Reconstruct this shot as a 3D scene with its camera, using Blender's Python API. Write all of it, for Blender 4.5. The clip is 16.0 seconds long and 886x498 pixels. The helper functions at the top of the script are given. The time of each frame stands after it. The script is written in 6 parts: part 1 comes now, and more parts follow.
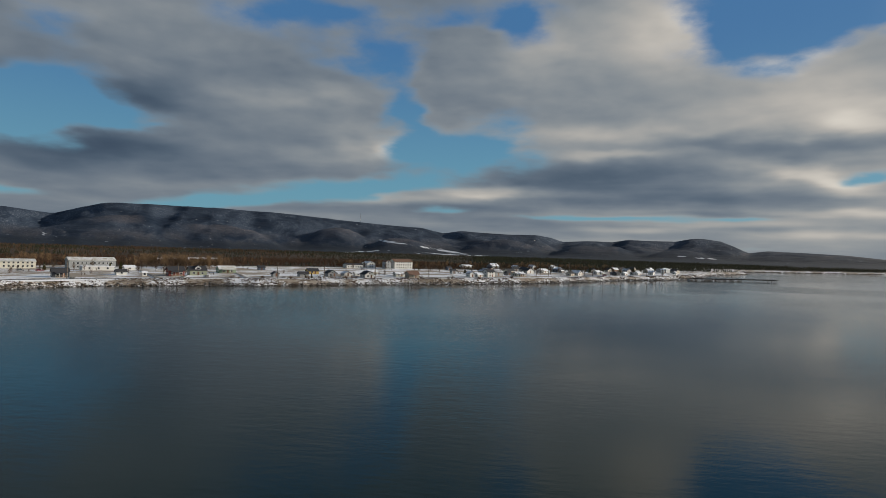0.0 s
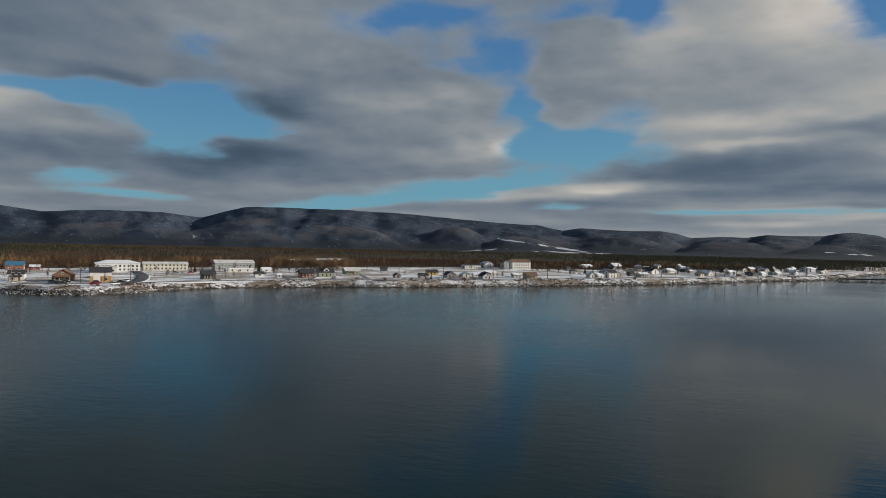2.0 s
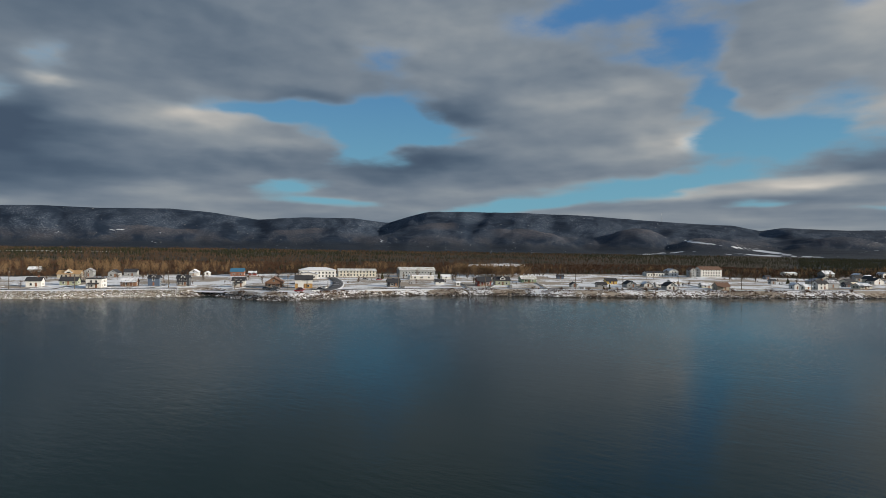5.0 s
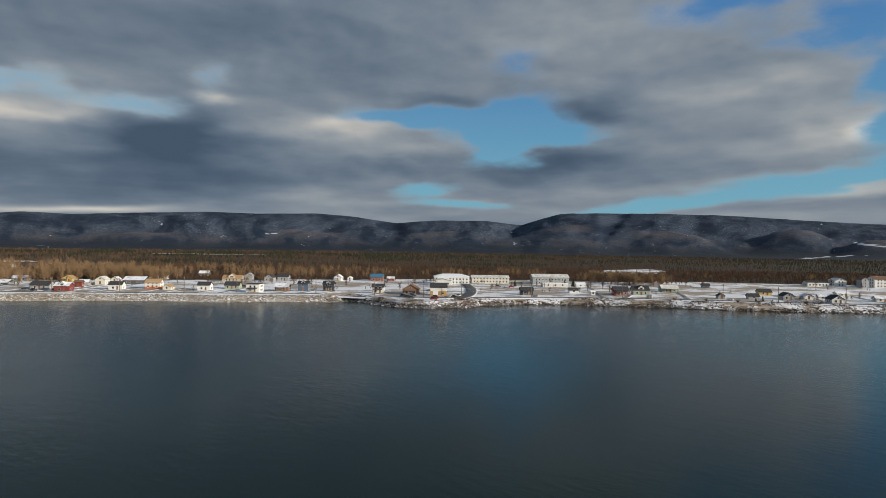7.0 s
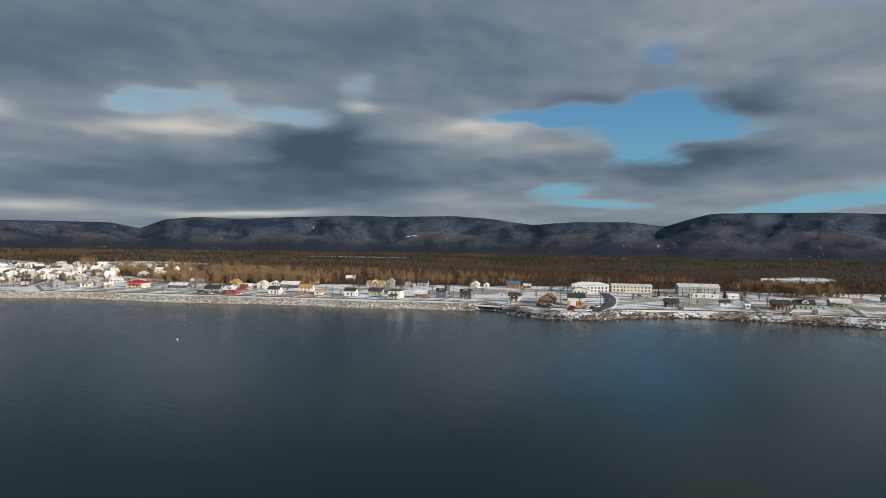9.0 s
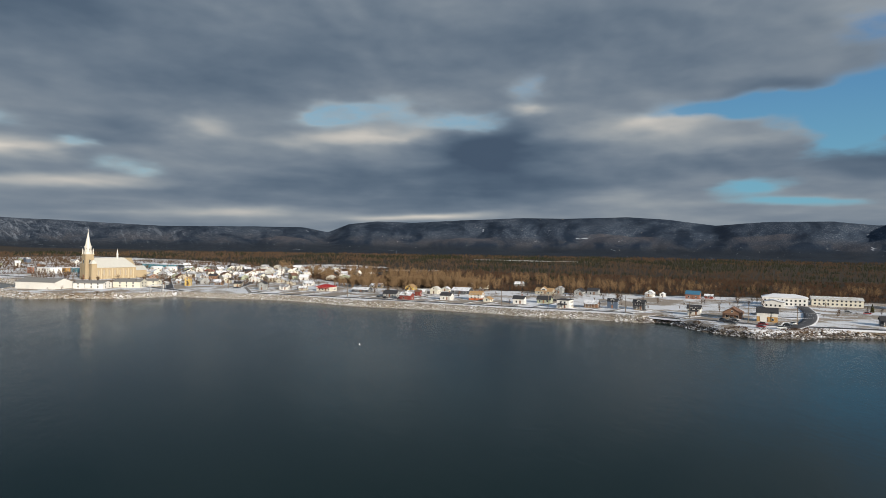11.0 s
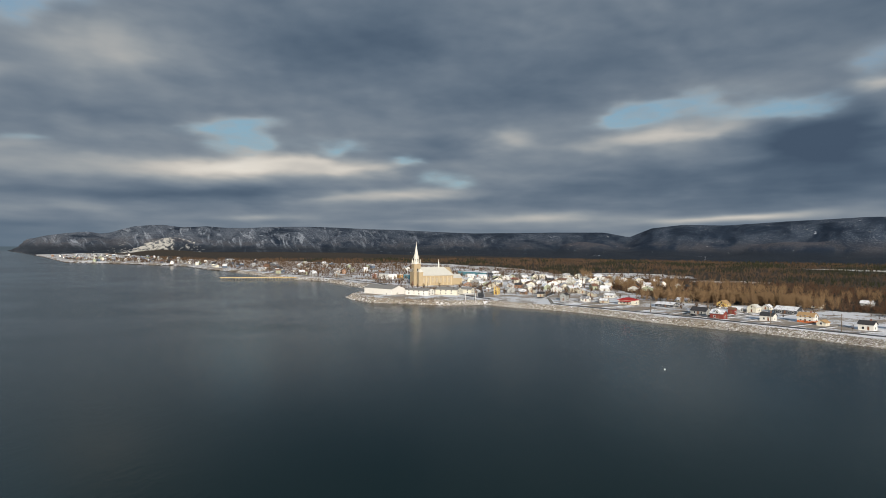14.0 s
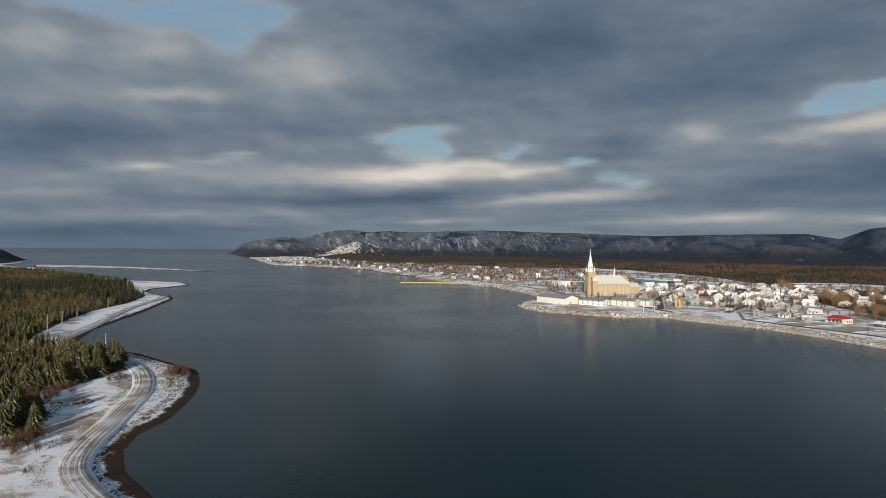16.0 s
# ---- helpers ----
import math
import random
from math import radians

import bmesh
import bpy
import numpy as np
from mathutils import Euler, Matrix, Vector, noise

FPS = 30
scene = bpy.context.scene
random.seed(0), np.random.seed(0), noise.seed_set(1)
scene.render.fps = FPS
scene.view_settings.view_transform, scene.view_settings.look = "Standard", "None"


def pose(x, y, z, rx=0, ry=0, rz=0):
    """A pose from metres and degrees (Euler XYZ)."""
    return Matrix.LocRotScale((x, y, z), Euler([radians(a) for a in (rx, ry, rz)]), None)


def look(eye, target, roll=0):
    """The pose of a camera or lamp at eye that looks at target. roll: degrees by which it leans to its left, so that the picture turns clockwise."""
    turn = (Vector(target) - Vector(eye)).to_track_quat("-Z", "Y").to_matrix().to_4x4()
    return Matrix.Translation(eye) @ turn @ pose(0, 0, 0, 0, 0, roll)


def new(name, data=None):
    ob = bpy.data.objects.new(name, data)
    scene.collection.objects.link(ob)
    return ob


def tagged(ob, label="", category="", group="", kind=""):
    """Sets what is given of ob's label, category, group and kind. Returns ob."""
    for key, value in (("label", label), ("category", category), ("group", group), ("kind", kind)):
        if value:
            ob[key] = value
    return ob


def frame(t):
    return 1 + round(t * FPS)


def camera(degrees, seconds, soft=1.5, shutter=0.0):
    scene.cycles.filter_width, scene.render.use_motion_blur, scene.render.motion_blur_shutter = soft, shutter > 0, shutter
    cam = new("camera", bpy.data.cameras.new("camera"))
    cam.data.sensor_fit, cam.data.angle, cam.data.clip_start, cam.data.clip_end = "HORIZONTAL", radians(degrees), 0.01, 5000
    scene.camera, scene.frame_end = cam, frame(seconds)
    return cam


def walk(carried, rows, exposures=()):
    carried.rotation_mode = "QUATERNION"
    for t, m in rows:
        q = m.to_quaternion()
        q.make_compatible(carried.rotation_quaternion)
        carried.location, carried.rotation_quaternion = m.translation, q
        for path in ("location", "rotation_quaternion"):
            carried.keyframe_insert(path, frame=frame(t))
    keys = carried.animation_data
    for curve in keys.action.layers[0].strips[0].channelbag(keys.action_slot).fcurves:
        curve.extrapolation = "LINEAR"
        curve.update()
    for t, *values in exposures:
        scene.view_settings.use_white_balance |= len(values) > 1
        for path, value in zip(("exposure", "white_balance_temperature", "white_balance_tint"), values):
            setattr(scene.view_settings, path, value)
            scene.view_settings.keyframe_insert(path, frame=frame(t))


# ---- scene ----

# The camera: a drone that climbs slowly on one spot and turns to the left.
cam = camera(71.85, 16.0, soft=0.7)
PATH = [  # seconds, x, y, z, yaw, pitch, roll
    (0.0, 0.0, -0.0, 23.3, 5.82, 0.32, 1.50),
    (0.5, 0.0, -0.1, 24.0, 8.41, 0.16, 1.33),
    (1.0, 0.0, -0.2, 24.6, 11.36, 0.03, 1.19),
    (1.5, 0.1, -0.2, 25.1, 14.23, -0.06, 1.08),
    (2.0, 0.1, -0.3, 25.7, 16.82, -0.11, 1.00),
    (2.5, 0.3, -0.3, 26.3, 19.31, -0.14, 0.96),
    (3.0, 0.4, -0.4, 27.0, 21.81, -0.17, 0.93),
    (5.5, 1.0, -1.2, 31.2, 36.35, -0.16, 0.75),
    (6.0, 1.1, -1.4, 32.2, 39.49, -0.16, 0.74),
    (6.5, 1.2, -1.6, 33.3, 42.59, -0.15, 0.76),
    (7.0, 1.2, -1.7, 34.4, 45.63, -0.16, 0.80),
    (7.5, 1.2, -1.7, 35.6, 48.71, -0.16, 0.86),
    (8.0, 1.2, -1.7, 36.8, 51.89, -0.17, 0.88),
    (8.5, 1.3, -1.7, 38.0, 55.12, -0.18, 0.88),
    (9.0, 1.4, -1.6, 39.2, 58.38, -0.22, 0.88),
    (11.5, 2.4, -1.8, 44.7, 78.29, -0.27, 0.81),
    (12.0, 2.5, -1.9, 45.8, 82.53, -0.26, 0.78),
    (12.5, 2.6, -2.1, 47.0, 87.24, -0.27, 0.75),
    (13.0, 2.6, -2.2, 48.0, 92.06, -0.26, 0.68),
    (13.5, 2.7, -2.3, 49.1, 96.89, -0.24, 0.59),
    (14.0, 2.8, -2.3, 50.2, 101.69, -0.19, 0.52),
    (14.5, 2.8, -2.2, 51.4, 106.44, -0.15, 0.45),
    (15.0, 2.8, -2.1, 52.9, 111.05, -0.11, 0.42),
    (15.5, 2.9, -2.0, 54.5, 115.13, -0.09, 0.43),
    (16.0, 2.9, -1.9, 56.3, 117.78, -0.10, 0.47),
]
walk(cam, [(t, pose(x, y, z, 90 + pitch, 0, yaw) @ pose(0, 0, 0, 0, 0, roll)) for t, x, y, z, yaw, pitch, roll in PATH],
     exposures=[(0.0, -0.20), (3.0, -0.07), (6.0, 0.04), (9.0, 0.10), (12, 0.10), (16, -0.01)])

# ---------------------------------------------------------------- sky and sun
SUN_AZIMUTH, SUN_HEIGHT = -72.0, 16.0      # azimuth: degrees to the left of +y
sun_way = Vector((-math.sin(radians(SUN_AZIMUTH)) * math.cos(radians(SUN_HEIGHT)),
                  math.cos(radians(SUN_AZIMUTH)) * math.cos(radians(SUN_HEIGHT)), math.sin(radians(SUN_HEIGHT))))
sun_data = bpy.data.lights.new("sun", "SUN")
sun_data.energy, sun_data.angle, sun_data.color = 5.0, radians(0.6), (1.0, 0.91, 0.78)
sun = new("sun", sun_data)
sun.matrix_world = look((0, 0, 900), Vector((0, 0, 900)) - sun_way)

world = bpy.data.worlds.new("world")
scene.world = world
world.use_nodes = True
WN, WL = world.node_tree.nodes, world.node_tree.links
WN.clear()


class Tree:
    """Short ways to add nodes to one node tree."""

    def __init__(self, nodes, links):
        self.nodes, self.links = nodes, links

    def put(self, socket, value):
        if isinstance(value, bpy.types.NodeSocket):
            self.links.new(value, socket)
        elif isinstance(value, (tuple, list)) and len(value) == 3 and socket.type == "RGBA":
            socket.default_value = (*value, 1)
        else:
            socket.default_value = value

    def math(self, op, a, b=0.0, c=0.0, clamp=False):
        n = self.nodes.new("ShaderNodeMath")
        n.operation, n.use_clamp = op, clamp
        for socket, value in zip(n.inputs, (a, b, c)):
            self.put(socket, value)
        return n.outputs[0]

    def mix(self, fac, a, b, blend="MIX"):
        n = self.nodes.new("ShaderNodeMix")
        n.data_type, n.blend_type = "RGBA", blend
        self.put(n.inputs[0], fac), self.put(n.inputs[6], a), self.put(n.inputs[7], b)
        return n.outputs[2]

    def smooth(self, value, low, high, to_low=0.0, to_high=1.0):
        n = self.nodes.new("ShaderNodeMapRange")
        n.interpolation_type = "SMOOTHSTEP"
        for socket, v in zip(n.inputs, (value, low, high, to_low, to_high)):
            self.put(socket, v)
        return n.outputs[0]

    def noise(self, vector, scale, detail=4.0, rough=0.55, distort=0.0):
        n = self.nodes.new("ShaderNodeTexNoise")
        self.put(n.inputs["Vector"], vector)
        n.inputs["Scale"].default_value, n.inputs["Detail"].default_value = scale, detail
        n.inputs["Roughness"].default_value, n.inputs["Distortion"].default_value = rough, distort
        return n.outputs["Fac"]

    def vec(self, x, y, z):
        n = self.nodes.new("ShaderNodeCombineXYZ")
        for socket, v in zip(n.inputs, (x, y, z)):
            self.put(socket, v)
        return n.outputs[0]

    def bump(self, height, strength, distance):
        n = self.nodes.new("ShaderNodeBump")
        n.inputs["Strength"].default_value, n.inputs["Distance"].default_value = strength, distance
        self.put(n.inputs["Height"], height)
        return n.outputs[0]


W = Tree(WN, WL)
way_node = WN.new("ShaderNodeTexCoord")
split = WN.new("ShaderNodeSeparateXYZ")
WL.new(way_node.outputs["Generated"], split.inputs[0])
dx, dy, dz = split.outputs
azimuth = W.math("MULTIPLY", W.math("ARCTAN2", W.math("MULTIPLY", dx, -1.0), dy), 180 / math.pi)
height = W.math("MULTIPLY", W.math("ARCSINE", dz), 180 / math.pi)

# Cloud texture in degrees of azimuth and height, drawn out along the horizon.
def cloud_noise(seed, scale, detail, rough, shift_az=0.0, shift_el=0.0):
    squeeze = W.math("POWER", W.math("MAXIMUM", W.math("ADD", height, 2.0 + shift_el), 0.5), 0.62)
    return W.noise(W.vec(W.math("MULTIPLY", W.math("ADD", azimuth, shift_az), 0.055), W.math("MULTIPLY", squeeze, 0.62), seed), scale, detail, rough, 0.15)


billow = cloud_noise(1.7, 2.4, 5.0, 0.48)
billow_soft = cloud_noise(1.7, 2.4, 3.0, 0.45)
billow_sunward = cloud_noise(1.7, 2.4, 3.0, 0.45, -0.9, 0.6)
puff = cloud_noise(9.1, 6.5, 5.0, 0.50)
streak = W.noise(W.vec(W.math("MULTIPLY", azimuth, 0.06), W.math("MULTIPLY", height, 0.85), 3.3), 1.0, 4.0, 0.45, 0.3)
warp = W.math("SUBTRACT", cloud_noise(4.4, 3.0, 3.0, 0.42), 0.5)
warp_b = W.math("SUBTRACT", cloud_noise(7.3, 3.2, 3.0, 0.42), 0.5)
spot = W.vec(W.math("ADD", azimuth, W.math("MULTIPLY", warp, 7.0)), W.math("ADD", height, W.math("MULTIPLY", warp_b, W.smooth(height, 2.0, 9.0, 0.5, 2.4))), 1.0)

# Soft ovals of the sky: azimuth, height, half width, half height, weight, lean in degrees.
# Where blue sky shows between the clouds (below 0: a cloud that stands in a gap).
CLEAR_A = [
    (-29, 6.7, 1.4, 0.52, 0.8, 3), (-27.7, 19, 2.6, 1.11, 1, 10), (-24.2, 19.6, 4, 1.85, 1, 9), (-20.6, 19.3, 4.7, 2.98, 1.1, 7), (-19.8, 3.4, 2.3, 0.18, 0.5, 1),
    (-15.4, 0.8, 6.7, 0.19, 0.5, -1), (-13.6, 3.3, 3.9, 0.24, 0.55, 0), (-7, 3.5, 4.8, 0.2, 0.6, 0), (-0.8, 21.1, 3.1, 2.07, 0.8, 1), (1.1, 12.2, 3.2, 0.91, 0.5, 0),
    (3.4, 19.5, 1.9, 0.66, -0.5, -1), (4.2, 9.4, 5, 1.55, 1.2, -1), (6.1, 21.1, 3.2, 1.16, 0.4, -1), (6.7, 4, 2.6, 0.26, 0.6, -1), (7.5, 15.3, 2.4, 2.96, -0.5, -2),
]
CLEAR_B = [
    (9.4, 12.8, 1.7, 2.77, 0.95, -2), (12.3, 17.8, 4.2, 2.15, 0.85, -3), (13.5, 5.7, 8.8, 0.88, 1, -6), (19.1, 20.8, 6, 1.35, 0.85, -6), (26.3, 3.9, 6.3, 0.42, 0.8, -6),
    (33.2, 9.7, 2.8, 0.5, 0.5, -3), (34.9, 10.4, 3.2, 0.81, 0.6, -7), (38.2, 11.4, 3.6, 1.56, 1.1, -4), (38.7, 17.1, 2.9, 1.61, 0.5, -6), (39.9, 11.4, 3.3, 1.77, 0.9, -9),
    (40.8, 8.4, 2.4, 1.08, 0.9, -4), (43.7, 4.1, 4.1, 0.39, 0.8, 1), (44.7, 11.9, 3.6, 0.7, 0.9, -3), (47.3, 5.3, 2.2, 0.52, 0.8, -4), (51.1, 12, 4, 0.66, 1, -1),
]
CLEAR_C = [
    (66.4, 14.3, 1.6, 1.3, 0.5, -7), (74.2, 11.4, 3.4, 0.49, 0.7, -4), (81.3, 12.2, 4.9, 0.93, 0.8, -6), (83.3, 11.8, 2.2, 0.75, 0.48, 7), (85.4, 11.5, 1.7, 0.45, 0.5, -7),
    (101, 6, 1.5, 0.46, 0.32, -2), (101.6, 6.2, 2, 0.5, 0.32, 1), (104.3, 7.7, 1.5, 0.45, 0.28, 1), (104.5, 7.9, 1.4, 0.5, 0.4, -3), (111, 9.1, 1.1, 0.61, 0.32, -5),
    (111.7, 9.3, 2.6, 0.62, 0.4, 1), (120, 8.9, 1.9, 0.56, 0.56, -6), (120.2, 9.3, 2.4, 1.34, 0.64, -1), (121.1, 10.5, 3.6, 0.68, 0.56, -8), (122.3, 10.6, 2.6, 0.51, 0.4, -1),
]
CLEAR_D = [
    (136, 8.4, 1.4, 0.39, 0.32, -3), (137.4, 17.4, 2.3, 1.09, 0.56, -6), (139.8, 19.4, 6.8, 1.22, 1.25, -8), (149.4, 18.4, 3.1, 0.61, 0.48, -11),
]
# Where the cloud sheet is lit or dull.
TONE_A = [
    (-28.6, 10.9, 2.9, 1.06, 0.25, 5), (-27.6, 3.8, 4.4, 0.31, 0.28, 1), (-26.8, 6.5, 4.1, 0.71, 0.38, 14), (-26.1, 2.2, 3.8, 0.31, 0.25, 0), (-25.6, 12.7, 7, 3.03, 0.22, 6),
    (-23.7, 9.2, 9.2, 0.9, -0.28, 3), (-23.5, 16.5, 2.8, 0.56, 0.25, -13), (-21.5, 15.8, 2.1, 0.35, 0.2, 6), (-21.3, 2.7, 3.4, 0.22, -0.14, 0), (-19.6, 2.9, 6.5, 0.29, 0.22, 0),
    (-17.4, 3.8, 3.7, 0.18, -0.14, 1), (-17.4, 5.3, 8.9, 0.77, -0.22, 1), (-16.6, 20.2, 2.7, 1.74, 0.25, 6), (-12.4, 19.2, 5.7, 2.71, 0.28, 4), (-11, 2.4, 4.1, 0.24, 0.16, 0),
]
TONE_B = [
    (-9.3, 9.2, 5.9, 0.45, 0.22, 1), (-8.3, 7.1, 8.4, 1.32, -0.3, 0), (-7.7, 11.1, 7.5, 0.8, 0.22, 1), (-4.3, 5, 5.4, 0.4, -0.12, 0), (-2.4, 18.3, 3.1, 2.13, 0.18, 1),
    (1.9, 5.7, 3.4, 0.47, 0.28, -1), (2.2, 5.2, 3.1, 0.26, 0.22, 0), (5.1, 4, 9.4, 0.47, -0.1, -1), (6.9, 4.8, 3.2, 0.26, 0.18, -1), (10.5, 9.2, 1.7, 0.77, 0.34, -2),
    (13, 4.9, 3.4, 0.52, 0.2, -2), (13.7, 9.8, 4.2, 1.63, 0.16, -3), (17.9, 13.8, 6.6, 0.78, 0.14, -4), (27.8, 6.1, 6.8, 0.58, -0.06, -4), (30.4, 16.2, 6.6, 0.89, 0.08, -8),
]
TONE_C = [
    (31.8, 19.3, 9.2, 1.62, 0.12, -4), (32.4, 12.3, 4.7, 1.58, -0.15, -8), (33.7, 12.4, 2.8, 0.89, -0.15, -3), (34.4, 8.2, 4.5, 1, -0.22, -6), (36.6, 7.3, 8.8, 1.21, -0.2, -3),
    (36.6, 16.4, 7.8, 2.3, -0.03, -11), (37.9, 20.2, 11.4, 2.37, 0.02, -13), (40.7, 15.6, 7.1, 2.81, -0.02, -12), (46.1, 13.3, 5.3, 0.73, -0.14, -7), (49.8, 9.1, 5.7, 0.67, 0.12, -2),
    (52.3, 7.2, 9, 0.9, -0.14, -5), (54.2, 3.9, 5.3, 0.44, 0.1, -4), (54.2, 10.5, 4.1, 0.95, 0.16, -8), (54.3, 15.9, 7.5, 2.26, -0.12, -11), (57.4, 10.9, 3.7, 0.74, 0.28, -4),
]
TONE_D = [
    (58.3, 4.5, 3.7, 0.51, 0.14, -2), (64.5, 8.2, 8.2, 1.06, -0.15, -4), (64.7, 18.6, 10.4, 1.98, -0.16, -8), (66.8, 5.4, 8.7, 2.03, -0.13, -4), (66.8, 12.4, 1.7, 0.32, 0.28, -6),
    (69, 9.9, 3.2, 2.07, -0.22, -6), (70.2, 8.4, 4.6, 1.82, -0.24, -3), (70.2, 9.1, 4.4, 1.28, -0.08, -7), (73, 5, 9.1, 1, -0.15, -4), (74.2, 2.9, 4.6, 0.22, 0.2, -3),
    (77, 2.6, 6.2, 0.25, 0.28, -2), (81.3, 9.9, 6.3, 0.71, 0.38, -5), (86.8, 5.5, 9.4, 1.01, -0.2, -4), (88.9, 16.3, 9, 2.3, -0.12, -10), (92.2, 2.9, 3.3, 0.31, 0.16, -3),
]
TONE_E = [
    (94.5, 13.6, 7.2, 1.73, -0.1, -2), (96, 10, 2.8, 0.86, 0.24, -2), (96.9, 2.5, 7.7, 0.26, 0.16, -1), (103, 8.7, 3.9, 1.59, -0.15, -3), (104, 5.1, 4.8, 0.55, 0.22, -2),
    (106.5, 4.7, 5.6, 0.41, 0.22, 0), (109.2, 7.1, 4.3, 0.48, 0.32, -4), (109.3, 17.6, 9, 2.66, -0.1, -7), (111.7, 7.8, 3.9, 0.52, 0.3, 0), (111.8, 18.3, 10.4, 3.32, -0.12, 1),
    (112.3, 4.3, 2.6, 0.33, 0.22, -3), (118.8, 2.6, 5, 0.26, 0.1, -2), (119.1, 2.5, 4.2, 0.26, 0.1, -1), (119.6, 7.1, 6, 0.88, 0.42, -5), (120.3, 4.7, 4.5, 0.44, -0.15, -4),
]
TONE_F = [
    (127.5, 4.2, 14.1, 0.62, -0.18, -1), (127.5, 6.5, 13.6, 0.77, 0.22, -2), (130.1, 16, 5, 1.81, 0.28, -4), (132.6, 10.5, 6.9, 0.84, -0.1, -3), (137.4, 7.5, 2.8, 0.49, 0.2, -3),
    (140.6, 2.7, 5.4, 0.3, 0.09, -2), (141.1, 12.7, 4, 0.79, 0.24, -6), (143.7, 16.4, 3.4, 0.96, 0.2, -8), (144.1, 6.4, 2.3, 0.33, 0.3, -4), (146.1, 1.1, 9.4, 0.56, -0.25, -1),
    (148.2, 12.7, 4.3, 1.52, 0.08, -8), (149.4, 8.7, 6.5, 1.32, -0.2, -6), (151.6, 4.1, 3.7, 0.3, 0.13, -3), (151.7, 15.6, 1.8, 1.14, 0.2, -10),
]


def dotted(v):
    n = WN.new("ShaderNodeVectorMath")
    n.operation = "DOT_PRODUCT"
    WL.new(spot, n.inputs[0])
    n.inputs[1].default_value = v
    return n.outputs["Value"]


def gathered(ovals, start):
    """The sum of soft ovals."""
    total = start
    for az, el, wide_by, high_by, weight, lean in ovals:
        c, s = math.cos(radians(lean)), math.sin(radians(lean))
        along = dotted((c / wide_by, s / wide_by, -(c * az + s * el) / wide_by))
        across = dotted((-s / high_by, c / high_by, (s * az - c * el) / high_by))
        d = W.math("MULTIPLY_ADD", along, along, W.math("MULTIPLY", across, across))
        total = W.math("MULTIPLY_ADD", W.math("POWER", 0.45, d), weight, total)
    return total


wisp = W.math("ADD", W.math("MULTIPLY", W.math("SUBTRACT", billow, 0.5), 0.85), W.math("MULTIPLY", W.math("SUBTRACT", puff, 0.5), 0.45))
gaps = gathered(CLEAR_A + CLEAR_B + CLEAR_C + CLEAR_D, 0.0)
overhead = W.math("MULTIPLY", W.smooth(height, 24.0, 36.0), W.smooth(cloud_noise(2.9, 1.1, 3.0, 0.5), 0.45, 0.62))
shred = W.math("MULTIPLY", W.math("SUBTRACT", cloud_noise(5.2, 9.0, 5.0, 0.6), 0.5), W.smooth(azimuth, 45.0, 75.0, 0.25, 0.7))
open_sky = W.math("ADD", W.math("MAXIMUM", gaps, overhead), W.math("ADD", W.math("MULTIPLY", wisp, W.smooth(gaps, -0.05, 0.30, 0.25, 1.0)), W.math("MULTIPLY", shred, W.smooth(gaps, 0.05, 0.4))))
cover = W.smooth(open_sky, W.smooth(azimuth, 45.0, 75.0, 0.08, 0.0), W.smooth(azimuth, 45.0, 75.0, 0.74, 1.15), 1.0, 0.0)
cover = W.math("MAXIMUM", cover, W.math("MULTIPLY", W.smooth(azimuth, 48.0, 66.0, 0.0, 0.42), W.smooth(cloud_noise(5.2, 7.0, 5.0, 0.6), 0.35, 0.65, 0.3, 1.1)))

# Clear sky between the clouds.
nishita = WN.new("ShaderNodeTexSky")
nishita.sky_type, nishita.sun_disc = "NISHITA", False
nishita.sun_elevation, nishita.sun_rotation = radians(SUN_HEIGHT), radians(-SUN_AZIMUTH)
nishita.altitude, nishita.dust_density = 50, 0.6
clear = W.mix(W.smooth(height, 2.0, 20.0), (0.135, 0.36, 0.49), (0.060, 0.19, 0.41))
clear = W.mix(W.smooth(azimuth, 50.0, 80.0, 0.0, 0.55), clear, (0.30, 0.46, 0.54))
clear = W.mix(0.12, clear, W.mix(1.0, nishita.outputs[0], (0.10, 0.10, 0.10), "MULTIPLY"))

# Cloud tone: dull blue-grey bodies, cream where the low sun reaches their rims and tops.
base_tone = W.math("ADD", W.math("ADD", W.smooth(azimuth, -30.0, 20.0, 0.56, 0.41), W.smooth(azimuth, 62.0, 80.0, 0.0, -0.03)), W.smooth(height, 10.0, 20.0, 0.0, -0.03))
tone = gathered(TONE_A + TONE_B + TONE_C + TONE_D + TONE_E + TONE_F, base_tone)
tone = W.math("ADD", tone, W.math("MULTIPLY", W.math("SUBTRACT", billow_soft, billow_sunward), 0.30))
tone = W.math("ADD", tone, W.math("MULTIPLY", W.math("SUBTRACT", puff, 0.5), 0.09))
tone = W.math("ADD", tone, W.math("MULTIPLY", W.math("SUBTRACT", streak, 0.5), W.math("MULTIPLY", W.smooth(height, 3.0, 10.0, 0.34, 0.03), W.smooth(azimuth, 5.0, 40.0, 1.0, 0.55))))
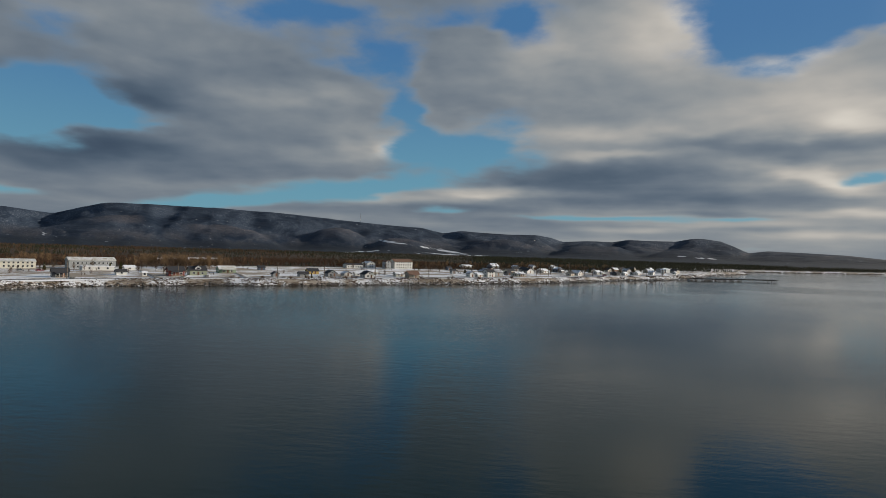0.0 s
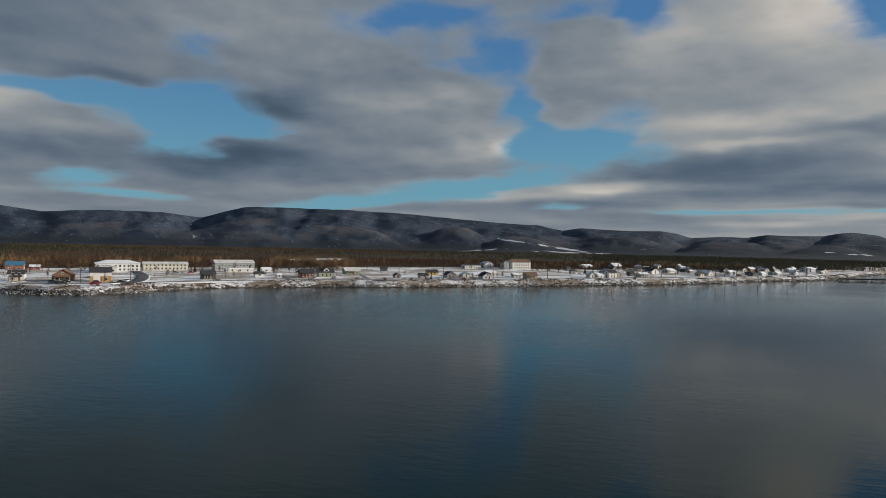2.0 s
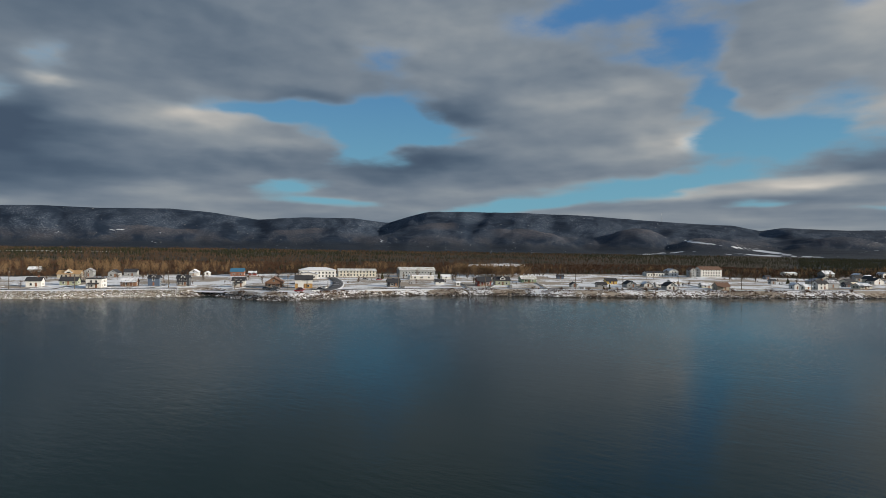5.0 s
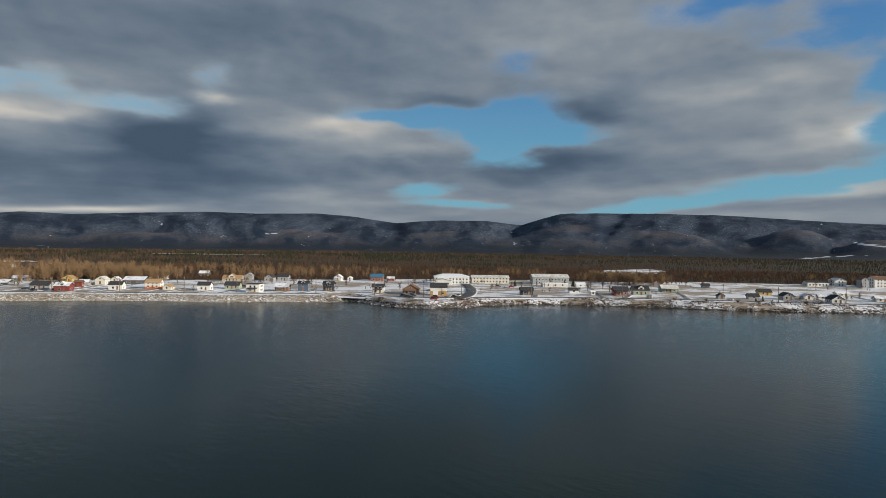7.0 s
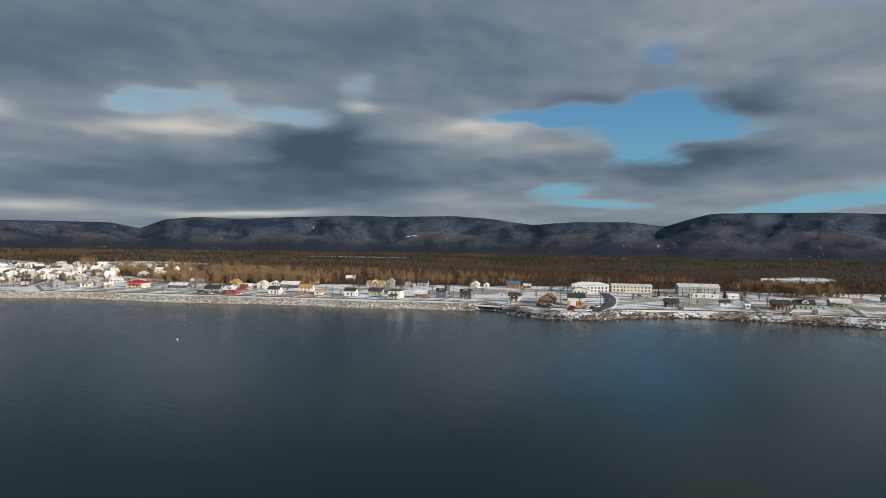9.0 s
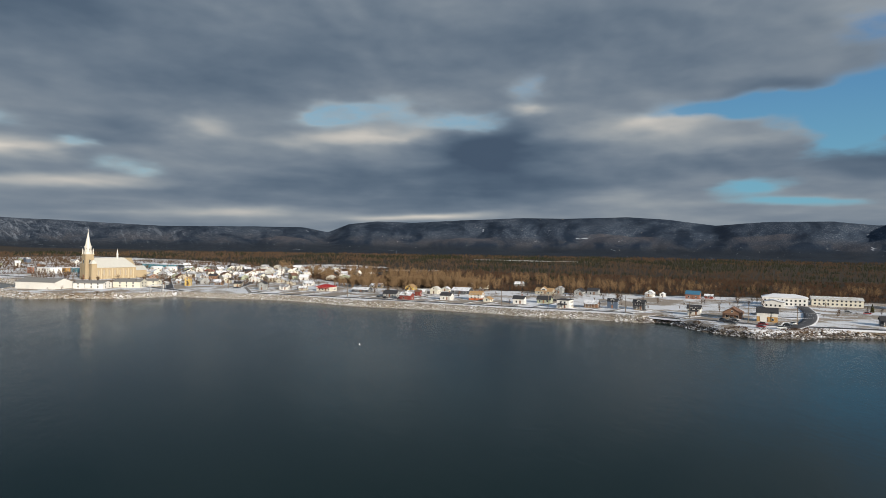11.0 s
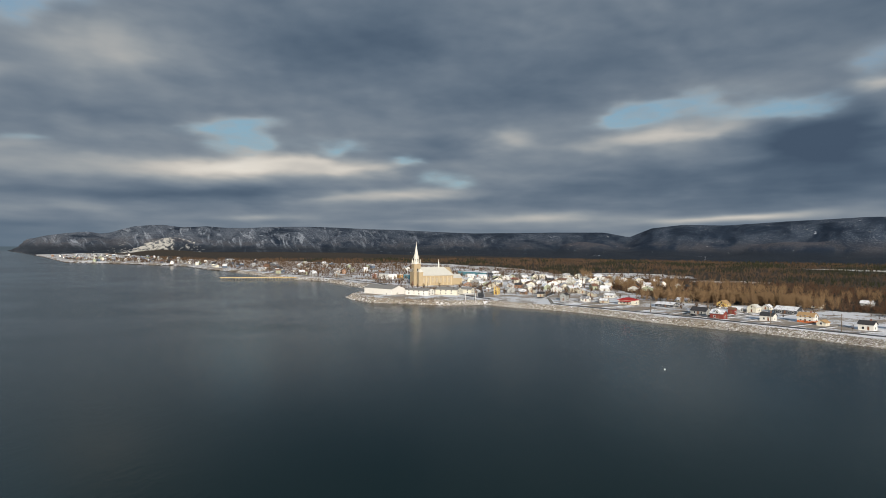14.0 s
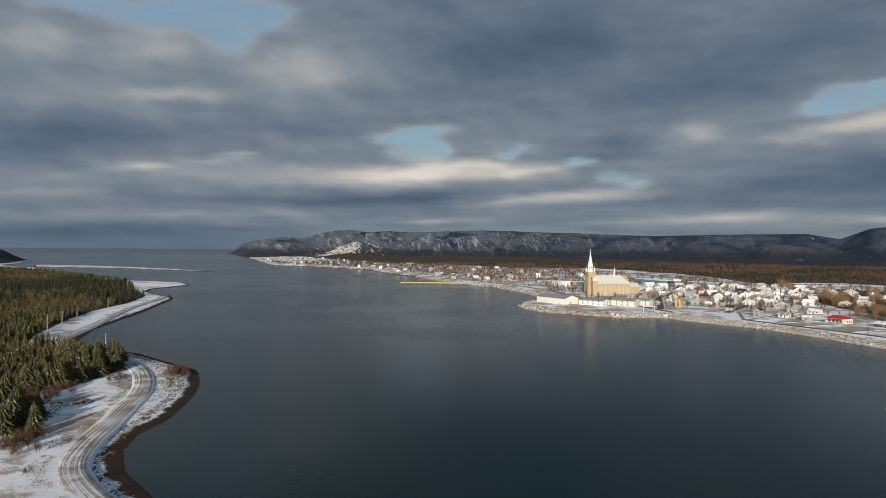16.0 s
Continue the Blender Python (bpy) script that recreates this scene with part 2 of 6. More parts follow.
# Rims beside the gaps catch the sun.
tone = W.math("ADD", tone, W.math("MULTIPLY", W.smooth(gaps, 0.0, 0.60), W.smooth(azimuth, 40.0, 75.0, 0.10, 0.20)))
tone = W.math("ADD", tone, W.smooth(height, 20.0, 30.0, 0.0, -0.16))
tone = W.math("MINIMUM", W.math("MAXIMUM", tone, 0.0), 1.0)
ramp = WN.new("ShaderNodeValToRGB")
ramp.color_ramp.interpolation = "B_SPLINE"
stops = ramp.color_ramp.elements
stops[0].position, stops[0].color = 0.0, (0.052, 0.080, 0.125, 1)
stops[1].position, stops[1].color = 1.0, (0.80, 0.75, 0.67, 1)
for place_at, rgb in ((0.18, (0.086, 0.127, 0.180)), (0.38, (0.170, 0.212, 0.264)), (0.58, (0.318, 0.346, 0.363)), (0.78, (0.53, 0.50, 0.46))):
    stops.new(place_at).color = (*rgb, 1)
W.put(ramp.inputs[0], tone)
sky_color = W.mix(cover, clear, ramp.outputs[0])
# Sea haze low over the horizon.
sky_color = W.mix(W.math("MULTIPLY", W.smooth(height, 0.0, 2.6, 1.0, 0.0), W.smooth(azimuth, 105.0, 140.0, 0.0, 0.75)), sky_color, (0.098, 0.145, 0.20))
# The sky brightens round the veiled sun.
near_sun = WN.new("ShaderNodeVectorMath")
near_sun.operation = "DOT_PRODUCT"
W.put(near_sun.inputs[0], way_node.outputs["Generated"])
near_sun.inputs[1].default_value = sun_way
sky_color = W.mix(W.math("MULTIPLY", W.smooth(near_sun.outputs["Value"], 0.74, 1.0), 0.35), sky_color, (1.3, 1.18, 0.95), "ADD")
# Below the rim of the sea.
sky_color = W.mix(W.smooth(height, -0.32, -0.20, 1.0, 0.0), sky_color, (0.088, 0.118, 0.142))
background = WN.new("ShaderNodeBackground")
W.put(background.inputs[0], sky_color)
background.inputs[1].default_value = 1.0
world_out = WN.new("ShaderNodeOutputWorld")
WL.new(background.outputs[0], world_out.inputs[0])

# ---------------------------------------------------------------- materials
def material(name, rough=0.8, metal=0.0, spec=0.3):
    m = bpy.data.materials.new(name)
    m.use_nodes = True
    t = Tree(m.node_tree.nodes, m.node_tree.links)
    t.bsdf = m.node_tree.nodes["Principled BSDF"]
    t.bsdf.inputs["Roughness"].default_value, t.bsdf.inputs["Metallic"].default_value = rough, metal
    t.bsdf.inputs["Specular IOR Level"].default_value = spec
    geo = t.nodes.new("ShaderNodeNewGeometry")
    t.place, t.normal, t.island = geo.outputs["Position"], geo.outputs["Normal"], geo.outputs["Random Per Island"]
    info = t.nodes.new("ShaderNodeObjectInfo")
    t.random = info.outputs["Random"]
    return m, t


def finish(t, color, normal=None, rough=None):
    t.put(t.bsdf.inputs["Base Color"], color)
    if normal is not None:
        t.put(t.bsdf.inputs["Normal"], normal)
    if rough is not None:
        t.put(t.bsdf.inputs["Roughness"], rough)


def dull(name, color, grain=0.25, scale=0.8, rough=0.85, spread=0.0):
    """A weathered surface: a colour with stains at two scales."""
    m, t = material(name, rough)
    n = t.noise(t.place, scale, 5, 0.65)
    fine = t.noise(t.place, scale * 9, 3, 0.6)
    k = t.math("ADD", t.math("MULTIPLY", n, grain), t.math("MULTIPLY", fine, grain * 0.6))
    k = t.math("ADD", k, 1.0 - grain * 0.8)
    if spread:
        k = t.math("MULTIPLY", k, t.math("ADD", t.math("MULTIPLY", t.random, spread), 1 - spread / 2))
    finish(t, t.mix(1.0, (*color,), t.vec(k, k, k), "MULTIPLY"), t.bump(fine, 0.3, 0.02))
    return m


def clapboard(name, color, grain=0.18):
    """Painted horizontal boards."""
    m, t = material(name, 0.6)
    sep = t.nodes.new("ShaderNodeSeparateXYZ")
    t.put(sep.inputs[0], t.place)
    board = t.math("FRACT", t.math("MULTIPLY", sep.outputs[2], 5.0))
    stain = t.noise(t.place, 0.5, 5, 0.6)
    k = t.math("ADD", t.math("MULTIPLY", stain, grain), 1 - grain * 0.6)
    k = t.math("MULTIPLY", k, t.math("ADD", t.math("MULTIPLY", t.random, 0.12), 0.94))
    finish(t, t.mix(1.0, color, t.vec(k, k, k), "MULTIPLY"), t.bump(board, 0.5, 0.03))
    return m


def snowy(name, color, amount, scale=0.35, rough=0.9):
    """A roof or stone with snow lying on it in patches."""
    m, t = material(name, rough)
    n = t.noise(t.place, scale, 6, 0.62)
    fine = t.noise(t.place, scale * 8, 4, 0.6)
    k = t.math("ADD", t.math("MULTIPLY", fine, 0.5), 0.75)
    k = t.math("MULTIPLY", k, t.math("ADD", t.math("MULTIPLY", t.island, 0.7), 0.6))
    base = t.mix(1.0, color, t.vec(k, k, k), "MULTIPLY")
    up = t.nodes.new("ShaderNodeSeparateXYZ")
    t.put(up.inputs[0], t.normal)
    lying = t.math("ADD", t.math("ADD", n, t.math("MULTIPLY", t.math("SUBTRACT", fine, 0.5), 0.35)), t.math("MULTIPLY", t.math("SUBTRACT", up.outputs[2], 0.6), 0.25))
    m_snow = t.smooth(lying, 0.85 - amount, 1.2 - amount)
    finish(t, t.mix(m_snow, base, (0.78, 0.79, 0.82)), t.bump(fine, 0.4, 0.05))
    return m


WALL = {
    "white": clapboard("white_clapboard", (0.69, 0.68, 0.65)), "cream": clapboard("cream_clapboard", (0.62, 0.595, 0.51)),
    "yellow": clapboard("yellow_clapboard", (0.56, 0.40, 0.13)), "ochre": clapboard("ochre_clapboard", (0.42, 0.25, 0.09)),
    "red": clapboard("red_clapboard", (0.21, 0.05, 0.04)), "grey": clapboard("grey_clapboard", (0.30, 0.31, 0.31)),
    "sage": clapboard("sage_clapboard", (0.30, 0.33, 0.24)), "charcoal": clapboard("charcoal_clapboard", (0.055, 0.06, 0.07)),
    "blue": clapboard("slate_blue_clapboard", (0.09, 0.12, 0.17)), "brown": clapboard("brown_clapboard", (0.24, 0.14, 0.09)),
    "tan": clapboard("tan_clapboard", (0.44, 0.40, 0.32)), "green": clapboard("green_clapboard", (0.22, 0.30, 0.20)),
    "brick": dull("brick_red", (0.25, 0.12, 0.085)), "teal": clapboard("turquoise_metal", (0.10, 0.27, 0.34)),
    "orange": clapboard("orange_clapboard", (0.50, 0.13, 0.04)),
}
ROOF = {
    "dark": snowy("dark_shingles", (0.045, 0.045, 0.05), 0.10), "grey": snowy("grey_shingles", (0.16, 0.16, 0.17), 0.42), "snow": snowy("snowy_roof", (0.22, 0.22, 0.23), 0.95),
    "brown": snowy("brown_shingles", (0.17, 0.10, 0.07), 0.15), "red": snowy("red_metal_roof", (0.36, 0.03, 0.03), 0.1),
    "blue": snowy("blue_metal_roof", (0.05, 0.16, 0.26), 0.1), "tan": snowy("tan_shingles", (0.40, 0.26, 0.13), 0.15),
    "silver": snowy("silver_metal_roof", (0.50, 0.48, 0.42), 0.4), "half": snowy("half_snowy_shingles", (0.10, 0.10, 0.11), 0.58), "slate": snowy("plain_grey_sheet_roof", (0.23, 0.225, 0.215), 0.16),
}
pane_mat, pane_tree = material("window_glass", 0.08, 0.0, 0.5)
finish(pane_tree, (0.03, 0.035, 0.04))
trim_mat = dull("white_trim", (0.62, 0.62, 0.60), 0.12)
door_mat = dull("door_paint", (0.20, 0.10, 0.06), 0.2, spread=0.8)
wood_mat = dull("weathered_wood", (0.26, 0.20, 0.14), 0.5)
pole_mat = dull("pole_wood", (0.16, 0.13, 0.10), 0.4)
metal_mat = dull("galvanised_metal", (0.45, 0.46, 0.47), 0.2)
stone_wall_mat = dull("sandstone", (0.39, 0.31, 0.20), 0.35, 0.25)
stone_trim_mat = dull("pale_stone_trim", (0.50, 0.42, 0.29), 0.2, 0.5)
church_pane_mat = dull("pale_leaded_glass", (0.36, 0.31, 0.24), 0.2, 0.3, 0.4)
church_roof_mat = dull("silver_church_roof", (0.54, 0.53, 0.49), 0.14, 0.3, 0.55)
spire_mat = dull("painted_spire_metal", (0.62, 0.60, 0.54), 0.16, 0.4, 0.5)
tyre_mat = dull("tyre_rubber", (0.02, 0.02, 0.02), 0.2)
CAR = [dull("car_paint_" + n, c, 0.1, 0.5, 0.3) for n, c in (("black", (0.02, 0.02, 0.025)), ("grey", (0.18, 0.19, 0.2)), ("red", (0.3, 0.03, 0.03)), ("white", (0.7, 0.7, 0.7)))]
rock_mat = snowy("armour_stone", (0.22, 0.19, 0.15), 0.44, 0.55)
shingle_rock_mat = snowy("bank_stone", (0.075, 0.06, 0.047), 0.40, 0.25)

# Snow-covered ground, fields, woodland floor, shore and mountain slopes on one sheet.
ground_mat, g = material("winter_ground", 0.95, 0, 0.15)


def held(t, name):
    n = t.nodes.new("ShaderNodeAttribute")
    n.attribute_name = name
    return n.outputs["Fac"]


shore_off, near_side, wood_part, hill_part, bare_part = (held(g, k) for k in ("shore_off", "near_side", "wood_part", "hill_part", "bare_part"))
n_big, n_mid, n_fine = g.noise(g.place, 0.012, 6, 0.6), g.noise(g.place, 0.09, 6, 0.65), g.noise(g.place, 0.7, 5, 0.65)
snow = g.mix(n_fine, (0.74, 0.75, 0.79), (0.84, 0.83, 0.82))
grass = g.mix(n_fine, (0.16, 0.11, 0.06), (0.30, 0.21, 0.11))
mud = g.mix(n_mid, (0.020, 0.013, 0.009), (0.060, 0.038, 0.024))
floor_c = g.mix(n_mid, (0.035, 0.029, 0.023), (0.080, 0.060, 0.042))
n_patch = g.noise(g.place, 0.03, 5, 0.6)
tufts = g.math("ADD", g.math("MULTIPLY", n_patch, 0.55), g.math("ADD", g.math("MULTIPLY", n_mid, 0.27), g.math("MULTIPLY", n_fine, 0.18)))
land = g.mix(g.math("MULTIPLY", g.smooth(g.math("ADD", tufts, g.math("MULTIPLY", bare_part, 0.25)), 0.50, 0.57), 0.78), snow, grass)
land = g.mix(g.smooth(g.math("ADD", wood_part, g.math("MULTIPLY", g.math("SUBTRACT", n_mid, 0.5), 0.8)), 0.35, 0.6), land, floor_c)
# The bank between road and sea: dead grass and stones with snow caught in streaks.
bank_way = held(g, "bank_part")
caught = g.math("ADD", g.math("MULTIPLY", g.noise(g.place, 0.22, 6, 0.7, 0.6), 0.6), g.math("MULTIPLY", n_fine, 0.4))
turf = g.mix(n_mid, (0.060, 0.042, 0.028), (0.19, 0.135, 0.085))
land = g.mix(g.math("MULTIPLY", g.math("MINIMUM", bank_way, 1.0), g.smooth(g.math("ADD", caught, g.math("MULTIPLY", g.math("MAXIMUM", g.math("SUBTRACT", bank_way, 1.0), 0.0), 0.16)), 0.48, 0.58)), land, turf)
edge = g.math("ADD", g.math("ADD", shore_off, g.math("MULTIPLY", g.math("SUBTRACT", n_fine, 0.5), 3.5)), g.math("MULTIPLY", g.math("SUBTRACT", n_mid, 0.5), 8.0))
land = g.mix(g.smooth(edge, 4.0, 5.6, 1.0, 0.0), land, mud)
# Mountain woods, tinted blue for distance haze: bare hardwoods with snow showing between them, dark conifers in the
# hollows, open snowfields and gullies.
place = g.nodes.new("ShaderNodeSeparateXYZ")
g.put(place.inputs[0], g.place)
round_way = g.math("MULTIPLY", g.math("ARCTAN2", place.outputs[0], place.outputs[1]), 180 / math.pi)
snow_part, scar_part = held(g, "snow_part"), held(g, "scar_part")
slope_at = g.vec(g.math("MULTIPLY", round_way, 0.5), g.math("MULTIPLY", place.outputs[2], 0.011), g.math("MULTIPLY", g.math("ADD", place.outputs[0], place.outputs[1]), 0.0016))
gully = g.noise(slope_at, 0.9, 7, 0.62, 0.5)
grain = g.noise(slope_at, 19.0, 5, 0.72, 0.2)
# The slate-blue cast of these colours stands in for haze over the distance.
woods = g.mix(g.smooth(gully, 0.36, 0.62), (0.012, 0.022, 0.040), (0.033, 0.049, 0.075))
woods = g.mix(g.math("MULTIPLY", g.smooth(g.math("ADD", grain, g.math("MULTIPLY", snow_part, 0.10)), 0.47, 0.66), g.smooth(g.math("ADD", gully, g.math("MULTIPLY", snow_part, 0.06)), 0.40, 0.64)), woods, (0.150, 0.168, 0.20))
woods = g.mix(g.math("MULTIPLY", g.smooth(place.outputs[2], 50.0, 120.0, 0.55, 0.0), g.smooth(gully, 0.42, 0.6)), woods, (0.066, 0.055, 0.052))
field = g.noise(g.vec(g.math("MULTIPLY", round_way, 0.75), g.math("MULTIPLY", place.outputs[2], 0.032), 3.0), 1.0, 5, 0.55, 1.2)
woods = g.mix(g.smooth(field, 0.70, 0.76, 0.0, 0.8), woods, (0.55, 0.57, 0.61))
chute_at = g.vec(g.math("ADD", g.math("MULTIPLY", round_way, 1.1), g.math("MULTIPLY", place.outputs[2], 0.006)), g.math("MULTIPLY", place.outputs[2], 0.011), 5.0)
chute = g.math("ADD", g.math("MULTIPLY", g.noise(chute_at, 1.0, 7, 0.66, 1.4), 0.75), g.math("MULTIPLY", grain, 0.25))
woods = g.mix(g.math("MULTIPLY", g.smooth(chute, 0.50, 0.66), g.math("MULTIPLY", snow_part, 0.80)), woods, (0.46, 0.49, 0.54))
# Low plain and hill foot: dark conifers, with the haze's blue in the colour.
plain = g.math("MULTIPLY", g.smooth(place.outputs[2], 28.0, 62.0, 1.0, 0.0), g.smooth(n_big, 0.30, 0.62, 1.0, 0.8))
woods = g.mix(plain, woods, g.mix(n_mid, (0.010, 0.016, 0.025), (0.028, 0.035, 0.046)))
open_strip = g.noise(g.vec(g.math("MULTIPLY", round_way, 0.9), g.math("MULTIPLY", n_big, 2.0), g.math("MULTIPLY", place.outputs[2], 0.16)), 1.3, 4, 0.55, 0.6)
woods = g.mix(g.math("MULTIPLY", g.smooth(place.outputs[2], 24.0, 110.0, 0.7, 0.0), g.smooth(open_strip, 0.70, 0.74)), woods, (0.46, 0.47, 0.50))
# Foothill crests get paler hardwood colour, painted as if lit against the slope behind.
woods = g.mix(g.math("MULTIPLY", held(g, "lit_crown_part"), g.smooth(grain, 0.36, 0.62, 0.15, 0.8)), woods, (0.125, 0.112, 0.115))
woods = g.mix(g.smooth(g.math("ADD", held(g, "field_part"), g.math("MULTIPLY", g.math("SUBTRACT", grain, 0.5), 0.6)), 0.35, 0.62, 0.0, 0.85), woods, (0.66, 0.68, 0.72))
woods = g.mix(g.smooth(g.math("ADD", scar_part, g.math("MULTIPLY", g.math("SUBTRACT", g.noise(slope_at, 7.0, 5, 0.65, 0.4), 0.5), 2.6)), 0.40, 0.75, 0.0, 0.9), woods, (0.70, 0.66, 0.58))
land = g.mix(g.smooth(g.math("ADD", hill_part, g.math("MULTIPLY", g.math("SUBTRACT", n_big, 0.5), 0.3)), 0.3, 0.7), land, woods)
spur = g.noise(g.place, 0.0065, 6, 0.6, 0.6)
relief = g.math("ADD", g.math("ADD", g.math("MULTIPLY", n_mid, 0.42), g.math("MULTIPLY", n_fine, 0.18)), g.math("MULTIPLY", g.math("MULTIPLY", hill_part, spur), 9.0))
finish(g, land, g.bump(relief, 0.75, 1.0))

# The sea: dark water under a light breeze, with smoother lanes.
water_mat, w = material("sea_water", 0.05, 0.0, 0.28)
w.bsdf.inputs["IOR"].default_value = 1.333
lane = w.noise(w.place, 0.006, 4, 0.55, 1.2)
stretch = w.nodes.new("ShaderNodeMapping")
w.put(stretch.inputs["Vector"], w.place)
stretch.inputs["Rotation"].default_value = (0, 0, radians(35))
stretch.inputs["Scale"].default_value = (0.35, 1.0, 1.0)
ripple = w.math("ADD", w.math("MULTIPLY", w.noise(stretch.outputs[0], 0.7, 5, 0.60), 0.5), w.math("MULTIPLY", w.noise(stretch.outputs[0], 0.16, 3, 0.5), 0.4))
west = w.nodes.new("ShaderNodeSeparateXYZ")
w.put(west.inputs[0], w.place)
harbour = w.smooth(west.outputs[0], 80.0, -300.0)        # the wind freshens towards the harbour
breeze = w.math("ADD", w.smooth(lane, 0.42, 0.62, 0.10, 0.26), w.math("MULTIPLY", harbour, 0.34))
rough_w = w.math("ADD", w.smooth(lane, 0.38, 0.65, 0.065, 0.10), w.math("MULTIPLY", harbour, 0.085))
bump_w = w.nodes.new("ShaderNodeBump")
bump_w.inputs["Distance"].default_value = 0.4
w.put(bump_w.inputs["Strength"], breeze), w.put(bump_w.inputs["Height"], ripple)
finish(w, w.mix(lane, (0.0018, 0.0125, 0.0115), (0.0026, 0.0155, 0.014)), bump_w.outputs[0], rough_w)

# ---------------------------------------------------------------- lie of the land
# Waterline of the town side, from the far cape to the inlet.
TOWN_SHORE = [(-3262, -3521), (-2384, -2464), (-1900, -1900), (-1377, -1309), (-1345, -1111), (-1260, -880), (-1101, -711), (-1024, -603),
              (-887, -464), (-839, -400), (-803, -339), (-724, -264), (-650, -216), (-600, -214), (-566, -217), (-545, -203), (-518, -176), (-510, -129),
              (-510, -106), (-528, -74), (-510, -46), (-491, -3), (-470, 22), (-432, 56)] + [
    (-405, 96), (-382, 126), (-349, 157), (-338, 177), (-320, 200), (-311, 209), (-312, 224), (-288, 223), (-266, 222), (-248, 231),
    (-240, 249), (-240, 267), (-233, 291), (-218, 311), (-195, 329), (-174, 346), (-149, 357), (-124, 375), (-98, 397), (-71, 420),
    (-32, 453), (18, 495), (65, 545), (115, 616), (176, 672), (214, 728)] + [
    (240, 775), (275, 860), (330, 960), (395, 1040), (380, 1130), (420, 1230), (600, 1310), (860, 1420), (1300, 1560), (2200, 1900)]
TOWN_LAND = TOWN_SHORE + [(5200, 2600), (5200, 5200), (-5600, 5200), (-5600, -3600)]
# Waterline of the near side, from the beach under the drone to the spit.
NEAR_SHORE = [(-40, -98), (-72, -102), (-88, -122), (-95, -142), (-104, -156), (-116, -166), (-130, -171), (-151, -186), (-165, -198), (-178, -212),
              (-190, -228), (-194, -242), (-200, -268), (-206, -292), (-205, -325), (-212, -350), (-222, -366), (-249, -396), (-289, -428), (-329, -459)] + [
    (-400, -521), (-434, -552), (-449, -570), (-454, -586), (-468, -622), (-487, -664), (-522, -700), (-557, -711), (-605, -730), (-634, -780), (-628, -840),
    (-625, -904), (-694, -1104), (-779, -1340), (-850, -1570), (-893, -1815), (-1043, -1993), (-1213, -2247), (-1230, -2330), (-1180, -2600)]
NEAR_LAND = NEAR_SHORE + [(-1000, -3100), (-600, -4700), (900, -4700), (900, -160), (200, -120)]
SAND_BAR = [(-876, -1625), (-948, -1418), (-950, -1215), (-944, -1044), (-1008, -1290), (-1024, -1532), (-975, -1807)]


def inside(px, py, ring):
    hit = np.zeros(px.shape, bool)
    for (x0, y0), (x1, y1) in zip(ring, ring[1:] + ring[:1]):
        if y0 != y1:
            hit ^= ((y0 > py) != (y1 > py)) & (px < (x1 - x0) * (py - y0) / (y1 - y0) + x0)
    return hit


def off_line(px, py, line):
    """Distance to a line of points."""
    best = np.full(px.shape, 1e9)
    for (x0, y0), (x1, y1) in zip(line, line[1:]):
        ex, ey = x1 - x0, y1 - y0
        k = np.clip(((px - x0) * ex + (py - y0) * ey) / (ex * ex + ey * ey), 0, 1)
        best = np.minimum(best, np.hypot(px - x0 - k * ex, py - y0 - k * ey))
    return best


def signed(px, py, ring, line):
    d = off_line(px, py, line)
    return np.where(inside(px, py, ring), d, -d)


def lattice(ix, iy, seed):
    h = (ix * 374761393 + iy * 668265263 + seed * 974634721) & 0x7FFFFFFF
    h = ((h ^ (h >> 13)) * 1274126177) & 0x7FFFFFFF
    return ((h ^ (h >> 16)) & 0xFFFF) / 65535.0


def value_noise(px, py, seed=0):
    ix, iy = np.floor(px).astype(np.int64), np.floor(py).astype(np.int64)
    fx, fy = px - ix, py - iy
    fx, fy = fx * fx * (3 - 2 * fx), fy * fy * (3 - 2 * fy)
    a, b = lattice(ix, iy, seed), lattice(ix + 1, iy, seed)
    c, d = lattice(ix, iy + 1, seed), lattice(ix + 1, iy + 1, seed)
    return (a * (1 - fx) + b * fx) * (1 - fy) + (c * (1 - fx) + d * fx) * fy


def fbm(px, py, octaves=5, seed=0):
    total, size, norm = 0.0, 1.0, 0.0
    for k in range(octaves):
        total = total + size * value_noise(px * 2.0 ** k, py * 2.0 ** k, seed + k)
        norm, size = norm + size, size * 0.52
    return total / norm


def ease(v, low, high):
    k = np.clip((v - low) / (high - low), 0, 1)
    return k * k * (3 - 2 * k)


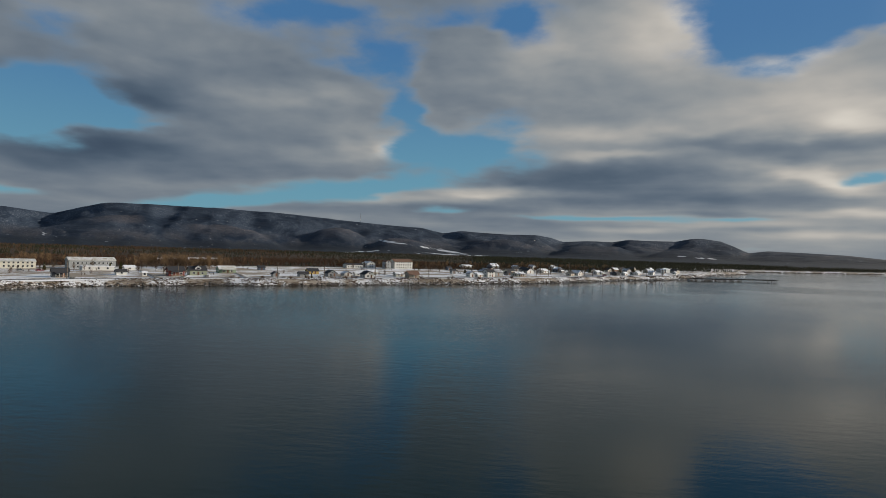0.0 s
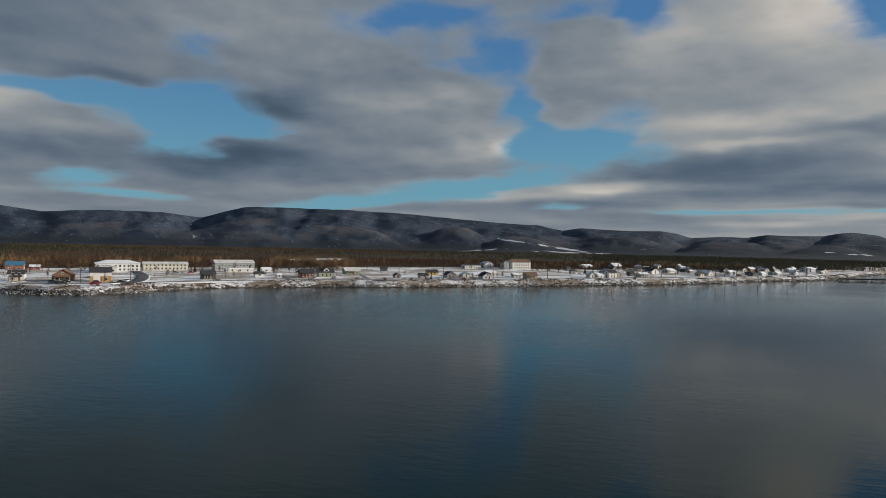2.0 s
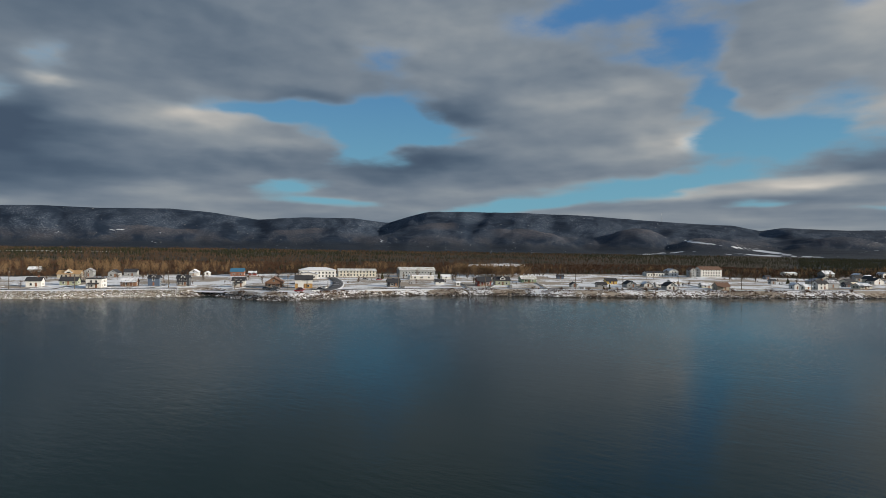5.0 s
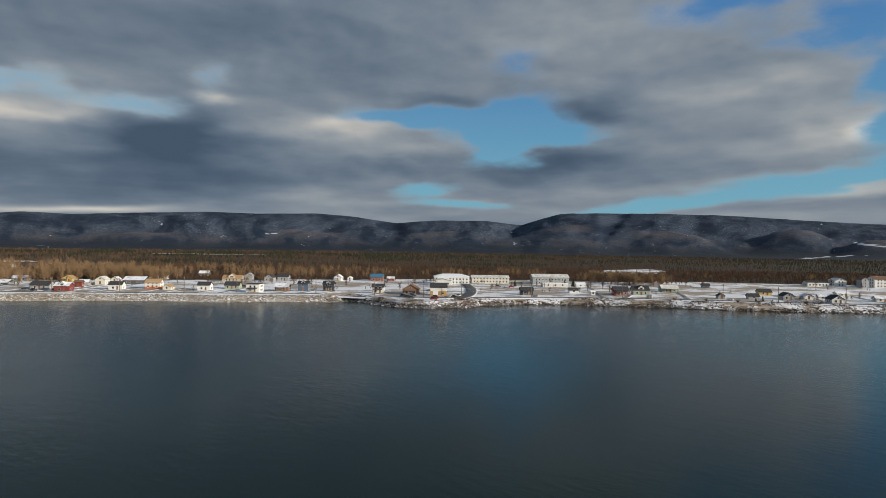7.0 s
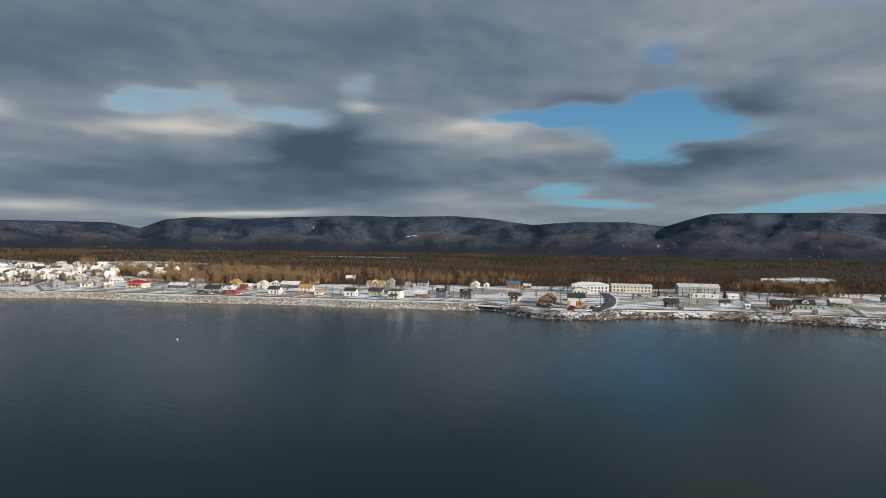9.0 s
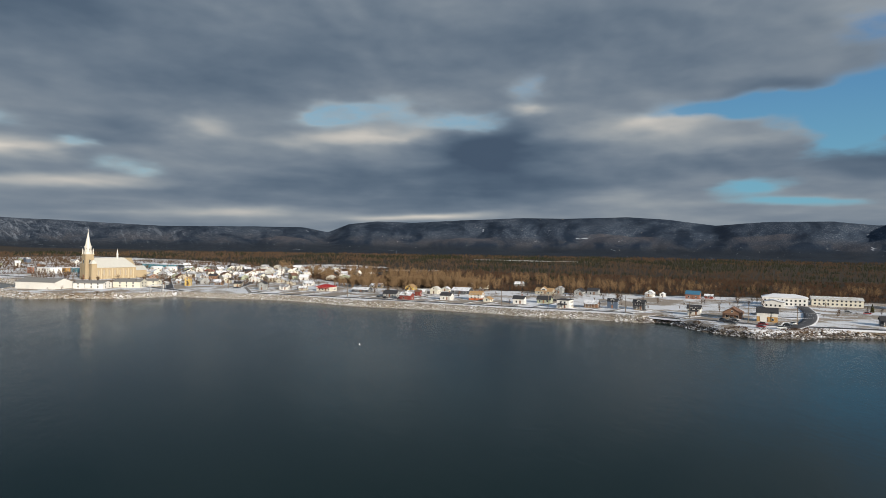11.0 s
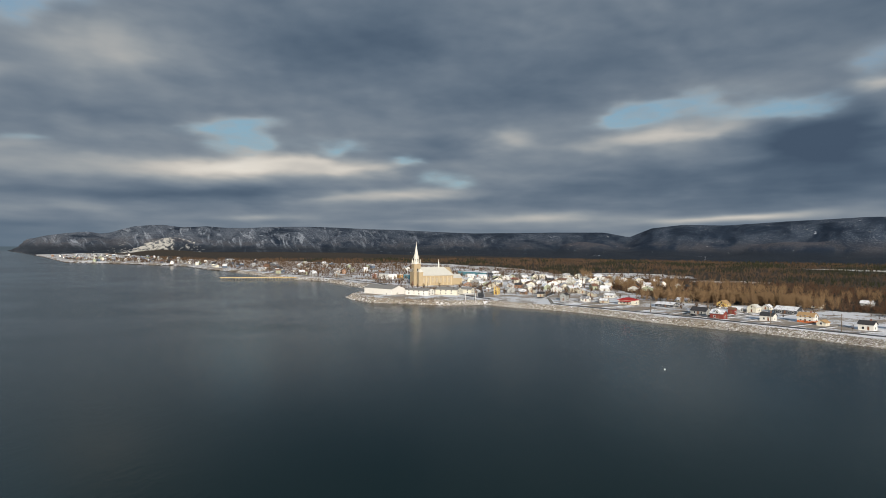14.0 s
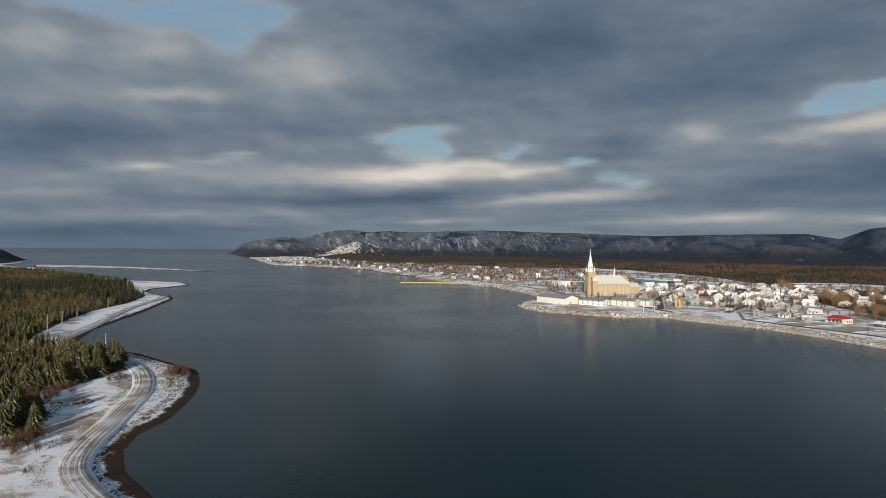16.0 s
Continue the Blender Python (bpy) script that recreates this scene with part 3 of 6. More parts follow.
# Height of the mountain rim as an angle over the drone's eye, by azimuth.
RIM = [(-40, -0.08), (-30, 0.12), (-27.7, 0.37), (-24.5, 0.52), (-22.1, 0.58), (-20.7, 0.38), (-19.6, 0.95), (-18.6, 1.35), (-17, 1.58), (-16.2, 1.52), (-15, 1.28), (-12.5, 1.3), (-11, 1.36), (-9.6, 1.12), (-7.5, 1.18), (-5.2, 1.06)] + [
    (-4.2, 1.4), (-2.9, 1.62), (-0.3, 1.62), (2.6, 1.76), (4.2, 1.86), (5.8, 1.6), (7.9, 2.04), (10.8, 2.2), (15.5, 2.55), (19.6, 2.9), (25.4, 3.14), (31.7, 3.24), (34.9, 3.15), (36.5, 2.7), (38.4, 2.1), (41.6, 2.45)] + [
    (46, 2.46), (50.1, 2.15), (54, 2.67), (57.3, 2.9), (62.7, 2.74), (66.8, 2.78), (73, 2.45), (77, 2.2), (80.3, 2.28), (82.9, 1.97), (84.8, 1.18), (87, 1.6), (91, 1.58), (95, 1.52), (99, 1.45), (102, 1.55), (106.5, 1.72)] + [
    (109, 1.76), (111.7, 1.86), (114.3, 1.9), (117, 1.83), (119.6, 1.7), (121.4, 1.68), (122.8, 1.78), (124.9, 1.65), (126.4, 1.84), (127.4, 1.78), (128.5, 1.66), (129.5, 1.38), (130.2, 1.12), (131, 1.0), (131.9, 1.15)] + [
    (132.5, 1.09), (133.5, 0.98), (134.9, 0.75), (135.9, 0.54), (136.9, 0.28), (137.5, -0.02), (138, -0.25), (139, -1.2), (170, -1.2)]
# Lower hills in front of the rim: azimuth, half width, height as an angle, distance.
FOOTHILLS = [(25.4, 4.6, 1.45, 3350), (15.8, 3.4, 1.82, 3500), (9.8, 3.0, 1.0, 3300), (0.5, 3.8, 1.05, 3500), (-8.2, 3.6, 0.78, 3450), (-15.5, 2.8, 0.45, 3300), (34.0, 2.6, 1.1, 3450), (46.5, 3.2, 0.95, 3400), (58.0, 4.5, 1.2, 3500), (72.0, 4.0, 0.9, 3450), (88.5, 3.0, 0.7, 3500), (126.0, 2.6, 0.75, 3500)]
# Ravines: azimuth at the rim and at the foot, half width, depth.
RAVINES = [(37.6, 42.5, 1.88, 0.30), (84.6, 86.2, 1.62, 0.27), (50.1, 51.5, 1.62, 0.24), (5.8, 3.6, 1.38, 0.27), (-5.2, -3.8, 1.25, 0.30), (-9.6, -10.6, 1.00, 0.21), (-15.0, -13.2, 1.12, 0.21), (121.4, 120.2, 1.00, 0.21), (131.0, 129.2, 1.25, 0.24), (112.5, 111.2, 0.88, 0.19), (105.0, 104.2, 0.88, 0.19), (97.5, 98.4, 1.00, 0.19), (66.0, 64.0, 1.25, 0.17), (29.5, 31.0, 1.12, 0.15)]
RIM_AZ, RIM_EL = np.array([r[0] for r in RIM], float), np.array([r[1] for r in RIM], float)


def land_height(px, py):
    """Ground height, and the masks that the ground's material uses."""
    px, py = np.asarray(px, float), np.asarray(py, float)
    r, az = np.hypot(px, py), np.degrees(np.arctan2(-px, py))
    town, near = signed(px, py, TOWN_LAND, TOWN_SHORE), signed(px, py, NEAR_LAND, NEAR_SHORE)
    bar = signed(px, py, SAND_BAR, SAND_BAR + SAND_BAR[:1])
    rough = fbm(px / 55, py / 55, 4, 3) - 0.5
    rise = 3.6 * ease(town, 0, 7.5) + 0.0108 * np.clip(town - 8, 0, 900) + 0.0006 * np.clip(town - 900, 0, 2000) + rough * np.clip(town / 40, 0, 1) * 1.2
    z_town = np.where(town > 0, rise, np.maximum(0.22 * town, -6) - 0.25)
    z_near = np.where(near > 0, 0.13 * np.clip(near, 0, 14) + 0.028 * np.clip(near - 14, 0, 400) + rough * np.clip(near / 30, 0, 1) * 1.6 + 66 * ease(r, 1980, 2330) * ease(near, 0, 170), np.maximum(0.2 * near, -6) - 0.2)
    z_bar = np.where(bar > 0, np.minimum(0.12 * bar, 1.6), np.maximum(0.2 * bar, -6) - 0.2)
    z = np.maximum(np.maximum(z_town, z_near), z_bar)
    # Mountains: toe, flank with spurs and gullies, rounded rim.
    rim = np.tan(np.radians(np.interp(az, RIM_AZ, RIM_EL)))
    spur = fbm(az / 7.0 + 20, r / 2600 + 3, 4, 11)
    side = np.abs(2 * fbm((az + r / 700) / 4.2 + 7, r / 1500, 4, 17) - 1)
    toe = 2950 + 700 * (spur - 0.5) - 350 * ease(az, 5, 35) * ease(az, 60, 40)
    top = 4350 + 0 * az
    k = np.clip((r - toe) / (top - toe), 0, 1.0)
    peak = rim * 4350 + 38
    side = 0.65 * side + 0.35 * np.abs(2 * fbm(az / 1.7 + 3, r / 900, 3, 19) - 1)
    flank = np.power(ease(k, 0, 1), 0.8) * (1 - 0.30 * side * np.sin(np.pi * np.clip(k, 0, 1)))
    front = 0.38 * ease(k, 0.0, 0.42) * ease(fbm(az / 5.5 + 40, 0 * r + 2, 3, 29), 0.42, 0.7)
    flank = np.maximum(flank, front * (1 - ease(k, 0.42, 0.75)) + flank * ease(k, 0.42, 0.75))
    for top_az, foot_az, wide, deep in RAVINES:
        line = foot_az + (top_az - foot_az) * k + 0.35 * np.sin(k * 9 + top_az)
        flank = flank * (1 - deep * np.exp(-((az - line) / (wide * (0.55 + 0.6 * (1 - k)))) ** 2) * np.sin(np.pi * np.clip(k, 0, 1)) ** 0.6)
    hills = np.where(town > 0, np.maximum(peak - z, 0) * flank, 0)
    for hill_az, wide, angle, far in FOOTHILLS:
        body = np.exp(-np.abs((az - hill_az + 0.8 * (fbm(az / 2.0, r / 500, 3, 37) - 0.5)) / wide) ** 2.6 - ((r - far) / 330) ** 2)
        hills = np.where(town > 0, np.maximum(hills, (np.tan(np.radians(angle)) * far + 38 - z) * body * (0.93 + 0.14 * fbm(az / 1.1, r / 250, 3, 31))), hills)
    broad = 600 - 450 * ease(az, 126, 131)  # the cape falls steeply to the sea
    hills = hills * ease(town, 0, broad)
    z = z + hills + np.where(k > 0.05, (fbm(px / 160, py / 160, 5, 23) - 0.5) * 24 * np.sin(np.pi * np.clip(k, 0, 1)), 0) * ease(town, 100, 100 + broad)
    return z, town, near, bar, k


def lit_crown_part(az, r):
    """Lit crests of the lower hills, put into the hardwood crowns' colour: 1 on their upper near side."""
    best = 0 * az
    for hill_az, wide, angle, far in FOOTHILLS:
        body = np.exp(-np.abs((az - hill_az) / wide) ** 2.6 - ((r - far) / 330) ** 2)
        best = np.maximum(best, ease(body, 0.45, 0.95) * (r < far + 60))
    return best * (0.25 + 0.75 * ease(az, -4, 8))


def ground_at(x, y):
    return float(land_height(np.array([x]), np.array([y]))[0][0])

def mesh_object(name, verts, faces, mat, parent=None, smooth=False):
    me = bpy.data.meshes.new(name)
    me.from_pydata(verts, [], faces)
    me.materials.append(mat)
    if smooth:
        me.polygons.foreach_set("use_smooth", np.ones(len(me.polygons), bool))
    ob = new(name, me)
    ob.parent = parent
    return ob


def grid_mesh(name, pts, mat):
    """A sheet from a grid of points (rows, columns, 3)."""
    rows, cols = pts.shape[:2]
    me = bpy.data.meshes.new(name)
    idx = np.arange(rows * cols).reshape(rows, cols)
    quads = np.stack([idx[:-1, :-1], idx[1:, :-1], idx[1:, 1:], idx[:-1, 1:]], -1).reshape(-1, 4)
    me.vertices.add(rows * cols)
    me.vertices.foreach_set("co", pts.reshape(-1).astype(np.float32))
    me.loops.add(quads.size)
    me.loops.foreach_set("vertex_index", quads.reshape(-1).astype(np.int32))
    me.polygons.add(len(quads))
    me.polygons.foreach_set("loop_start", np.arange(0, quads.size, 4, dtype=np.int32))
    me.polygons.foreach_set("use_smooth", np.ones(len(quads), bool))
    me.update(calc_edges=True)
    me.materials.append(mat)
    return new(name, me)


# ---------------------------------------------------------------- ground and sea
rings = np.concatenate([np.geomspace(45, 420, 230)[:-1], np.geomspace(420, 1000, 170)[:-1], np.geomspace(1000, 2800, 110)[:-1], np.geomspace(2800, 4900, 110)])
turns = np.concatenate([np.arange(-180, -42, 6.0), np.arange(-42, 125, 0.36), np.arange(125, 158, 0.22), np.arange(158, 180.1, 4.4)])
turns = np.append(turns[:-1], 180.0)
RR, AA = np.meshgrid(rings, np.radians(turns), indexing="ij")
GX, GY = -np.sin(AA) * RR, np.cos(AA) * RR
GZ, g_town, g_near, g_bar, g_hill = land_height(GX, GY)
ground = grid_mesh("ground", np.stack([GX, GY, GZ], -1), ground_mat)
tagged(ground, "snow-dusted coastal plain and wooded winter mountains", "ground", kind="structure")


# Woods and bare strips of the near shore.
NEAR_WOOD = [(-100, -262), (-115, -240), (-125, -237), (-134, -236), (-150, -241), (-164, -246), (-178, -261), (-190, -288), (-194, -322), (-186, -345), (-150, -350), (-60, -300)]
FAR_WOOD = [(-150, -352), (-184, -356), (-206, -386), (-262, -448), (-312, -492), (-366, -530), (-428, -588), (-447, -633), (-505, -715), (-575, -830), (-602, -910), (-648, -1045), (-700, -1240), (-765, -1550), (-500, -1600), (200, -1500), (200, -300), (-60, -310)]
# Open snowfields in the woods behind the town: middle, half length, half width, direction.
CLEARINGS = [(-370, 690, 75, 36, 1.75), (-985, 95, 95, 70, 0.7), (-850, 205, 52, 22, 1.5), (-1250, 560, 130, 40, 0.9)]


def wood_mask(px, py, town, near):
    """Where woods stand: behind the town, and on the near shore behind the road."""
    az = np.degrees(np.arctan2(-px, py))
    edge = np.interp(az, [-40, -20, -16, -12, 0, 14, 24, 30, 40, 55, 62, 70, 80, 84, 86.7, 88.5, 96, 104, 112, 125, 140], [14, 18, 60, 95, 140, 190, 205, 175, 180, 145, 132, 126, 112, 150, 200, 310, 480, 520, 330, 300, 200])
    edge = edge + (fbm(px / 70, py / 70, 3, 41) - 0.5) * 60
    back = ease(town, edge, edge + 25)
    for cx, cy, long, wide, turn in CLEARINGS:
        u, v = (px - cx) * np.cos(turn) + (py - cy) * np.sin(turn), (py - cy) * np.cos(turn) - (px - cx) * np.sin(turn)
        back = back * ease(np.hypot(u / long, v / wide) + (fbm(px / 30, py / 30, 3, 44) - 0.5) * 0.5, 0.95, 1.05)
    ring = NEAR_WOOD + NEAR_WOOD[:1]
    ring_far = FAR_WOOD + FAR_WOOD[:1]
    wood = np.maximum(ease(signed(px, py, NEAR_WOOD, ring), -2, 2), ease(signed(px, py, FAR_WOOD, ring_far), -3, 3))
    return np.clip(back * (town > 0) + wood * (near > 0), 0, 1)


g_wood = wood_mask(GX, GY, g_town, g_near)


def field_rows(az, el):
    """Slanting cleared strips under snow at the foot of the hills: azimuths, height angles, thickness."""
    total = 0 * az
    for az0, az1, el0, el1, thick in ((3.2, 12.0, -0.20, 1.00, 0.10), (0.5, 9.0, -0.30, -0.12, 0.07), (10.5, 16.0, 0.10, -0.36, 0.06), (-18.5, -15.0, 0.0, 0.18, 0.06), (57.4, 58.6, 1.02, 0.95, 0.04), (60.8, 61.8, 1.2, 1.16, 0.035), (69.2, 70.2, 1.3, 1.34, 0.035)):
        k = (az - az0) / (az1 - az0)
        total = np.maximum(total, np.exp(-((el - el0 - (el1 - el0) * k) / thick) ** 2) * ease(k, -0.05, 0.1) * ease(k, 1.05, 0.9))
    return total * ease(fbm(az / 0.5, el / 0.06, 4, 97), 0.36, 0.56)


for key, values in (("shore_off", np.clip(np.maximum(np.maximum(g_town, g_near), g_bar), -60, 200) + np.where(g_town > 0, 4, 0)), ("near_side", (g_near > -5) * 1.0), ("bank_part", (g_town > 0) * np.maximum(ease(g_town, 14, 8), 1.0 * ease(GX, 205, 250) * ease(GY, 640, 720)) + (g_near > 0) * 0.45 * ease(g_near, 11, 6)), ("wood_part", g_wood),
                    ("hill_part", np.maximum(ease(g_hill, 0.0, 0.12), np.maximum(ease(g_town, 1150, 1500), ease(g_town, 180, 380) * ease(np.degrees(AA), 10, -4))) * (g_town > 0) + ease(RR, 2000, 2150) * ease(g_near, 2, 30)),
                    ("snow_part", ease(np.degrees(AA), 84, 112) * (0.55 + 0.45 * ease(np.degrees(AA), 108, 120))), ("scar_part", 0.72 * np.exp(-((np.degrees(AA) - 127.0 - 0.001 * (RR - 3500)) / 3.5) ** 4 - ((g_hill - 0.13 - 0.20 * np.exp(-((np.degrees(AA) - 125.1) / 1.1) ** 2) + 0.5 * (fbm(np.degrees(AA) / 0.7, RR / 160, 4, 91) - 0.5)) / 0.17) ** 2)), ("lit_crown_part", lit_crown_part(np.degrees(AA), RR)), ("field_part", field_rows(np.degrees(AA), np.degrees(np.arctan2(GZ - 24.6, RR))) * (RR > 2300)), ("bare_part", np.where(g_near > 0, -0.05, 0.10 + 0.05 * ease(GY, 60, 330) + 0.05 * ease(np.degrees(AA), 62, 88)))):
    a = ground.data.attributes.new(key, "FLOAT", "POINT")
    a.data.foreach_set("value", values.reshape(-1).astype(np.float32))

sea_ring = [(-math.sin(a) * 4950, math.cos(a) * 4950, 0) for a in np.linspace(0, 2 * math.pi, 97)[:-1]]
sea = mesh_object("water", sea_ring + [(0, 0, 0)], [(k, (k + 1) % 96, 96) for k in range(96)], water_mat)
tagged(sea, "dark calm sea with light ripples and cloud reflections", "water", kind="structure")

# ---------------------------------------------------------------- builders
def part(name, verts, faces, mat, parent, label="", place=None):
    ob = mesh_object(name, verts, faces, mat, parent)
    if place is not None:
        ob.matrix_basis = place
    return tagged(ob, label)


def thing(name, x, y, z, turn, label, category, group=""):
    ob = new(name)
    ob.empty_display_size = 0.5
    ob.matrix_world = pose(x, y, z, 0, 0, turn)
    return tagged(ob, label, category, group)


BOX_FACES = [(0, 3, 2, 1), (4, 5, 6, 7), (0, 1, 5, 4), (1, 2, 6, 5), (2, 3, 7, 6), (3, 0, 4, 7)]


def box(x0, x1, y0, y1, z0, z1):
    return [(x0, y0, z0), (x1, y0, z0), (x1, y1, z0), (x0, y1, z0), (x0, y0, z1), (x1, y0, z1), (x1, y1, z1), (x0, y1, z1)], list(BOX_FACES)


def joined(*pieces):
    verts, faces = [], []
    for v, f in pieces:
        k = len(verts)
        verts += v
        faces += [tuple(i + k for i in face) for face in f]
    return verts, faces


def post(x, y, z0, z1, r0, r1, sides=8):
    verts = [(x + r * math.cos(a), y + r * math.sin(a), z) for z, r in ((z0, r0), (z1, r1)) for a in (2 * math.pi * k / sides for k in range(sides))]
    faces = [(k, (k + 1) % sides, sides + (k + 1) % sides, sides + k) for k in range(sides)]
    return verts, faces + [tuple(range(sides))[::-1], tuple(range(sides, 2 * sides))]


def gable_walls(w, d, eave, rise, ridge):
    """A block with a gable: the ridge runs along x or y."""
    a, b = w / 2, d / 2
    if ridge == "x":
        v = [(-a, -b, -1), (a, -b, -1), (a, b, -1), (-a, b, -1), (-a, -b, eave), (a, -b, eave), (a, b, eave), (-a, b, eave), (-a, 0, eave + rise), (a, 0, eave + rise)]
        f = [(0, 1, 5, 4), (2, 3, 7, 6), (1, 2, 6, 9, 5), (3, 0, 4, 8, 7), (4, 5, 9, 8), (6, 7, 8, 9), (0, 3, 2, 1)]
    else:
        v = [(-a, -b, -1), (a, -b, -1), (a, b, -1), (-a, b, -1), (-a, -b, eave), (a, -b, eave), (a, b, eave), (-a, b, eave), (0, -b, eave + rise), (0, b, eave + rise)]
        f = [(0, 1, 5, 8, 4), (2, 3, 7, 9, 6), (1, 2, 6, 5), (3, 0, 4, 7), (5, 6, 9, 8), (7, 4, 8, 9), (0, 3, 2, 1)]
    return v, f


def gable_roof(w, d, eave, rise, ridge, over=0.45, thick=0.22):
    """Two pitched slabs with eaves."""
    half, run = (d / 2, w / 2) if ridge == "x" else (w / 2, d / 2)
    drop = rise / half * over
    prof = [(-half - over, eave - drop), (0, eave + rise), (half + over, eave - drop)]
    verts, faces = [], []
    for end in (-run - over, run + over):
        for lift in (0.02, thick):
            for u, z in prof:
                verts.append((end, u, z + lift) if ridge == "x" else (u, end, z + lift))
    faces = [(0, 1, 7, 6), (1, 2, 8, 7), (3, 9, 10, 4), (4, 10, 11, 5), (0, 3, 4, 1), (1, 4, 5, 2), (6, 7, 10, 9), (7, 8, 11, 10), (0, 6, 9, 3), (2, 5, 11, 8)]
    return verts, faces


def hip_roof(w, d, eave, rise, over=0.5):
    a, b = w / 2 + over, d / 2 + over
    k = max(a - b, 0.3)
    v = [(-a, -b, eave), (a, -b, eave), (a, b, eave), (-a, b, eave), (-a, -b, eave + 0.2), (a, -b, eave + 0.2), (a, b, eave + 0.2), (-a, b, eave + 0.2), (-k, 0, eave + rise), (k, 0, eave + rise)]
    return v, [(0, 3, 2, 1), (0, 1, 5, 4), (1, 2, 6, 5), (2, 3, 7, 6), (3, 0, 4, 7), (4, 5, 9, 8), (5, 6, 9), (6, 7, 8, 9), (7, 4, 8)]


SHARED = {}


def shared(key, made, mat):
    if key not in SHARED:
        me = bpy.data.meshes.new(key[0])
        me.from_pydata(made[0], [], made[1])
        me.materials.append(mat)
        SHARED[key] = me
    return SHARED[key]


def window(parent, x, y, z, turn, w=1.1, h=1.3):
    """A window of a frame and a pane; its face looks along -y before the turn."""
    t = 0.12
    frame_box = joined(box(-w / 2 - t, w / 2 + t, -0.10, 0.05, -h / 2 - t, -h / 2), box(-w / 2 - t, w / 2 + t, -0.10, 0.05, h / 2, h / 2 + t),
                       box(-w / 2 - t, -w / 2, -0.10, 0.05, -h / 2, h / 2), box(w / 2, w / 2 + t, -0.10, 0.05, -h / 2, h / 2))
    ob = new("window", shared(("window", w, h), frame_box, trim_mat))
    ob.parent, ob.matrix_basis = parent, pose(x, y, z, 0, 0, turn)
    glass = new("pane", shared(("pane", w, h), box(-w / 2, w / 2, -0.03, 0.03, -h / 2, h / 2), pane_mat))
    glass.parent = ob
    return ob


def door(parent, x, y, z, turn, w=1.0, h=2.05, mat=None):
    ob = new("door", shared(("door", w, h, (mat or door_mat).name), joined(box(-w / 2, w / 2, -0.08, 0.05, 0, h), box(-w / 2 - 0.1, w / 2 + 0.1, -0.05, 0.04, h, h + 0.12)), mat or door_mat))
    ob.parent, ob.matrix_basis = parent, pose(x, y, z, 0, 0, turn)
    return ob


ROOF_WORDS = {"dark": "dark shingle roof", "grey": "grey shingle roof", "snow": "snow-covered roof", "brown": "brown shingle roof", "red": "red metal roof", "blue": "blue metal roof",
              "tan": "tan shingle roof", "silver": "pale metal roof", "half": "half snowy dark roof", "slate": "plain grey sheet roof"}
WALL_WORDS = {"brick": "red brick", "teal": "turquoise metal-clad", "blue": "slate-blue clapboard", "orange": "orange-red clapboard"}


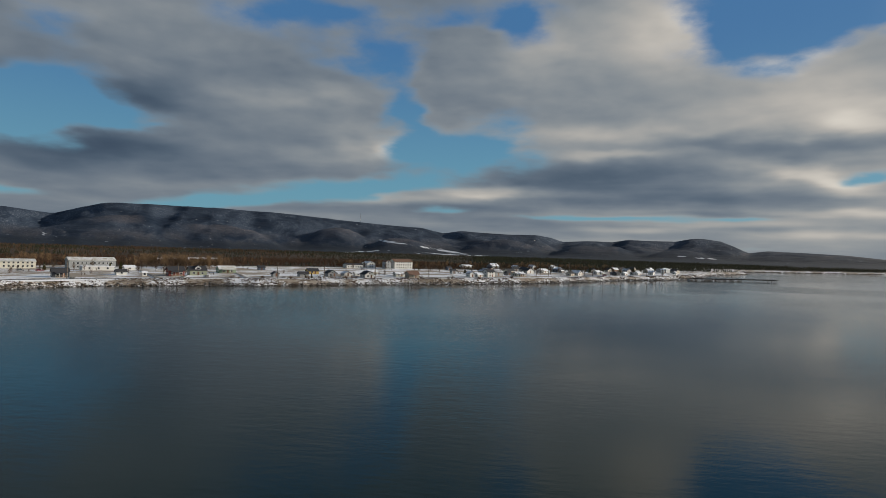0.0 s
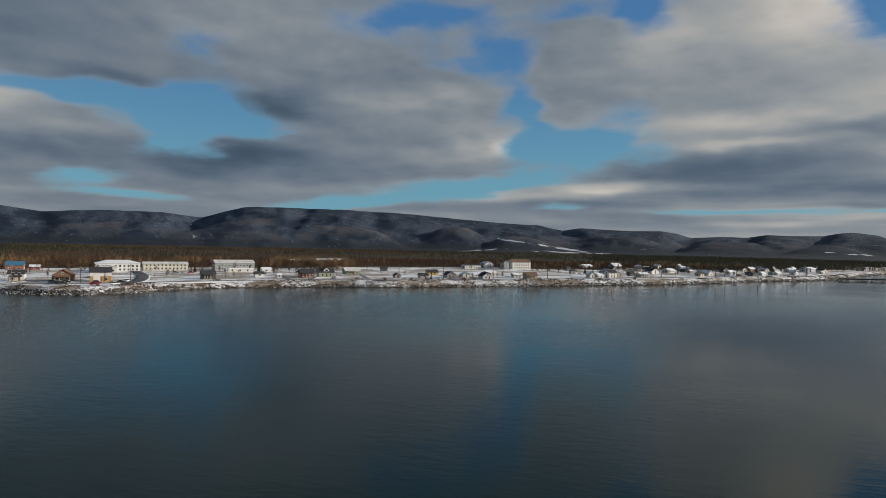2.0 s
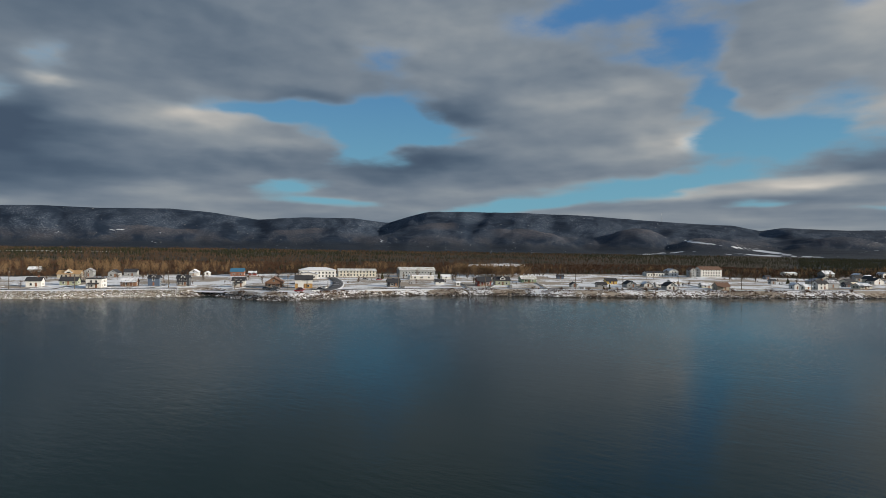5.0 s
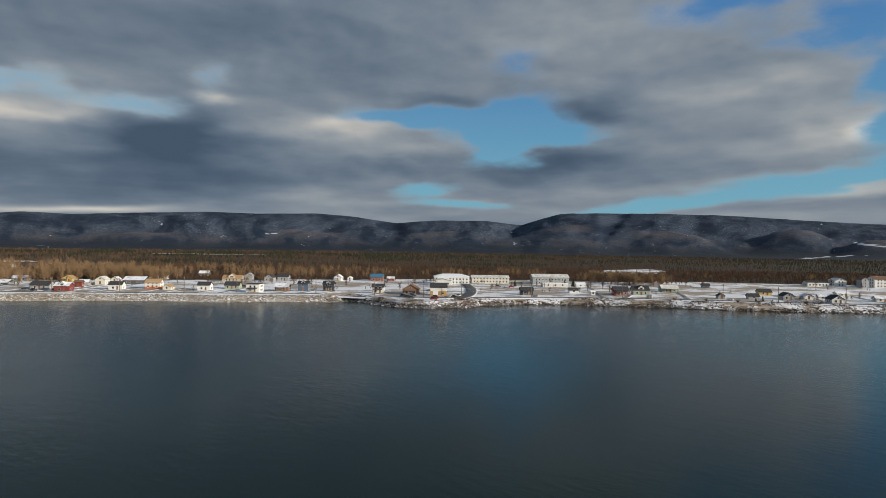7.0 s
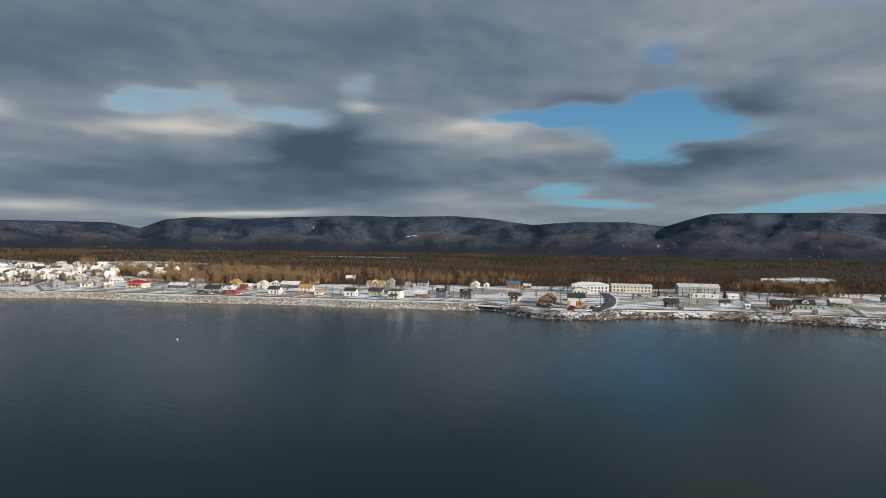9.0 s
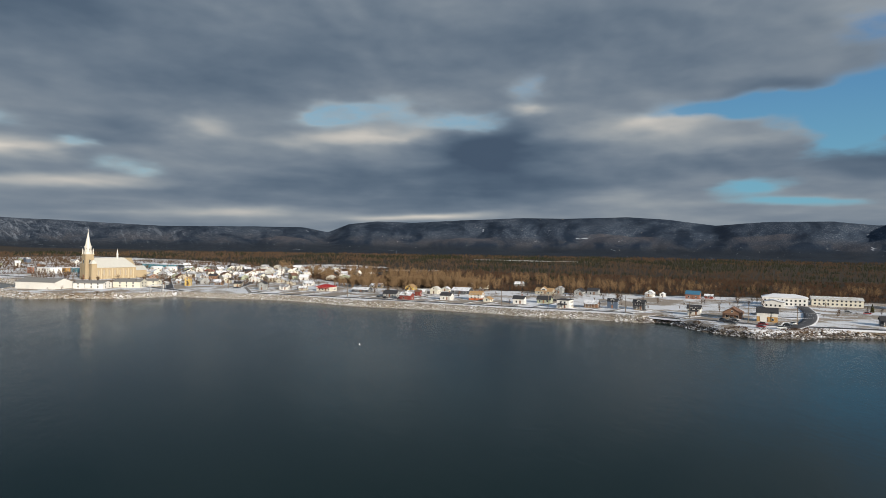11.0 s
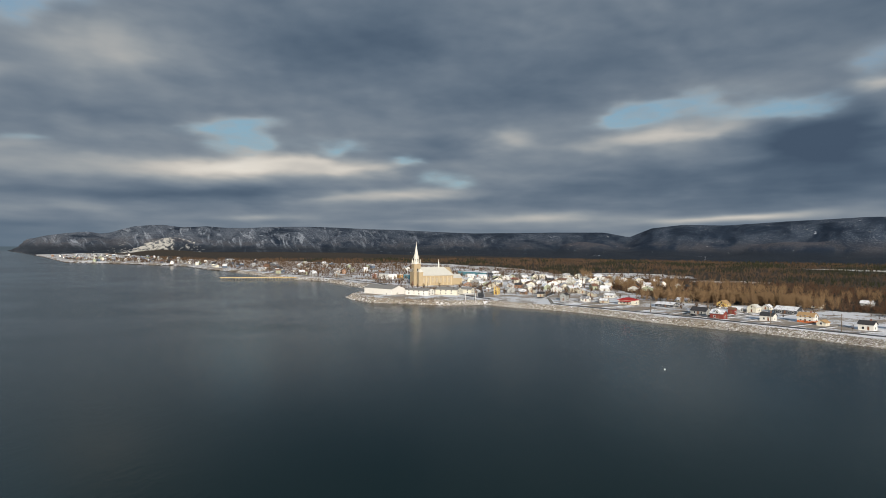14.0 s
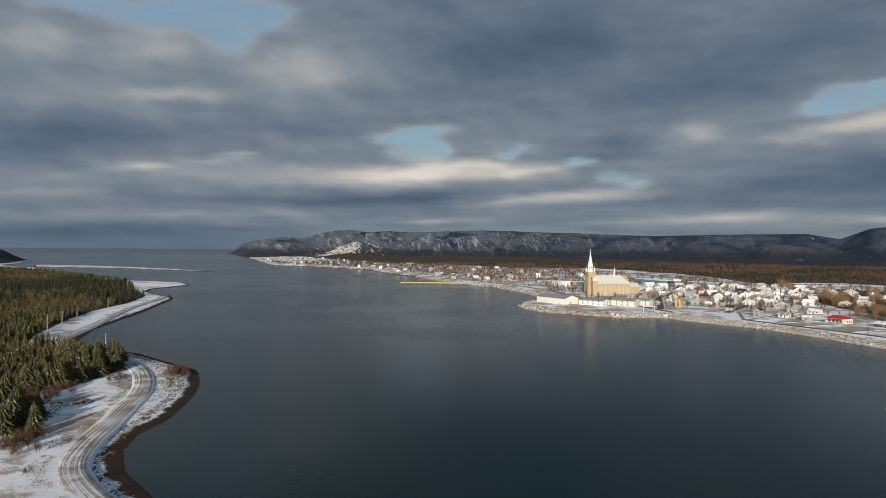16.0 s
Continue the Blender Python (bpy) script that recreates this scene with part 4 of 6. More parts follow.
def house(x, y, turn, w, d, eave, rise, ridge, wall, roof, extra="", name="house"):
    """A wooden house: walls, roof, windows, door; extra letters add p porch, c chimney, d dormer, h hip roof, f flat roof, r red skirt, b garage door, n few windows, t two-tone, z no windows."""
    size = "small" if w * d < 45 else "two-storey" if eave > 4.0 else "single-storey"
    kind = {"house": "house", "shed": "shed", "barn": "barn", "hall": "building", "garage": "garage"}[name]
    label = f"{size if name == 'house' else 'plain'} {WALL_WORDS.get(wall, wall + ' clapboard')} {kind} with {ROOF_WORDS[roof]}"
    if "p" in extra:
        label += " and porch"
    z = ground_at(x, y)
    ob = thing(name, x, y, z, turn, label, kind, "houses of the town" if name == "house" else "")
    if "f" in extra:
        part("wall", *box(-w / 2, w / 2, -d / 2, d / 2, -1, eave + rise * 0.4), WALL[wall], ob)
        part("roof", *joined(box(-w / 2 - 0.3, w / 2 + 0.3, -d / 2 - 0.3, d / 2 + 0.3, eave + rise * 0.4, eave + rise * 0.4 + 0.3), box(-w / 2, w / 2, -d / 2, d / 2, eave + rise * 0.4 + 0.3, eave + rise * 0.4 + 0.42)), ROOF[roof], ob)
    elif "h" in extra:
        part("wall", *box(-w / 2, w / 2, -d / 2, d / 2, -1, eave), WALL[wall], ob)
        part("roof", *hip_roof(w, d, eave, rise), ROOF[roof], ob)
    else:
        part("wall", *gable_walls(w, d, eave, rise, ridge), WALL[wall], ob)
        part("roof", *gable_roof(w, d, eave, rise, ridge), ROOF[roof], ob)
    if "r" in extra:
        part("skirting", *box(-w / 2 - 0.06, w / 2 + 0.06, -d / 2 - 0.06, d / 2 + 0.06, -1, 1.3), WALL["orange"], ob, "orange-red painted base")
    if "t" in extra:
        part("upper_wall", *box(-w / 2 - 0.05, w / 2 + 0.05, -d / 2 - 0.05, d / 2 + 0.05, eave * 0.55, eave - 0.05), WALL["white"], ob, "white upper storey")
    floors = [1.45] if eave < 4.0 else [1.4, 3.9] if eave < 6.2 else [1.4, 3.9, 6.4]
    step = 2.7 if "n" not in extra else 5.5
    # A sunken sill level keeps windows clear of the door.
    for level, sill in enumerate(floors if "z" not in extra else []):
        count = max(1, int((w - 1.2) / step))
        for k in range(count):
            u = (k - (count - 1) / 2) * step
            if level == 0 and k == count // 2 and name == "house":
                door(ob, u, -d / 2 - 0.02, 0.2, 0)
            else:
                window(ob, u, -d / 2, sill, 0)
        for side in (-1, 1):
            count = max(1, int((d - 1.2) / step))
            for k in range(count):
                window(ob, side * w / 2, (k - (count - 1) / 2) * step, sill, 90 * side)
    if ridge == "y" and rise > 1.8 and "f" not in extra and "h" not in extra:
        window(ob, 0, -d / 2, eave + rise * 0.32, 0, 0.9, 1.0)
    if "b" in extra:
        door(ob, -w * 0.18, -d / 2 - 0.04, 0.1, 0, 3.4, 2.7, trim_mat)
    if "c" in extra:
        part("chimney", *joined(box(w * 0.18, w * 0.18 + 0.7, -0.35, 0.35, eave, eave + rise + 1.1), box(w * 0.18 - 0.08, w * 0.18 + 0.78, -0.43, 0.43, eave + rise + 0.95, eave + rise + 1.1)), WALL["brick"], ob)
    if "d" in extra:
        dw, dz = w * 0.36, eave + rise * 0.62
        v, f = gable_walls(dw, d * 0.42, 0.9, dw * 0.4, "y")
        dorm = part("dormer", [(a, b - d * 0.22, c * 1.0 + dz - 0.9) for a, b, c in v], f, WALL["white" if wall != "white" else wall], ob)
        v, f = gable_roof(dw, d * 0.42, 0.9, dw * 0.4, "y", 0.3)
        part("roof", [(a, b - d * 0.22, c + dz - 0.9) for a, b, c in v], f, ROOF[roof], dorm)
        window(dorm, 0, -d * 0.43, dz - 0.3, 0, dw * 0.5, 0.9)
    if "p" in extra:
        pw, pd = w * 0.7, 2.0
        porch = part("porch", *joined(box(-pw / 2, pw / 2, -d / 2 - pd, -d / 2 - 0.02, -0.6, 0.35), box(-pw / 2, pw / 2, -d / 2 - pd, -d / 2 - pd + 0.08, 1.0, 1.1)), wood_mat, ob, "timber veranda deck with rail")
        for k in range(4):
            u = -pw / 2 + 0.1 + k * (pw - 0.2) / 3
            part("post", *box(u - 0.08, u + 0.08, -d / 2 - pd, -d / 2 - pd + 0.16, 0.35, 2.5), trim_mat, porch)
        part("porch_roof", [(-pw / 2 - 0.2, -d / 2 - pd - 0.3, 2.45), (pw / 2 + 0.2, -d / 2 - pd - 0.3, 2.45), (pw / 2 + 0.2, -d / 2 + 0.05, 3.1), (-pw / 2 - 0.2, -d / 2 + 0.05, 3.1),
                            (-pw / 2 - 0.2, -d / 2 - pd - 0.3, 2.62), (pw / 2 + 0.2, -d / 2 - pd - 0.3, 2.62), (pw / 2 + 0.2, -d / 2 + 0.05, 3.27), (-pw / 2 - 0.2, -d / 2 + 0.05, 3.27)], BOX_FACES, ROOF[roof], porch)
    return ob

# ---------------------------------------------------------------- houses of the town, from the dense centre along the shore
house(-597, -72, 75, 4.4, 5.5, 6.5, 1.4, "y", "yellow", "tan")
house(-580, -28, 74, 6.5, 4.7, 3.2, 1.5, "x", "tan", "dark", "n")
house(-545, -6, 67, 5.3, 6.6, 5.3, 1.7, "y", "grey", "dark")
house(-714, -8, 75, 5.5, 6.8, 3.5, 1.8, "y", "sage", "grey")
house(-691, -58, 75, 8.2, 5.9, 3.3, 1.9, "x", "brown", "dark")
house(-606, -46, 75, 7.2, 5.2, 3.3, 1.7, "x", "brown", "half", "p")
house(-628, -39, 75, 4.7, 5.9, 3.2, 1.5, "y", "tan", "dark")
house(-686, -67, 75, 5.9, 7.3, 3.3, 1.9, "y", "white", "half")
house(-622, -83, 75, 4.5, 3.3, 2.9, 1.1, "x", "grey", "half")
house(-600, -92, 75, 5.1, 6.3, 2.0, 1.6, "y", "grey", "half")
house(-700, -28, 75, 7.4, 5.3, 3.0, 1.7, "x", "white", "snow", "c")
house(-629, 11, 73, 7.7, 9.6, 2.5, 2.1, "y", "tan", "half")
house(-545, 12, 63, 7.5, 5.4, 2.6, 1.8, "x", "white", "grey")
house(-815, -73, 32, 10.5, 7.6, 2.1, 1.8, "x", "cream", "red", "n")
house(-855, -140, 34, 9.7, 12.0, 4.8, 1.9, "y", "white", "snow", "n", "hall")
house(-854, -123, 32, 9.7, 12.0, 4.3, 1.7, "y", "white", "snow", "n", "hall")
house(-945, -145, 46, 65.0, 22.8, 4.8, 1.9, "x", "teal", "snow", "fnz", "hall")
house(-936, -71, 37, 70.0, 24.5, 3.2, 1.3, "x", "grey", "snow", "fnz", "hall")
house(-786, -50, 27, 11.6, 8.4, 2.6, 2.2, "x", "white", "half")
house(-822, -21, 31, 14.2, 10.2, 2.4, 2.1, "x", "tan", "snow")
house(-720, -104, 23, 5.9, 7.3, 2.7, 1.9, "y", "white", "half")
house(-767, -94, 26, 12.0, 8.6, 2.0, 1.7, "x", "tan", "half")
house(-717, -122, 23, 12.3, 8.9, 2.5, 2.1, "x", "brown", "half")
house(-793, 8, 24, 16.9, 12.2, 2.3, 2.0, "x", "white", "half", "n")
house(-776, 38, 75, 26.6, 13.3, 2.0, 0.7, "x", "white", "snow", "fnz", "hall")
house(-594, 19, 66, 6.1, 7.6, 2.8, 2.0, "y", "tan", "grey")
house(-586, 35, 63, 9.5, 6.8, 2.1, 1.8, "x", "white", "half")
house(-534, 27, 62, 6.3, 4.5, 2.1, 1.5, "x", "tan", "half")
house(-525, 46, 59, 14.1, 10.2, 3.6, 2.1, "x", "cream", "red", "hp")
house(-510, 74, 56, 14.4, 10.4, 2.0, 1.7, "x", "charcoal", "half")
house(-552, 94, 57, 10.6, 7.6, 2.1, 1.8, "x", "tan", "half", "c")
house(-462, 90, 51, 11.4, 8.2, 2.7, 2.3, "x", "grey", "dark")
house(-522, 119, 54, 7.3, 9.2, 2.5, 2.1, "y", "yellow", "tan")
house(-440, 97, 51, 8.8, 6.3, 3.5, 2.0, "x", "red", "half", "d")
house(-467, 112, 51, 4.6, 3.3, 3.6, 1.1, "x", "red", "brown")
house(-482, 119, 51, 6.2, 4.5, 2.0, 1.5, "x", "grey", "snow")
house(-480, 130, 51, 6.6, 8.3, 3.5, 2.1, "y", "cream", "silver")
house(-434, 126, 50, 8.3, 6.0, 3.4, 1.9, "x", "white", "dark", "c")
house(-501, 145, 51, 5.4, 6.8, 2.0, 1.7, "y", "cream", "half")
house(-478, 152, 50, 14.8, 10.7, 2.7, 2.3, "x", "charcoal", "half")
house(-535, 175, 50, 9.9, 7.1, 2.5, 2.1, "x", "white", "grey", "n", "barn")
house(-427, 147, 50, 9.6, 6.9, 4.0, 2.2, "x", "white", "tan", "rc")
house(-574, -180, 62, 38.0, 18.1, 5.6, 2.9, "x", "white", "slate", "zb", "hall")
house(-569, -143, 73, 25.0, 13.0, 4.4, 1.8, "x", "white", "slate", "nb", "hall")
house(-577, -116, 76, 22.9, 13.5, 4.8, 2.1, "x", "cream", "slate", "n", "hall")
house(-591, -101, 75, 12.6, 9.0, 4.6, 1.6, "x", "cream", "slate", "n", "hall")
house(-837, -256, 46, 27.6, 13.8, 5.3, 2.1, "x", "white", "snow", "fn", "hall")
house(-835, -275, 47, 7.5, 3.8, 6.8, 1.2, "x", "brick", "snow", "fn", "hall")
house(-856, -244, 46, 10.0, 5.0, 4.6, 1.6, "x", "ochre", "snow", "fn", "hall")
house(-845, -227, 44, 15.9, 7.9, 4.9, 1.9, "x", "teal", "snow", "fn", "hall")
house(-413, 151, 49, 5.1, 6.4, 2.0, 1.4, "y", "cream", "tan", "n", "garage")
house(-526, 188, 50, 8.2, 5.9, 2.2, 1.9, "x", "cream", "brown")
house(-398, 169, 48, 8.0, 5.7, 3.6, 1.9, "x", "white", "dark", "c")
house(-551, 234, 50, 8.4, 6.1, 2.4, 2.0, "x", "grey", "half", "n", "barn")
house(-464, 220, 49, 14.3, 10.3, 2.7, 2.3, "x", "tan", "tan", "d")
house(-399, 189, 48, 9.7, 7.0, 2.6, 2.2, "x", "sage", "dark")
house(-467, 235, 49, 5.9, 7.4, 4.1, 1.9, "y", "grey", "grey")
house(-368, 189, 46, 8.3, 10.4, 4.2, 2.7, "y", "white", "dark", "fp")
house(-451, 245, 45, 7.0, 8.7, 3.2, 2.3, "y", "grey", "dark")
house(-450, 257, 45, 8.9, 6.4, 3.4, 2.1, "x", "grey", "dark")
house(-366, 208, 45, 8.8, 6.3, 2.7, 2.1, "x", "brown", "half", "p")
house(-356, 218, 44, 6.6, 4.8, 4.9, 1.5, "x", "blue", "dark", "d")
house(-347, 232, 43, 7.3, 5.2, 4.6, 1.7, "x", "charcoal", "dark", "dp")
house(-430, 297, 43, 6.5, 8.1, 2.9, 2.1, "y", "white", "half", "p")
house(-430, 309, 43, 3.7, 4.7, 2.0, 1.2, "y", "white", "snow", "n", "garage")
house(-409, 322, 43, 10.4, 7.5, 3.7, 2.4, "x", "brick", "blue")
house(-408, 336, 43, 6.1, 4.4, 2.0, 1.4, "x", "red", "half", "n", "garage")
house(-315, 249, 43, 7.5, 5.4, 4.1, 1.8, "x", "white", "dark", "p")
house(-295, 260, 43, 10.1, 12.0, 3.4, 2.9, "y", "brown", "brown", "dp")
house(-277, 267, 47, 10.3, 7.4, 5.2, 2.4, "x", "ochre", "dark", "bt")
house(-352, 354, 47, 28.5, 14.3, 5.8, 2.3, "x", "white", "snow", "h", "hall")
house(-340, 333, 43, 12.6, 12.0, 3.7, 1.4, "y", "white", "half", "", "hall")
house(-343, 391, 47, 31.3, 15.6, 4.5, 1.7, "x", "cream", "silver", "", "hall")
house(-303, 421, 47, 30.1, 15.1, 5.8, 2.2, "x", "grey", "silver", "", "hall")
house(-298, 428, 46, 13.5, 12.0, 5.3, 2.1, "y", "cream", "silver", "", "hall")
house(-278, 393, 47, 19.3, 9.7, 2.2, 0.9, "x", "white", "snow", "fn", "hall")
house(-250, 322, 47, 8.2, 5.9, 3.2, 1.9, "x", "charcoal", "dark", "p")
house(-238, 359, 46, 6.0, 4.3, 2.0, 1.4, "x", "white", "dark", "n", "shed")
house(-220, 355, 45, 2.6, 1.9, 2.3, 0.6, "x", "white", "snow", "n", "shed")
house(-265, 409, 45, 6.8, 4.9, 2.0, 1.4, "x", "white", "snow", "n", "garage")
house(-208, 369, 44, 9.5, 6.8, 3.5, 2.2, "x", "red", "dark", "p")
house(-201, 383, 42, 10.5, 7.6, 3.3, 2.5, "x", "sage", "dark", "d")
house(-254, 485, 42, 11.6, 8.4, 2.3, 2.0, "x", "grey", "dark")
house(-200, 423, 42, 11.7, 8.4, 2.7, 2.3, "x", "green", "silver", "p")
house(-200, 487, 38, 5.5, 4.0, 2.2, 1.3, "x", "blue", "dark")
house(-154, 399, 39, 4.1, 5.1, 2.0, 1.3, "y", "grey", "dark")
house(-141, 418, 38, 6.6, 4.8, 2.0, 1.5, "x", "grey", "dark", "n", "barn")
house(-147, 457, 38, 8.3, 6.0, 2.4, 1.9, "x", "yellow", "dark")
house(-126, 434, 38, 6.8, 8.5, 2.5, 2.1, "y", "grey", "dark")
house(-118, 448, 39, 5.6, 7.0, 2.0, 1.6, "y", "white", "half")
house(-111, 454, 39, 4.7, 3.4, 2.0, 1.1, "x", "white", "half", "n", "garage")
house(-98, 430, 39, 6.9, 8.6, 2.7, 2.2, "y", "white", "dark", "d")
house(-108, 491, 40, 8.4, 6.1, 2.0, 1.3, "x", "cream", "snow")
house(-151, 598, 41, 17.6, 8.8, 3.4, 1.3, "x", "white", "dark", "", "hall")
house(-139, 616, 41, 9.2, 11.6, 5.0, 2.0, "y", "white", "half", "", "hall")
house(-107, 624, 43, 21.8, 10.9, 7.0, 2.7, "x", "white", "brown", "3", "hall")
house(-119, 609, 42, 5.8, 7.2, 6.8, 1.9, "y", "grey", "brown", "n", "hall")
house(-81, 464, 40, 7.2, 5.2, 2.0, 1.6, "x", "cream", "half")
house(-68, 447, 40, 8.8, 6.3, 3.1, 2.1, "x", "tan", "brown", "p")
house(-58, 630, 47, 5.3, 3.8, 2.7, 1.2, "x", "blue", "dark")
house(-46, 544, 42, 4.6, 3.3, 3.1, 1.1, "x", "grey", "dark")
house(-46, 719, 50, 14.3, 7.2, 2.9, 1.1, "x", "white", "snow", "n", "hall")
house(-28, 499, 42, 4.6, 5.7, 3.1, 1.5, "y", "white", "half")
house(-21, 504, 42, 5.8, 4.2, 2.2, 1.4, "x", "white", "snow")
house(-13, 511, 43, 8.2, 5.9, 4.5, 1.9, "x", "white", "dark", "c")
house(-14, 728, 49, 12.4, 9.0, 3.3, 2.8, "x", "grey", "half")
house(3, 554, 46, 5.4, 3.9, 2.6, 1.3, "x", "charcoal", "dark")
house(12, 542, 46, 10.2, 7.4, 2.2, 1.9, "x", "cream", "half", "p")
house(12, 723, 49, 5.7, 7.1, 3.2, 1.8, "y", "brown", "half")
house(20, 713, 49, 7.1, 5.1, 2.3, 1.7, "x", "white", "snow")
house(34, 776, 49, 5.7, 7.1, 3.5, 1.9, "y", "white", "half")
house(40, 660, 50, 11.4, 8.2, 2.2, 1.9, "x", "white", "snow")
house(71, 619, 50, 7.3, 9.1, 2.8, 2.4, "y", "white", "half")
house(100, 680, 49, 8.3, 6.0, 2.3, 1.9, "x", "white", "snow")
house(117, 660, 49, 7.3, 5.2, 2.4, 1.7, "x", "charcoal", "dark", "n", "barn")
house(128, 674, 50, 6.5, 4.7, 2.2, 1.5, "x", "white", "snow")
house(140, 692, 50, 4.4, 3.1, 2.3, 1.0, "x", "grey", "dark")
house(148, 697, 52, 4.0, 2.8, 2.0, 0.9, "x", "white", "dark", "n")
house(192, 771, 60, 3.2, 4.0, 4.7, 1.0, "y", "white", "half")
house(104, 674, 49, 3.7, 2.6, 2.4, 0.9, "x", "white", "half")
house(78, 638, 49, 3.9, 2.8, 2.0, 0.9, "x", "cream", "half")
house(61, 668, 49, 4.5, 3.2, 2.2, 1.0, "x", "grey", "half")
house(62, 820, 57, 6.9, 5.0, 2.9, 1.6, "x", "white", "half")
house(115, 671, 49, 4.6, 3.3, 2.6, 1.1, "x", "blue", "dark")
house(145, 690, 51, 7.3, 5.2, 2.1, 1.7, "x", "white", "snow")
house(165, 712, 53, 5.0, 6.2, 3.2, 1.6, "y", "white", "half")
house(210, 840, 64, 24.9, 12.5, 4.1, 1.6, "x", "grey", "snow", "n", "hall")
house(205, 767, 61, 6.9, 4.9, 2.0, 1.6, "x", "white", "half")

# ---------------------------------------------------------------- church
def church():
    """Sandstone parish church: nave, chancel, central tower with spire, ridge turret."""
    x, y, turn = -704, -181, 39.0        # the front looks along -y before the turn
    ob = thing("church", x, y, ground_at(x, y), turn, "large sandstone church with silver roof and tall white spire", "church")
    w, eave, top, long = 20.0, 12.6, 21.6, 45.0
    a = w / 2
    nave = [(-a, 0, -2), (a, 0, -2), (a, long, -2), (-a, long, -2), (-a, 0, eave), (a, 0, eave), (a, long, eave), (-a, long, eave), (0, 0, top), (0, long, top)]
    part("wall", nave, [(0, 1, 5, 8, 4), (2, 3, 7, 9, 6), (1, 2, 6, 5), (3, 0, 4, 7), (5, 6, 9, 8), (7, 4, 8, 9)], stone_wall_mat, ob)
    k, lift = 0.9, 0.3
    part("roof", [(-a - k, 0.5, eave - 0.8), (0, 0.5, top + 0.05), (a + k, 0.5, eave - 0.8), (-a - k, long - 4.5, eave - 0.8), (0, long - 8, top + 0.05), (a + k, long - 4.5, eave - 0.8),
                  (-a - k, 0.5, eave - 0.8 + lift), (0, 0.5, top + lift), (a + k, 0.5, eave - 0.8 + lift), (-a - k, long + k, eave - 0.8 + lift), (0, long - 8, top + lift), (a + k, long + k, eave - 0.8 + lift)],
         [(6, 9, 10, 7), (7, 10, 11, 8), (9, 11, 10), (0, 1, 4, 3), (1, 2, 5, 4), (0, 6, 7, 1), (1, 7, 8, 2), (0, 3, 9, 6), (2, 8, 11, 5)], church_roof_mat, ob, "silver-painted metal roof")
    part("chancel", *gable_walls(13, 14, 8.6, 4.2, "y"), stone_wall_mat, ob, "lower sandstone chancel", pose(0, long + 6.8, 0))
    part("chancel_roof", *gable_roof(13, 14, 8.6, 4.2, "y", 0.6), church_roof_mat, ob, "silver-painted metal roof", pose(0, long + 6.8, 0))
    # Buttresses and tall round-headed windows along both sides.
    for side in (-1, 1):
        for n in range(8):
            v = 3.2 + n * (long - 6) / 7
            part("buttress", *joined(box(side * a - 0.5, side * a + 0.5, v - 0.45, v + 0.45, -2, 8.5), box(side * a - 0.3, side * a + 0.3, v - 0.45, v + 0.45, 8.5, 11)), stone_trim_mat, ob)
            if n < 7:
                m = v + (long - 6) / 14
                arch = [(0, math.cos(t) * 0.8, 8.6 + math.sin(t) * 0.9) for t in np.linspace(0, math.pi, 9)]
                ring = [(0, 0.8, 3.6)] + arch + [(0, -0.8, 3.6)]
                n_ring = len(ring)
                verts = [(side * (a + 0.04), m + p[1], p[2]) for p in ring] + [(side * (a + 0.04) - side * 0.25, m + p[1], p[2]) for p in ring]
                win = part("window", verts, [tuple(range(n_ring)) if side > 0 else tuple(range(n_ring))[::-1]] + [(i, (i + 1) % n_ring, n_ring + (i + 1) % n_ring, n_ring + i) for i in range(n_ring)], church_pane_mat, ob, "tall round-headed church window")
                part("surround", *joined(box(side * a - 0.1, side * a + 0.12, m - 1.05, m - 0.8, 3.4, 8.7), box(side * a - 0.1, side * a + 0.12, m + 0.8, m + 1.05, 3.4, 8.7)), stone_trim_mat, win)
        part("corner_tower", *joined(box(side * a - 2.6, side * a + 2.6, -2.2, 3.2, -2, 15.5), box(side * a - 2.9, side * a + 2.9, -2.5, 3.5, 15.5, 16.1)), stone_wall_mat, ob)
        part("corner_roof", [(side * a - 2.9, -2.5, 16.1), (side * a + 2.9, -2.5, 16.1), (side * a + 2.9, 3.5, 16.1), (side * a - 2.9, 3.5, 16.1), (side * a, 0.5, 20.5)], [(0, 1, 4), (1, 2, 4), (2, 3, 4), (3, 0, 4)], spire_mat, ob)
    tower = part("tower", *joined(box(-4, 4, -4.2, 4, -2, 25), box(-4.4, 4.4, -4.6, 4.4, 12.5, 13.1), box(-4.4, 4.4, -4.6, 4.4, 20.5, 21.1), box(-4.5, 4.5, -4.7, 4.5, 24.8, 25.6)), stone_wall_mat, ob, "square sandstone bell tower")
    door(tower, 0, -4.25, 0, 0, 2.6, 4.5)
    for deg, u, v in ((0, 0, -4.25), (90, 4.05, 0), (270, -4.05, 0)):
        window(tower, u, v, 18, deg, 1.6, 4.0)
    ring = [(2 * math.pi * (n + 0.5) / 8) for n in range(8)]
    belfry = part("belfry", *joined(post(0, 0, 25.6, 33.2, 3.7, 3.3), post(0, 0, 33.2, 33.9, 3.9, 3.9)), spire_mat, ob, "pale octagonal belfry")
    for n, t in enumerate(ring):
        part("louvre", *box(-0.55, 0.55, -0.08, 0.12, -1.9, 1.9), pane_mat, belfry, "", pose(3.3 * math.cos(t - math.pi / 8), 3.3 * math.sin(t - math.pi / 8), 29.6, 0, 0, math.degrees(t - math.pi / 8) + 90))
